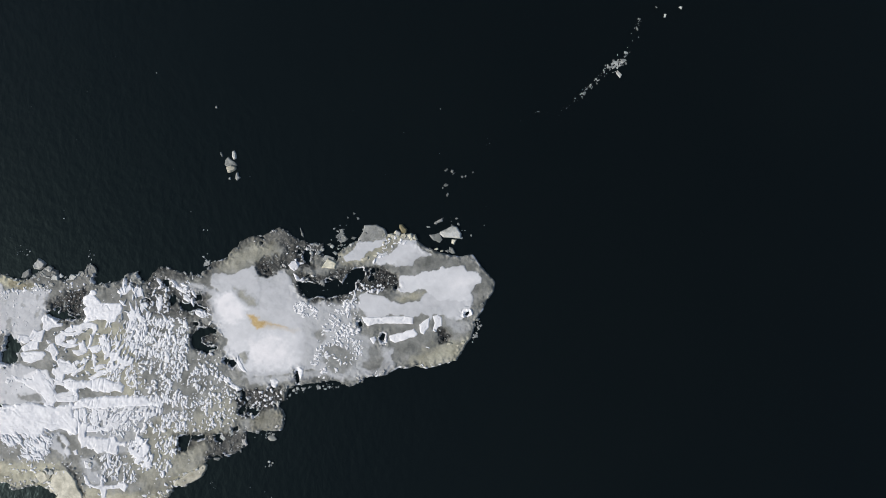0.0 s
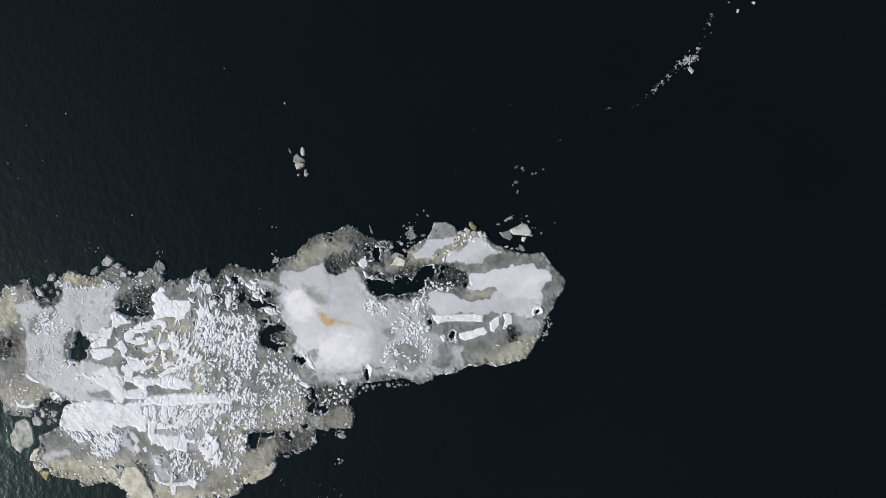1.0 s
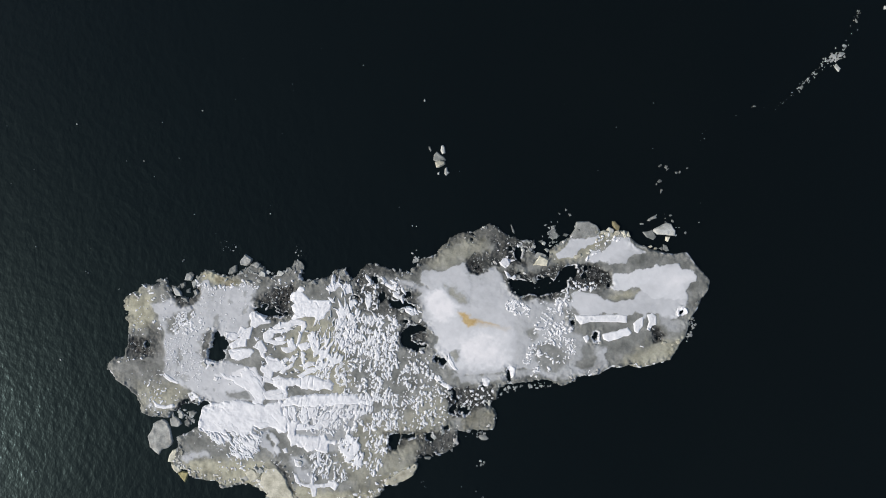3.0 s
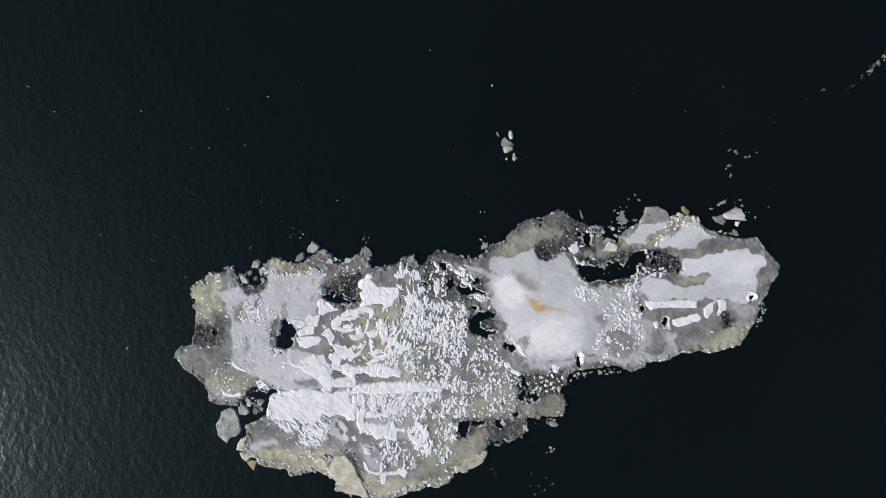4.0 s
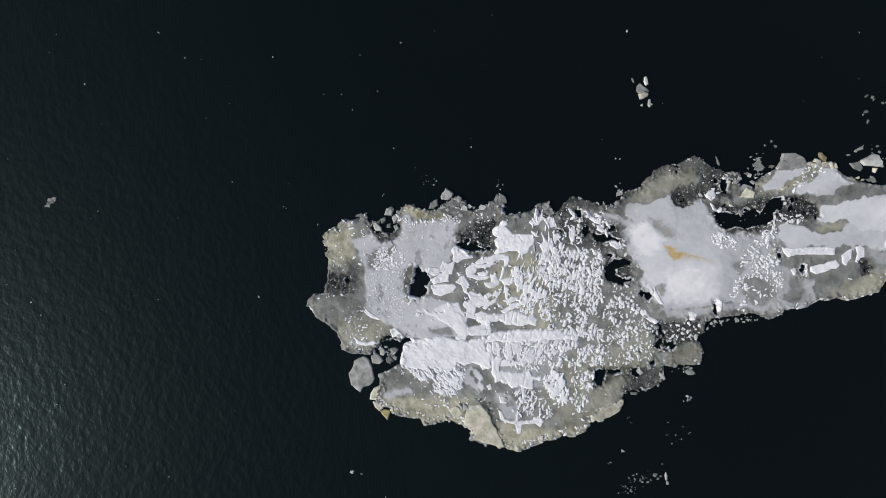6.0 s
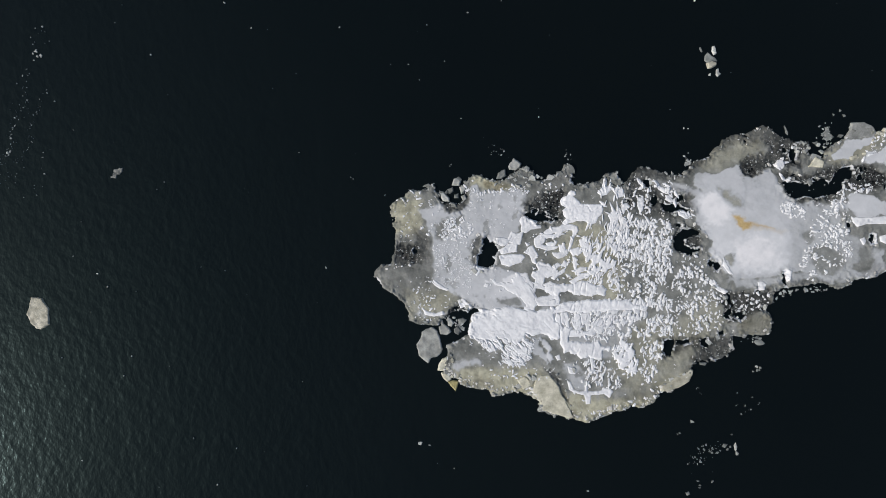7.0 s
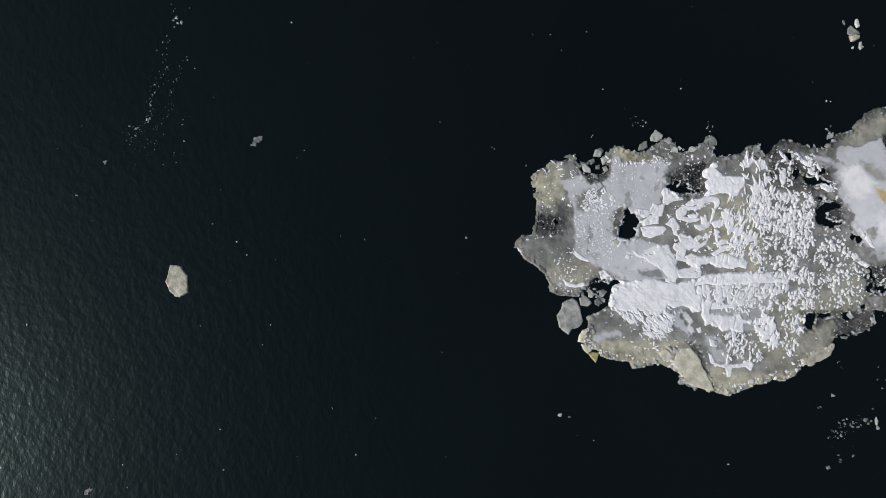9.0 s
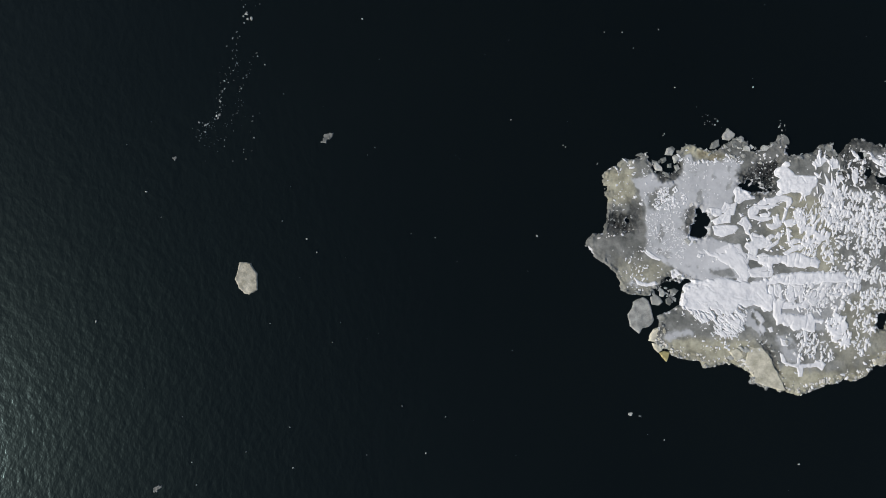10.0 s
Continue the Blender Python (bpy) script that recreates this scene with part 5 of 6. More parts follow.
LUMP_FIELDS.append(([(28.37, 6.53), (30.28, 7.92), (31.48, 6.50), (31.49, 3.50), (32.19, 2.05), (30.74, 1.19), (28.48, 1.28), (27.31, 0.19), (28.13, 2.76)], 0.55, 0.13, 0.22, 60, 80))
LUMP_FIELDS.append(([(19.39, -1.13), (19.88, -0.99), (21.35, -1.94), (21.06, -2.16)], 0.2, 0.17, 0.3, -35, 20))
LUMP_FIELDS.append(([(25.16, 6.15), (26.39, 6.39), (27.59, 5.82), (27.54, 5.07), (26.50, 4.89), (25.46, 5.42)], 0.21, 0.16, 0.28, 40, 60))
LUMP_FIELDS.append(([(27.51, 4.71), (29.19, 5.84), (30.90, 6.46), (31.70, 5.01), (31.24, 2.97), (31.91, 2.02), (30.80, 0.74), (28.83, 0.20), (27.62, 1.71)], 0.6, 0.15, 0.3, 45, 60))
LUMP_FIELDS.append(([(29.77, 4.62), (30.75, 4.95), (31.67, 4.01), (31.43, 2.49), (30.45, 2.12), (29.71, 3.37)], 0.5, 0.17, 0.32, 45, 60))
rng = random.Random(11)
lumps = []
for outline, gap, breadth, length, lean, spread in LUMP_FIELDS:
    x0, x1, y0, y1 = box_of(outline, 0)
    sparse = gap > 0.29
    gap = 0.8 * gap if sparse else 0.9 * gap
    breadth *= 0.86
    length = 0.85 * length
    nx, ny = int((x1 - x0) / gap) + 1, int((y1 - y0) / gap) + 1
    for i in range(nx):
        for j in range(ny):
            x, y = x0 + (i + rng.uniform(-0.3, 1.3)) * gap, y0 + (j + rng.uniform(-0.3, 1.3)) * gap
            s = min(1.8, rng.lognormvariate(-0.05, 0.45))
            lumps.append((x, y, breadth * s, length * s * rng.uniform(0.7, 1.3), lean + rng.gauss(0, spread), outline, rng.random(), -0.52 if gap > 0.24 else -0.4))
singles, joined, faces = 0, [], []
for x, y, b, l, lean, outline, chance, bare in lumps:
    if inside(outline, np.array([x]), np.array([y]))[0] < 0.1 * rng.random() or rough(np.array([x]), np.array([y]), 0.7, 2, 15)[0] < bare:
        continue
    z = float(ice_at(np.array([x]), np.array([y]))[0])
    if z < 0.02:
        continue
    m = Matrix.Translation((x, y, z)) @ Matrix.Rotation(radians(lean), 4, "Z") @ Matrix.Diagonal((l, b, (0.55 if b > 0.13 else 0.22) * b + 0.015, 1))
    kind = int(chance * 40)
    if singles < 300 and b > 0.15:
        ob = part("snow_lump", LUMP_MESHES[kind], ice_floe)
        ob.matrix_basis = m
        singles += 1
    else:
        p, f = DOMES[kind]
        mm = np.array(m)
        faces.append(f + len(p) * len(joined))
        joined.append(p @ mm[:3, :3].T + mm[:3, 3])
        for _ in range(rng.choice((0, 0, 1, 1, 2)) if bare > -0.5 else rng.choice((0, 0, 0, 1))):
            # broken-off crumbs that cling to the lump
            a, k = radians(lean) + rng.uniform(-0.9, 0.9), rng.choice((-1, 1)) * rng.uniform(0.35, 0.6) * l
            mm = np.array(Matrix.Translation((x + k * math.cos(a), y + k * math.sin(a), z)) @ Matrix.Rotation(rng.uniform(0, 6), 4, "Z") @ Matrix.Diagonal((0.55 * l, 0.7 * b, 0.32 * b + 0.015, 1)))
            p, f = DOMES[rng.randrange(40)]
            faces.append(f + len(p) * len(joined))
            joined.append(p @ mm[:3, :3].T + mm[:3, 3])
rest = part("snow_rubble", mesh_of("snow_rubble", np.concatenate(joined), np.concatenate(faces), LUMP), ice_floe, "scattered small lumps of white snow")
tagged(rest, kind="stuff")


def strew(name, label, material, where, count, size, seed):
    """Crumbs on the floe at some of the places where that holds, as one mesh."""
    rng = np.random.default_rng(seed)
    rows, cols = np.nonzero(where & (ICE_TOP > 0.01))
    pts, faces = [], []
    for k in rng.integers(0, len(rows), count):
        x, y = gx[cols[k]] + rng.uniform(0, CELL), gy[rows[k]] + rng.uniform(0, CELL)
        s = size * rng.lognormal(0, 0.4)
        p, f = DOMES[rng.integers(40)]
        m = np.array(pose(x, y, ICE_TOP[rows[k], cols[k]], 0, 0, rng.uniform(0, 180)) @ Matrix.Diagonal((s * rng.uniform(1, 2), s, 0.6 * s, 1)))
        faces.append(f + len(p) * len(pts))
        pts.append(p @ m[:3, :3].T + m[:3, 3])
    ob = part(name, mesh_of(name, np.concatenate(pts), np.concatenate(faces), material, False), ice_floe, label)
    tagged(ob, kind="stuff")


strew("ice_rubble", "crumbled grey ice along the floe's edges", BRASH, (EDGE > -0.02) & (EDGE < 0.3) & (plan[0] < 34) & (plan[0] > -6), 640, 0.11, 21)
strew("ice_crumb", "pale crumbs of ice along the floe's edges", PALE_CRUMB, (EDGE > 0.0) & (EDGE < 0.6) & (plan[0] < 34), 160, 0.12, 22)
strew("snow_crumb", "tiny white crumbs of snow strewn over the ice", LUMP, (EDGE > 0.4) & (plan[0] < 17), 420, 0.09, 23)
strew("frost_crumb", "white crumbs of frost on the tan ice", LUMP, (EDGE > 0.3) & (plan[0] < -4.5) & (rough(*plan, 1.2, 2, 33) > 0.15), 110, 0.085, 25)
strew("ice_crumb", "pale crumbs of silty ice along the southern edge", PALE_CRUMB, (EDGE > 0.0) & (EDGE < 0.7) & (plan[1] < -9.5), 190, 0.13, 26)
strew("slush_crumb", "pale crumbs of ice frozen into the dark slush", BRASH, MASKS["soaked"] > 0.62, 550, 0.07, 24)


# ---- blocks of ice ----
def block_mesh(name, w, h, thick, seed, material, sides=0):
    """A broken slab: a many-cornered outline with a bevelled, uneven top and a foot below the water."""
    rng = random.Random(seed)
    n = sides or rng.choice((3, 4, 4, 5, 5, 6, 7))
    turns = sorted(2 * math.pi * (k + rng.uniform(-0.32, 0.32)) / n for k in range(n))
    rim = [(k * math.cos(a) * w / 2, k * math.sin(a) * h / 2) for a in turns for k in (rng.uniform(0.74, 1.15),)]
    if min(w, h) > 0.35:
        for wild in (1.0, 0.6):
            chipped = []
            for (ax, ay), (bx, by) in zip(rim, rim[1:] + rim[:1]):
                k, out = rng.uniform(0.3, 0.7), rng.uniform(1 - 0.12 * wild, 1 + 0.14 * wild)
                chipped += [(ax, ay), (out * (ax + k * (bx - ax)), out * (ay + k * (by - ay)))]
            rim, n = chipped, 2 * n
    tilt = (rng.uniform(-0.12, 0.12), rng.uniform(-0.12, 0.12))
    bevel = min(0.035, 0.1 * min(w, h))
    f = 1 - 2 * bevel / max(0.1, min(w, h))
    bm = bmesh.new()
    rings = []
    for k, z in ((0.96, -0.12), (1.0, thick * 0.6), (f, thick)):
        rings.append([bm.verts.new((x * k, y * k, z + (x * tilt[0] + y * tilt[1] + rng.uniform(-0.015, 0.015) if z > 0 else 0))) for x, y in rim])
    mid = bm.verts.new((0.1 * w * rng.uniform(-1, 1), 0.1 * h * rng.uniform(-1, 1), thick + rng.uniform(0, 0.05)))
    for low, top in zip(rings, rings[1:]):
        for k in range(n):
            bm.faces.new((low[k], low[(k + 1) % n], top[(k + 1) % n], top[k]))
    for k in range(n):
        bm.faces.new((rings[-1][k], rings[-1][(k + 1) % n], mid))
    me = bpy.data.meshes.new(name)
    bm.to_mesh(me)
    bm.free()
    me.materials.append(material)
    return me


def blocks_on_floe(rows, material, label, thick=0.2):
    for n, (x, y, w, h, turn) in enumerate(rows):
        ob = part("ice_block", block_mesh("ice_block", 0.9 * w, 0.9 * h, thick + 0.05 * (n % 3), int(x * 91 + y * 37), material), ice_floe, label)
        z = max(0.0, float(ice_at(np.array([x]), np.array([y]))[0]) - 0.12)
        ob.matrix_basis = pose(x, y, z, 0, 0, turn)


blocks_on_floe([(-3.08, 6.36, 0.86, 0.65, 10), (2.30, 7.20, 1.01, 0.71, 0), (5.71, 7.49, 0.91, 0.81, 0), (10.48, 7.58, 0.91, 0.71, -30), (11.17, 7.18, 0.76, 0.55, -20), (6.73, 7.97, 0.81, 1.11, 10), (-4.49, 5.05, 0.60, 0.76, 40), (3.21, 7.21, 0.55, 0.50, 30), (6.19, 7.73, 0.71, 0.65, 70), (-5.75, 5.66, 1.01, 0.50, 10), (27.57, 9.97, 0.81, 0.81, 0), (26.16, 8.51, 0.45, 0.40, 0), (25.47, 12.64, 0.25, 1.11, 25), (28.05, 11.76, 0.71, 0.40, 30), (37.33, 12.03, 0.65, 0.40, 0)], GREY_ICE, "broken slab of grey ice", 0.11)
blocks_on_floe([(38.84, 11.98, 0.60, 0.40, 0), (41.79, 5.51, 0.45, 0.40, 0), (42.01, 5.98, 0.40, 0.35, 0), (42.22, 5.14, 0.30, 0.30, 0), (42.31, 7.41, 0.50, 0.35, 0), (30.25, 12.58, 0.71, 0.40, 30), (24.27, -6.09, 1.11, 0.60, 5), (19.41, -8.30, 0.81, 0.40, 10), (36.80, 1.48, 0.45, 0.25, 0), (12.93, 8.56, 0.40, 0.35, 0), (13.11, 8.18, 0.40, 0.30, 0)], GREY_ICE, "broken slab of grey ice", 0.11)
blocks_on_floe([(33.49, 13.01, 0.65, 0.55, 0), (34.07, 13.35, 0.60, 0.50, 0), (34.74, 13.10, 0.71, 0.50, 0), (35.51, 12.85, 0.50, 0.45, 0), (33.05, 12.02, 0.60, 0.40, 0), (32.36, 11.12, 0.50, 0.40, 0), (31.73, 10.77, 0.50, 0.35, 0), (33.03, 12.37, 0.45, 0.40, 0), (37.82, 12.11, 0.50, 0.30, 0), (38.34, 11.95, 0.40, 0.30, 0)], TAN_ICE, "broken slab of silty tan ice", 0.13)
blocks_on_floe([(16.54, -10.27, 1.21, 0.65, 20), (15.97, -10.81, 0.60, 0.40, 0), (4.52, -10.88, 0.71, 0.81, 30), (5.19, -10.44, 0.50, 0.60, 0), (3.79, -11.24, 0.81, 0.50, 0), (3.07, -11.59, 0.71, 0.45, 0), (4.87, -12.16, 0.60, 0.45, 0), (5.42, -12.83, 0.50, 0.50, 0), (39.66, 3.60, 0.71, 0.40, 0), (40.42, 3.50, 0.50, 0.35, 0), (40.91, 3.79, 0.40, 0.40, 0), (-2.52, -9.49, 0.50, 0.50, 0), (-2.82, -10.16, 0.45, 0.60, 0)], TAN_ICE, "broken slab of silty tan ice", 0.13)
blocks_on_floe([(-2.52, -10.89, 0.50, 0.60, 0)], TAN_ICE, "broken slab of silty tan ice", 0.13)
blocks_on_floe([(4.03, -10.97, 1.11, 0.76, -30), (3.35, -11.37, 0.81, 0.55, 15), (4.65, -10.53, 0.60, 0.76, 40), (-2.72, -10.91, 0.71, 0.81, 30), (28.04, 10.35, 1.56, 1.26, 30), (27.10, 10.94, 0.60, 0.45, 0), (28.60, 11.05, 0.60, 0.50, 0), (27.48, 11.27, 0.50, 0.40, 0), (26.50, 10.90, 0.45, 0.40, 0), (26.95, 11.63, 0.50, 0.40, 0), (28.31, 11.63, 0.45, 0.40, 0), (28.46, 8.67, 0.50, 0.40, 0), (27.54, 8.26, 0.40, 0.35, 0), (3.38, 6.92, 0.81, 0.76, 20), (2.77, 7.68, 0.86, 0.76, 30), (3.82, 7.11, 0.60, 0.55, 10), (1.57, 6.94, 0.71, 0.50, 0), (4.98, 7.09, 0.91, 0.71, 30), (1.89, 6.66, 0.60, 0.45, 0), (2.83, 6.93, 0.65, 0.40, 0), (2.18, 6.13, 0.71, 0.30, -20), (3.12, 6.30, 0.71, 0.40, -10), (4.72, 5.81, 0.40, 0.35, 0), (-1.56, -4.70, 0.60, 0.45, 30), (-2.19, -4.29, 0.60, 0.50, 0), (-1.19, -1.56, 0.81, 0.65, 0), (-0.53, -1.56, 0.45, 0.40, 0), (28.97, 11.43, 0.45, 0.35, 0), (26.27, 8.47, 0.50, 0.40, 0), (19.93, -1.49, 0.50, 0.40, 0)], PALE_ICE, "pale upturned block of ice and snow", 0.16)
blocks_on_floe([(25.02, 9.69, 1.01, 0.86, 20), (25.09, 10.14, 0.45, 0.40, 50), (25.82, 8.43, 0.60, 0.45, 0)], SNOW, "white upturned block of snow", 0.3)
blocks_on_floe([(16.76, -9.85, 0.71, 0.50, 10), (17.39, -9.55, 0.60, 0.45, 40), (17.77, -9.32, 0.45, 0.40, 0), (17.18, -10.12, 0.50, 0.35, 0), (16.24, -10.34, 0.55, 0.40, 0), (16.70, -10.40, 0.40, 0.30, 0), (5.85, -9.74, 0.35, 0.30, 0), (6.25, -9.81, 0.40, 0.30, 40), (6.68, -10.08, 0.35, 0.35, 0), (7.00, -10.45, 0.40, 0.30, 0), (7.29, -10.88, 0.30, 0.35, 0), (7.58, -11.42, 0.35, 0.25, 0), (7.82, -12.00, 0.30, 0.30, 0), (8.07, -12.73, 0.25, 0.30, 0)], PALE_ICE, "pale crumbled block of silty ice", 0.15)
blocks_on_floe([(8.05, -9.63, 0.71, 0.65, 20), (8.16, -9.12, 0.35, 0.30, 0), (19.46, -4.74, 0.71, 0.60, 0), (24.56, -3.01, 0.45, 0.71, 0)], PALE_ICE, "pale upturned block of ice and snow", 0.16)


def plate_on_floe(outline, rise, material, label):
    """A flat plate frozen on to the floe, a little proud of it."""
    def height(x, y):
        d = inside(outline, x + 0.05 * rough(x, y, 0.4, 3, 45), y + 0.05 * rough(x, y, 0.4, 3, 46))
        return -0.2 + (0.42 + rise + 0.02 * rough(x, y, 0.7, 3, 47)) * step(-0.1, 0.05, d)

    part("ice_plate", relief("ice_plate", box_of(outline, 0.3), 0.06, height, lambda x, y: 0.0, material), ice_floe, label)


plate_on_floe([(4.87, -10.37), (5.51, -10.18), (6.01, -10.19), (6.54, -10.60), (6.98, -11.12), (7.28, -11.85), (7.68, -12.42), (8.07, -13.04), (8.47, -13.71), (7.93, -13.85), (7.41, -13.64), (6.66, -13.59), (6.09, -13.38), (5.55, -13.42), (5.38, -12.58), (4.69, -12.03), (4.74, -11.28)], 0.05, TAN_ICE, "smooth cream-coloured ice plate")
plate_on_floe([(3.21, -10.84), (3.88, -10.44), (4.46, -10.80), (4.58, -11.14), (3.87, -11.69)], 0.09, TAN_ICE, "upturned cream-coloured ice slab")
plate_on_floe([(3.92, -10.34), (4.21, -10.22), (4.53, -10.50), (4.51, -10.85)], 0.14, PALE_ICE, "upturned pale ice slab")
plate_on_floe([(34.00, 13.55), (34.52, 13.34), (34.44, 12.98), (34.04, 12.96)], 0.12, PALE_ICE, "upturned pale ice slab")
plate_on_floe([(35.03, 13.13), (35.41, 13.40), (35.59, 12.97), (35.30, 12.79)], 0.1, TAN_ICE, "upturned cream-coloured ice slab")
plate_on_floe([(35.60, 12.82), (35.77, 13.33), (36.06, 12.80)], 0.1, TAN_ICE, "upturned cream-coloured ice slab")
plate_on_floe([(34.27, 14.03), (34.56, 14.10), (34.99, 13.73), (34.97, 13.27), (34.56, 13.39)], 0.02, BROWN_ICE, "muddy brown ice slab")
plate_on_floe([(27.40, 9.62), (28.09, 10.57), (28.87, 10.18), (28.81, 9.62)], 0.12, TAN_ICE, "upturned cream-coloured ice slab")
plate_on_floe([(30.95, 10.58), (31.32, 10.90), (31.67, 11.03), (31.74, 10.68), (31.21, 10.44)], 0.1, TAN_ICE, "upturned cream-coloured ice slab")
plate_on_floe([(32.10, 10.61), (32.42, 10.98), (32.36, 10.48), (32.17, 10.26)], 0.12, SNOW, "white upturned snow slab")
plate_on_floe([(15.89, -10.48), (16.66, -9.97), (17.13, -9.54), (17.81, -9.24), (18.28, -8.81), (18.59, -8.94), (18.57, -9.34), (18.26, -9.96), (17.54, -10.46), (16.91, -10.75), (16.48, -10.94), (15.96, -10.77)], 0.05, TAN_ICE, "cream-coloured ice plate at the edge")
plate_on_floe([(30.67, 12.46), (31.02, 13.14), (31.08, 13.70), (31.72, 13.89), (32.22, 13.93), (33.05, 13.49), (33.29, 12.95), (32.96, 12.63), (32.12, 12.47), (31.09, 12.19)], 0.02, CLEAR_ICE, "clear grey ice plate")


# flat angular flakes of snow crust between the banks: outline, number, length, breadth, lean
flakes = random.Random(77)


def snow_slabs(outline, count, length, breadth, lean, spread):
    x0, x1, y0, y1 = box_of(outline, 0)
    while count:
        x, y = flakes.uniform(x0, x1), flakes.uniform(y0, y1)
        if inside(outline, np.array([x]), np.array([y]))[0] > 0:
            count -= 1
            z = float(ice_at(np.array([x]), np.array([y]))[0])
            k = flakes.uniform(0.6, 1.35)
            ob = part("snow_slab", block_mesh("snow_slab", length * k, breadth * flakes.uniform(0.7, 1.5), 0.09, flakes.randrange(9999), SNOW, 6), ice_floe)
            ob.matrix_basis = pose(x, y, z, 0, 0, flakes.gauss(lean, spread))


snow_slabs([(3.57, 2.74), (8.57, 3.10), (8.91, -1.64), (3.92, -1.99)], 40, 0.36, 0.14, 10, 60)
snow_slabs([(7.85, 2.16), (9.55, 3.04), (11.66, 1.68), (11.88, -1.32), (9.39, -1.75), (8.30, -0.57)], 14, 0.45, 0.13, 70, 22)
snow_slabs([(9.26, 7.04), (11.28, 6.94), (12.20, 4.74), (12.21, 2.48), (10.39, 1.84), (9.23, 4.02)], 30, 0.6, 0.14, 95, 25)
snow_slabs([(7.38, -5.16), (10.63, -4.92), (11.00, -6.65), (7.76, -7.04)], 6, 0.4, 0.14, 80, 18)
snow_slabs([(11.52, 7.21), (13.79, 7.12), (14.02, 3.86), (12.27, 3.74)], 10, 0.5, 0.18, 70, 40)
snow_slabs([(7.90, -8.88), (10.88, -8.42), (11.82, -11.11), (8.81, -11.18)], 6, 0.4, 0.16, 80, 30)


# ---- loose ice on the water ----
def ice_fragment(row, material, label, group="loose ice round the floe", name="ice_fragment", thick=0.1, sides=0):
    x, y, w, h, turn = row
    ob = new(name, block_mesh(name, 0.88 * w, 0.88 * h, thick, int(abs(x * 53 + y * 71) * 10), material, sides))
    ob.matrix_basis = pose(x, y, 0, 0, 0, turn)
    return tagged(ob, label, "ice fragment", group)


def small_floe(outline, material, label, thick=0.12, ragged=0.06):
    """A small flat floe with a ragged edge."""
    cx, cy = sum(p[0] for p in outline) / len(outline), sum(p[1] for p in outline) / len(outline)

    def height(x, y):
        d = inside(outline, x + ragged * rough(x, y, 0.5, 4, 41), y + ragged * rough(x, y, 0.5, 4, 42))
        rim = 0.05 * step(0.4, 0.05, d) * np.clip(rough(x, y, 0.25, 2, 43), 0, 1)
        return -0.25 + (thick + 0.25 + rim + 0.03 * rough(x, y, 0.6, 3, 44)) * step(-0.12, 0.08, d)

    x0, x1, y0, y1 = box_of(outline, 0)
    fine = min(0.06, max(x1 - x0, y1 - y0) / 22)
    me = relief("ice_floe_small", box_of(outline, 0.3), fine, height, lambda x, y: -0.12, material)
    ob = new("small_ice_floe", me)
    return tagged(ob, label, "ice floe")


small_floe([(-39.86, -6.56), (-38.81, -6.58), (-38.69, -6.87), (-38.24, -7.48), (-38.08, -8.80), (-38.78, -9.35), (-39.28, -9.29), (-39.71, -8.93), (-40.18, -8.08), (-39.99, -7.27)], TAN_ICE, "small pale oval ice floe alone on dark water")
small_floe([(-5.41, -7.19), (-5.03, -6.87), (-4.54, -6.78), (-4.02, -6.94), (-3.74, -7.43), (-3.65, -7.97), (-3.35, -8.55), (-3.75, -9.28), (-4.34, -9.52), (-4.66, -9.90), (-5.50, -9.36), (-5.64, -8.82), (-5.78, -8.32), (-5.47, -7.80)], CLEAR_ICE, "grey ice plate broken off the large floe")
small_floe([(-3.94, -6.64), (-3.46, -6.35), (-3.04, -6.62), (-2.76, -7.00), (-3.14, -7.38), (-3.74, -7.33)], CLEAR_ICE, "small grey ice plate in the slush channel", 0.12, 0.03)
small_floe([(-3.18, -6.08), (-2.84, -5.91), (-2.57, -6.24), (-2.79, -6.60), (-3.15, -6.53)], CLEAR_ICE, "small grey ice plate in the slush channel", 0.12, 0.03)
small_floe([(-2.58, -6.74), (-2.20, -6.46), (-1.92, -6.84), (-2.14, -7.31), (-2.50, -7.14)], GREY_ICE, "dark wet ice plate in the slush channel", 0.12, 0.03)
small_floe([(-2.34, -5.87), (-1.85, -5.68), (-1.44, -5.91), (-1.71, -6.23), (-2.17, -6.21)], GREY_ICE, "dark wet ice plate in the slush channel", 0.12, 0.03)
small_floe([(38.08, 13.66), (38.71, 14.06), (39.19, 14.34), (39.60, 14.22), (39.99, 13.65), (39.98, 13.19), (39.17, 13.24), (38.37, 13.23), (38.04, 13.51)], PALE_ICE, "large pale ice block adrift beside the floe", 0.25, 0.03)
small_floe([(37.00, 13.33), (37.49, 13.47), (37.99, 13.60), (38.38, 13.03), (38.15, 12.66), (37.54, 12.82)], GREY_ICE, "thin grey ice plate adrift beside the floe", 0.08, 0.03)
small_floe([(39.18, 13.09), (39.63, 13.12), (39.41, 12.65), (39.15, 12.73)], TAN_ICE, "small tan ice chip adrift beside the floe", 0.15, 0.01)
small_floe([(37.52, 14.58), (38.15, 14.97), (38.27, 14.68), (37.83, 14.50), (37.69, 14.34), (37.43, 14.37)], PALE_ICE, "long pale ice chip adrift beside the floe", 0.14, 0.01)
small_floe([(38.97, 12.42), (39.33, 12.34), (39.61, 11.86), (39.27, 11.78), (38.95, 11.96)], GREY_ICE, "grey ice chip adrift beside the floe", 0.12, 0.02)
small_floe([(17.31, 19.56), (17.51, 19.57), (17.69, 19.18), (17.55, 19.07), (17.38, 19.31)], GREY_ICE, "slender grey ice chip in a drifting cluster", 0.1, 0.01)
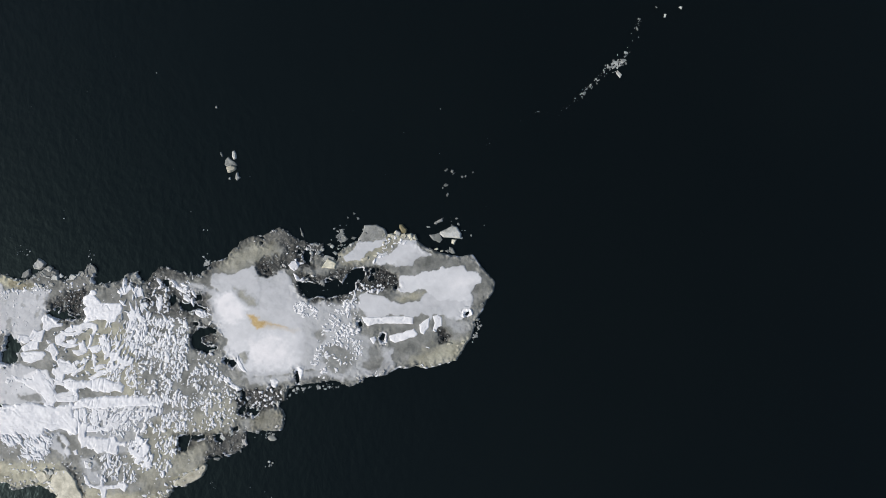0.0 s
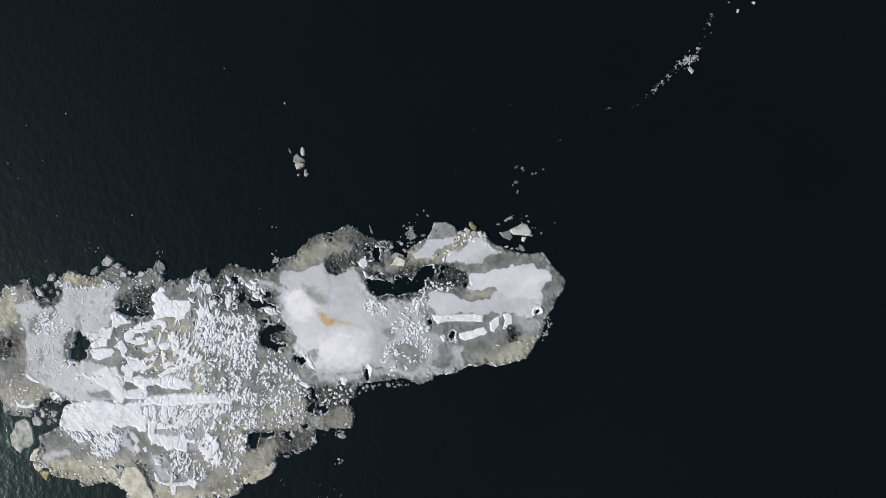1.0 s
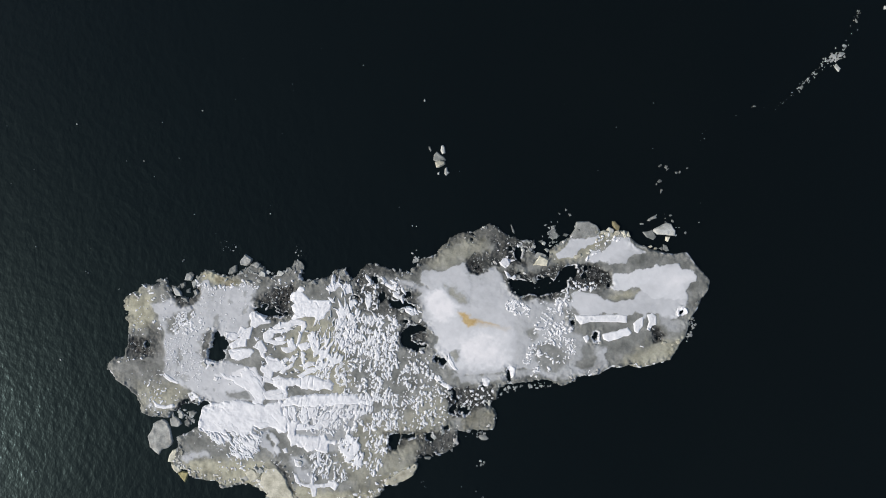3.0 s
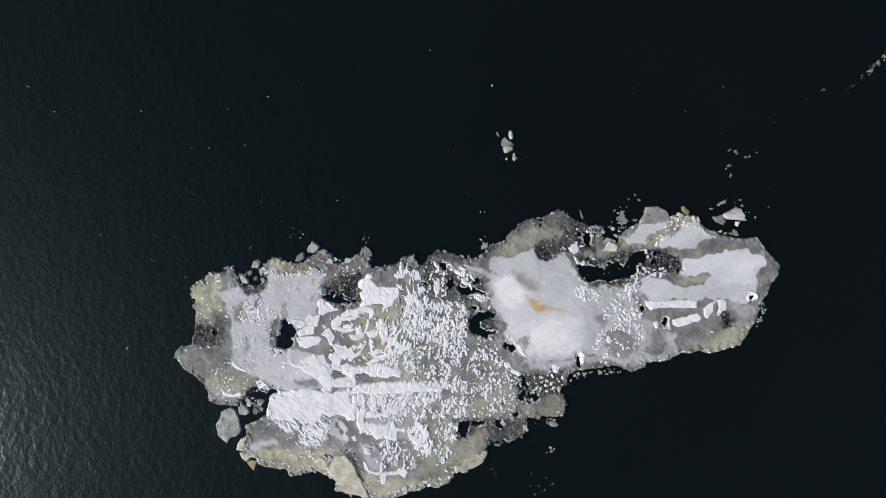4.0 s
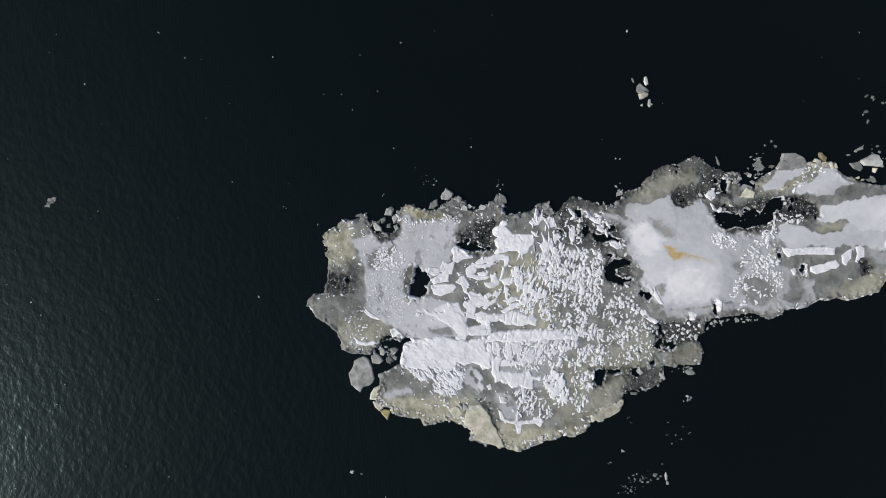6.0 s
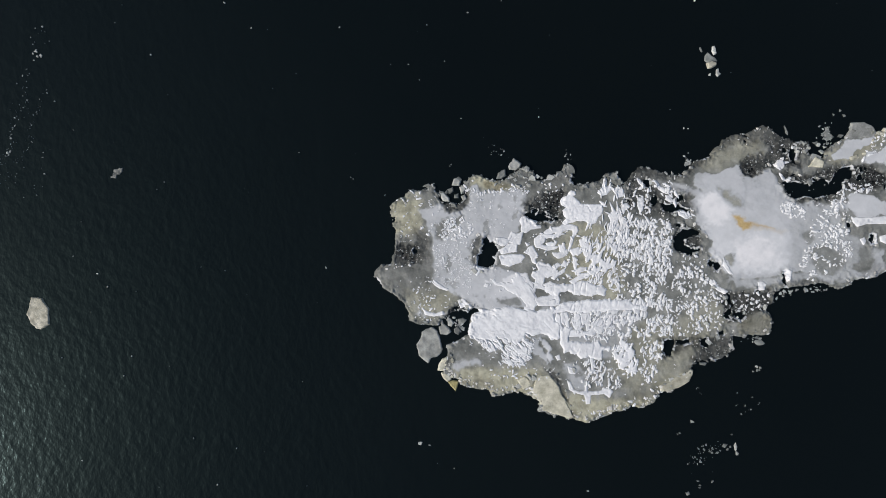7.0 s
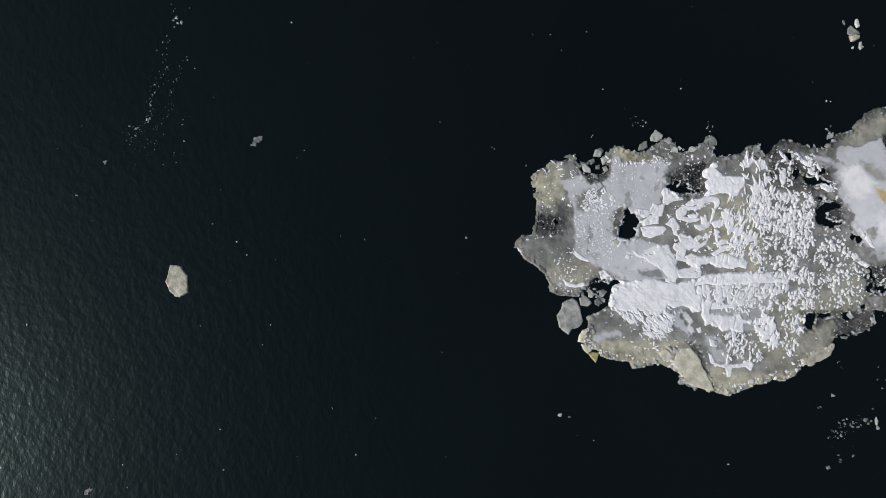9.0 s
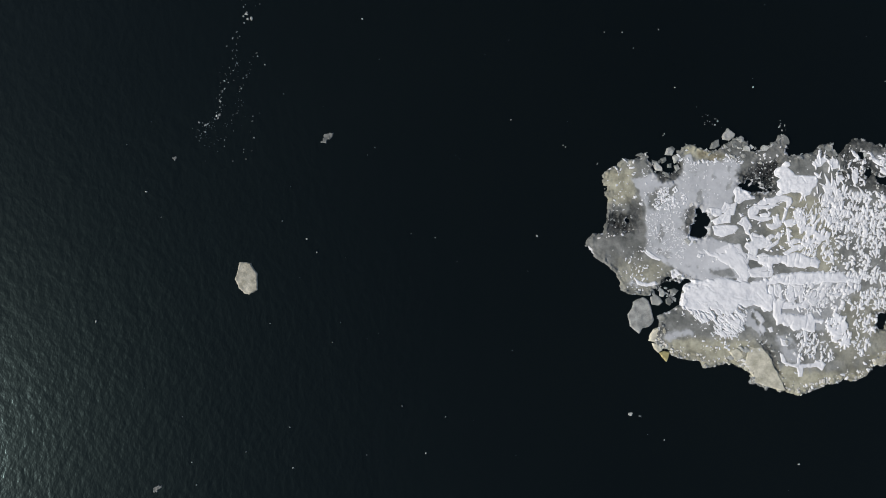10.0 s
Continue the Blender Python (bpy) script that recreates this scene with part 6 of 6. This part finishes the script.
small_floe([(18.46, 19.69), (18.66, 19.80), (18.82, 19.56), (18.91, 19.06), (18.62, 18.94), (18.44, 19.28)], PALE_ICE, "pale grey ice chip in a drifting cluster", 0.14, 0.01)
small_floe([(17.87, 18.84), (18.10, 19.16), (18.31, 19.02), (18.47, 18.88), (18.84, 18.70), (19.06, 18.42), (18.76, 18.29), (18.27, 18.16), (18.01, 18.24), (17.85, 18.38)], GREY_ICE, "grey ice plate in a drifting cluster", 0.1, 0.02)
small_floe([(18.02, 18.14), (18.51, 18.38), (18.92, 18.30), (18.93, 18.05), (18.55, 17.77), (18.20, 17.70)], TAN_ICE, "cream-coloured ice block in a drifting cluster", 0.24, 0.02)
small_floe([(18.96, 17.70), (19.15, 17.81), (19.23, 17.47), (19.44, 17.33), (19.11, 17.00), (18.94, 17.19)], PALE_ICE, "pale grey ice chip in a drifting cluster", 0.14, 0.01)
small_floe([(18.33, 17.25), (18.53, 17.36), (18.50, 17.06), (18.29, 17.09)], PALE_ICE, "tiny pale ice chip in a drifting cluster", 0.12, 0.01)
small_floe([(-3.65, 5.84), (-3.49, 6.41), (-3.15, 6.53), (-2.82, 6.25), (-2.99, 5.84)], PALE_ICE, "grey ice block wedged in the slush bay", 0.18, 0.03)
small_floe([(-4.73, 5.11), (-4.28, 5.14), (-3.80, 4.72), (-3.72, 4.38), (-4.28, 4.39)], PALE_ICE, "pale ice block wedged in the slush bay", 0.2, 0.03)
small_floe([(-4.00, 5.46), (-3.57, 5.69), (-3.44, 5.35), (-3.82, 5.07)], GREY_ICE, "dark grey ice block wedged in the slush bay", 0.2, 0.03)
small_floe([(-2.97, 5.74), (-2.53, 5.92), (-2.30, 5.53), (-2.73, 5.15)], CLEAR_ICE, "wet grey ice block wedged in the slush bay", 0.2, 0.03)
small_floe([(-3.67, 4.38), (-3.16, 4.27), (-2.98, 3.83), (-3.49, 3.94)], GREY_ICE, "dark grey ice block wedged in the slush bay", 0.2, 0.03)
small_floe([(-3.32, 5.06), (-2.98, 5.18), (-2.95, 4.74), (-3.30, 4.71)], GREY_ICE, "dark grey ice block wedged in the slush bay", 0.2, 0.03)
small_floe([(-2.76, 4.95), (-2.42, 5.12), (-2.19, 4.74), (-2.52, 4.46)], CLEAR_ICE, "wet grey ice block wedged in the slush bay", 0.2, 0.03)
small_floe([(-2.85, 5.90), (-2.60, 5.97), (-2.38, 5.68), (-2.45, 5.22), (-2.70, 5.25)], GREY_ICE, "grey ice block wedged in the slush bay", 0.18, 0.03)
small_floe([(-4.25, 5.14), (-4.02, 5.41), (-3.86, 5.22), (-4.09, 4.95)], GREY_ICE, "grey ice block wedged in the slush bay", 0.18, 0.03)
small_floe([(-3.87, 5.37), (-3.68, 5.54), (-3.51, 5.25), (-3.74, 5.08)], GREY_ICE, "grey ice block wedged in the slush bay", 0.18, 0.03)
small_floe([(1.25, 7.83), (1.65, 8.61), (2.38, 8.16), (2.21, 7.84), (1.83, 7.52), (1.37, 7.58)], PALE_ICE, "angular pale grey ice slab at the floe's edge", 0.24)
small_floe([(0.23, 6.70), (0.34, 7.26), (0.67, 7.48), (1.01, 7.61), (1.11, 7.01), (0.73, 6.73)], GREY_ICE, "small grey ice slab at the floe's edge", 0.2)
small_floe([(-2.79, -11.42), (-2.30, -11.23), (-1.80, -11.30), (-1.87, -11.70), (-2.03, -12.21), (-2.41, -11.89)], YELLOW_ICE, "yellowish ice shard at the floe's edge", 0.16, 0.02)
small_floe([(-3.65, -9.93), (-3.44, -9.41), (-3.00, -9.28), (-2.75, -9.91), (-2.86, -10.52), (-3.76, -10.49)], TAN_ICE, "pale tan ice plate at the floe's edge", 0.2, 0.03)
small_floe([(-3.45, -10.66), (-3.05, -10.58), (-2.58, -10.90), (-2.46, -11.19), (-2.84, -11.42), (-3.21, -11.15)], TAN_ICE, "small pale ice plate at the floe's edge", 0.2, 0.03)
small_floe([(-33.66, 4.81), (-33.44, 5.23), (-33.10, 5.40), (-32.75, 5.38), (-32.78, 5.07), (-33.06, 4.85), (-33.23, 4.49), (-33.78, 4.45)], GREY_ICE, "grey clot of slush ice on dark water", 0.06, 0.2)
small_floe([(28.63, 12.76), (28.84, 13.38), (29.25, 13.16), (29.55, 12.53), (29.40, 11.81), (28.95, 11.83), (28.61, 12.26)], GREY_ICE, "ragged clump of slush beside the floe", 0.03, 0.3)
small_floe([(-45.62, -26.76), (-45.34, -26.55), (-44.98, -26.71), (-45.00, -27.06), (-45.58, -27.15)], GREY_ICE, "grey ragged clot of slush ice", 0.06, 0.2)
small_floe([(-46.61, 2.15), (-46.27, 2.28), (-46.10, 1.99), (-46.32, 1.68), (-46.52, 1.76)], GREY_ICE, "small grey clot of slush ice", 0.05, 0.2)

for row in [(53.45, 29.45, 0.72, 0.93, 10), (58.73, 36.02, 0.46, 0.41, 10), (57.32, 35.18, 0.46, 0.41, 45), (16.66, 23.65, 0.21, 0.26, 0)]:
    ice_fragment(row, PALE_ICE, "pale angular ice fragment adrift on dark water", thick=0.14)
for row in [(38.21, 19.41, 0.57, 0.46, 0), (38.73, 19.34, 0.41, 0.41, 20), (38.86, 19.09, 0.57, 0.26, 25), (39.70, 18.89, 0.31, 0.31, 0), (40.01, 18.97, 0.26, 0.41, -20), (40.65, 19.38, 0.26, 0.21, 0), (38.26, 18.01, 0.52, 0.36, 15), (38.02, 17.73, 0.15, 0.26, 0), (38.48, 17.14, 0.26, 0.52, -10), (36.94, 14.06, 0.46, 0.26, 0), (39.47, 15.02, 0.41, 0.21, 20), (39.66, 14.52, 0.36, 0.26, -30), (39.36, 12.89, 0.52, 0.46, 30), (40.32, 13.99, 0.21, 0.15, 0), (40.92, 13.57, 0.21, 0.31, 0)]:
    ice_fragment(row, GREY_ICE, "small grey ice fragment adrift on dark water")
for row in [(42.04, 14.59, 0.15, 0.15, 0), (54.84, 33.78, 0.26, 0.52, 20), (54.94, 34.69, 0.31, 0.21, 20), (56.49, 35.91, 0.26, 0.21, 0), (29.50, 14.39, 0.36, 0.26, 20), (30.09, 14.80, 0.41, 0.31, 10), (30.44, 14.36, 0.41, 0.31, -20), (24.23, -8.53, 0.26, 0.41, -20), (23.88, -8.66, 0.15, 0.21, 0), (25.42, 12.80, 0.21, 0.93, 25)]:
    ice_fragment(row, GREY_ICE, "small grey ice fragment adrift on dark water")
for row in [(18.88, -13.36, 0.55, 0.50, 0), (17.63, -14.59, 0.20, 0.20, 0), (17.82, -14.48, 0.30, 0.15, 10), (24.50, -8.29, 0.30, 0.25, 30), (24.42, -8.50, 0.20, 0.30, 0), (23.98, -10.91, 0.20, 0.15, 20), (23.39, -11.70, 0.10, 0.20, 0), (23.09, -12.46, 0.20, 0.20, 0), (22.37, -14.30, 0.20, 0.20, 0), (21.80, -15.33, 0.65, 0.45, 30), (22.06, -15.61, 0.40, 0.30, 20), (22.30, -15.39, 0.30, 0.25, -30), (19.54, -15.74, 0.35, 0.20, -40), (20.04, -15.81, 0.30, 0.25, 0), (20.55, -15.92, 0.30, 0.20, 30), (20.78, -15.70, 0.30, 0.20, -20)]:
    ice_fragment(row, GREY_ICE, "grey ice fragment in a drifting cluster", "fragments south of the floe")
for row in [(20.75, -16.00, 0.25, 0.20, 10), (21.24, -15.97, 0.40, 0.25, 10), (19.29, -16.50, 0.15, 0.25, 0), (19.77, -16.86, 0.25, 0.20, -30), (18.69, -17.14, 0.15, 0.30, 20), (19.68, -18.55, 0.30, 0.20, 0), (19.90, -18.93, 0.35, 0.20, 0), (19.87, -19.13, 0.25, 0.15, 0), (20.97, -18.51, 0.25, 0.45, -30), (18.86, -19.70, 0.45, 0.45, 0)]:
    ice_fragment(row, GREY_ICE, "grey ice fragment in a drifting cluster", "fragments south of the floe")
for row in [(22.79, -15.36, 0.40, 0.80, 12), (22.92, -15.89, 0.30, 0.50, 12)]:
    ice_fragment(row, PALE_ICE, "long pale ice shard in a drifting cluster", "fragments south of the floe", thick=0.14)
for row in [(-33.23, -5.20, 0.30, 0.25, 20), (-4.83, -16.98, 0.50, 0.40, 20), (-51.91, -12.77, 0.25, 0.40, 10), (-41.15, 15.09, 0.40, 0.30, 20), (-40.97, 14.70, 0.30, 0.25, 0), (-40.67, 14.77, 0.30, 0.40, 0), (-41.38, 14.92, 0.20, 0.25, 0), (-48.54, -1.13, 0.30, 0.15, 0), (-31.00, 15.53, 0.20, 0.20, 0), (-34.22, -4.09, 0.20, 0.15, 0), (-20.89, -18.54, 0.25, 0.20, 0), (10.14, -20.10, 0.30, 0.20, 0), (-12.34, 5.80, 0.15, 0.15, 0), (-3.82, 7.66, 0.15, 0.20, 0), (-3.23, 11.80, 0.15, 0.15, 0), (3.60, 12.39, 0.15, 0.20, 0)]:
    ice_fragment(row, PALE_ICE, "tiny pale ice fragment adrift on dark water", "scattered ice fragments")
for row in [(-39.16, 10.82, 0.17, 0.15, 0), (-39.87, 11.51, 0.15, 0.13, 0), (-40.35, 3.26, 0.14, 0.14, 0), (-40.08, 2.44, 0.13, 0.13, 0), (-42.53, -24.26, 0.15, 0.14, 0), (-41.97, -26.18, 0.14, 0.2, 10), (-30.69, -5.40, 0.15, 0.15, 0), (-36.77, -11.68, 0.15, 0.10, 0), (-30.66, -11.10, 0.15, 0.15, 0), (-31.21, -12.88, 0.15, 0.15, 0), (-37.90, -22.98, 0.15, 0.15, 0), (-39.55, 4.36, 0.20, 0.15, 0), (-42.98, 5.99, 0.20, 0.35, 0), (-24.71, -17.90, 0.10, 0.30, 20), (-22.32, -21.80, 0.15, 0.20, 0), (16.81, 12.28, 0.15, 0.15, 0)]:
    ice_fragment(row, PALE_ICE, "tiny pale ice fragment adrift on dark water", "scattered ice fragments")
for row in [(-24.82, 20.59, 0.30, 0.20, 0), (-22.29, 18.50, 0.15, 0.15, 0), (-14.51, 19.11, 0.20, 0.20, 0), (10.89, 26.42, 0.15, 0.10, 0), (16.44, 12.29, 0.15, 0.20, 0), (-3.92, 7.51, 0.15, 0.20, 0), (-12.57, 5.93, 0.15, 0.15, 0), (24.17, -8.21, 0.30, 0.30, 0), (46.21, 25.41, 0.15, 0.10, 0), (-7.13, 14.94, 0.10, 0.10, 0)]:
    ice_fragment(row, PALE_ICE, "tiny pale ice fragment adrift on dark water", "scattered ice fragments")


def brash(name, label, streaks, seed):
    """Crumbs of ice strewn along short lines: x, y, x, y, breadth, number, size."""
    rng = random.Random(seed)
    pts, faces = [], []
    for ax, ay, bx, by, wide, count, size in streaks:
        for _ in range(count):
            k, s = rng.random(), size * rng.lognormvariate(0, 0.45)
            x, y = ax + k * (bx - ax) + rng.gauss(0, wide), ay + k * (by - ay) + rng.gauss(0, wide)
            p, f = DOMES[rng.randrange(40)]
            m = np.array(pose(x, y, 0.0, 0, 0, rng.uniform(0, 180)) @ Matrix.Diagonal((s * rng.uniform(1, 1.8), s, 0.12, 1)))
            faces.append(f + len(p) * len(pts))
            pts.append(p @ m[:3, :3].T + m[:3, 3])
    ob = new(name, mesh_of(name, np.concatenate(pts), np.concatenate(faces), BRASH, False))
    return tagged(ob, label, "brash ice", kind="stuff")


def streaks(line, wide, count, size):
    return [(*a, *b, wide, count, size) for a, b in zip(line, line[1:])]


brash("brash_ice", "thin trail of crumbled white ice on dark water",
      streaks([(54.18, 31.65), (53.76, 30.98), (53.38, 30.27), (52.82, 30.07), (52.47, 29.84), (51.69, 29.04), (51.22, 28.32), (50.72, 28.02), (50.23, 27.46), (50.05, 27.03)], 0.16, 9, 0.085)
      + streaks([(53.57, 30.65), (52.57, 29.95)], 0.3, 60, 0.1) + streaks([(54.91, 34.98), (54.83, 33.81)], 0.2, 12, 0.07)
      + streaks([(50.05, 27.03), (48.92, 26.10), (48.60, 25.40), (46.31, 25.34)], 0.25, 4, 0.045) + streaks([(46.31, 25.34), (42.28, 22.79), (41.72, 21.86)], 0.3, 3, 0.04)
      + streaks([(54.18, 31.65), (54.83, 33.81)], 0.3, 4, 0.08), 3)
brash("brash_ice", "sparse trail of tiny ice crumbs on rippled water",
      streaks([(-41.81, 11.38), (-41.50, 10.65), (-42.33, 9.74), (-42.61, 8.82), (-42.88, 7.70), (-42.61, 6.92), (-42.85, 6.15), (-43.21, 5.63), (-43.82, 5.13)], 0.13, 8, 0.055)
      + streaks([(-43.56, 5.00), (-43.88, 3.98)], 0.45, 40, 0.045) + streaks([(-40.11, 12.01), (-40.47, 10.23), (-40.99, 9.19), (-41.09, 7.93), (-40.87, 6.95), (-41.63, 5.79), (-42.17, 5.10)], 0.15, 7, 0.045)
      + streaks([(-42.85, 6.15), (-42.88, 5.80)], 0.06, 4, 0.1) + streaks([(-42.10, 11.86), (-40.68, 6.46), (-41.94, 3.37)], 0.9, 14, 0.05)
      + streaks([(-41.03, 17.46), (-41.34, 14.93), (-42.10, 11.86)], 0.5, 10, 0.07), 4)
brash("brash_ice", "ice crumbs crowding along the floe's edge",
      streaks([(-0.71, 9.10), (0.56, 8.94)], 0.3, 14, 0.05) + streaks([(6.08, 9.23), (6.71, 8.97)], 0.15, 10, 0.05)
      + streaks([(29.05, 13.24), (28.90, 12.48), (29.30, 11.75)], 0.25, 22, 0.1) + streaks([(37.42, 14.35), (39.15, 14.72), (40.25, 13.29)], 0.35, 5, 0.09)
      + streaks([(25.23, -1.86), (28.45, -1.13), (29.95, -1.12)], 0.15, 18, 0.12) + streaks([(22.26, -5.99), (25.25, -5.62)], 0.2, 10, 0.12)
      + streaks([(42.00, 6.13), (42.19, 4.89), (41.66, 3.84)], 0.1, 10, 0.12) + streaks([(-3.38, -5.93), (-1.83, -6.58)], 0.25, 22, 0.14)
      + streaks([(26.33, 7.51), (30.30, 8.30)], 0.3, 8, 0.08) + streaks([(16.64, 9.48), (17.42, 9.14)], 0.25, 16, 0.1)
      + streaks([(3.47, 7.13), (4.50, 6.80)], 0.3, 10, 0.12), 5)
brash("brash_ice", "fine ice crumbs among drifting fragments",
      streaks([(19.21, -16.35), (21.14, -15.46)], 0.45, 40, 0.05) + streaks([(23.02, -12.46), (24.33, -11.27)], 0.5, 8, 0.06) + streaks([(18.77, -17.12), (19.72, -16.56)], 0.3, 8, 0.07)
      + streaks([(18.88, -9.93), (19.45, -11.13)], 0.15, 5, 0.06), 6)
brash("brash_ice", "far-scattered ice crumbs on open water",
      [(-45, -20, 60, -20, 4.0, 26, 0.06), (-45, 18, 40, 22, 5.0, 30, 0.06), (-45, 0, -15, 0, 6.0, 26, 0.06)], 8)
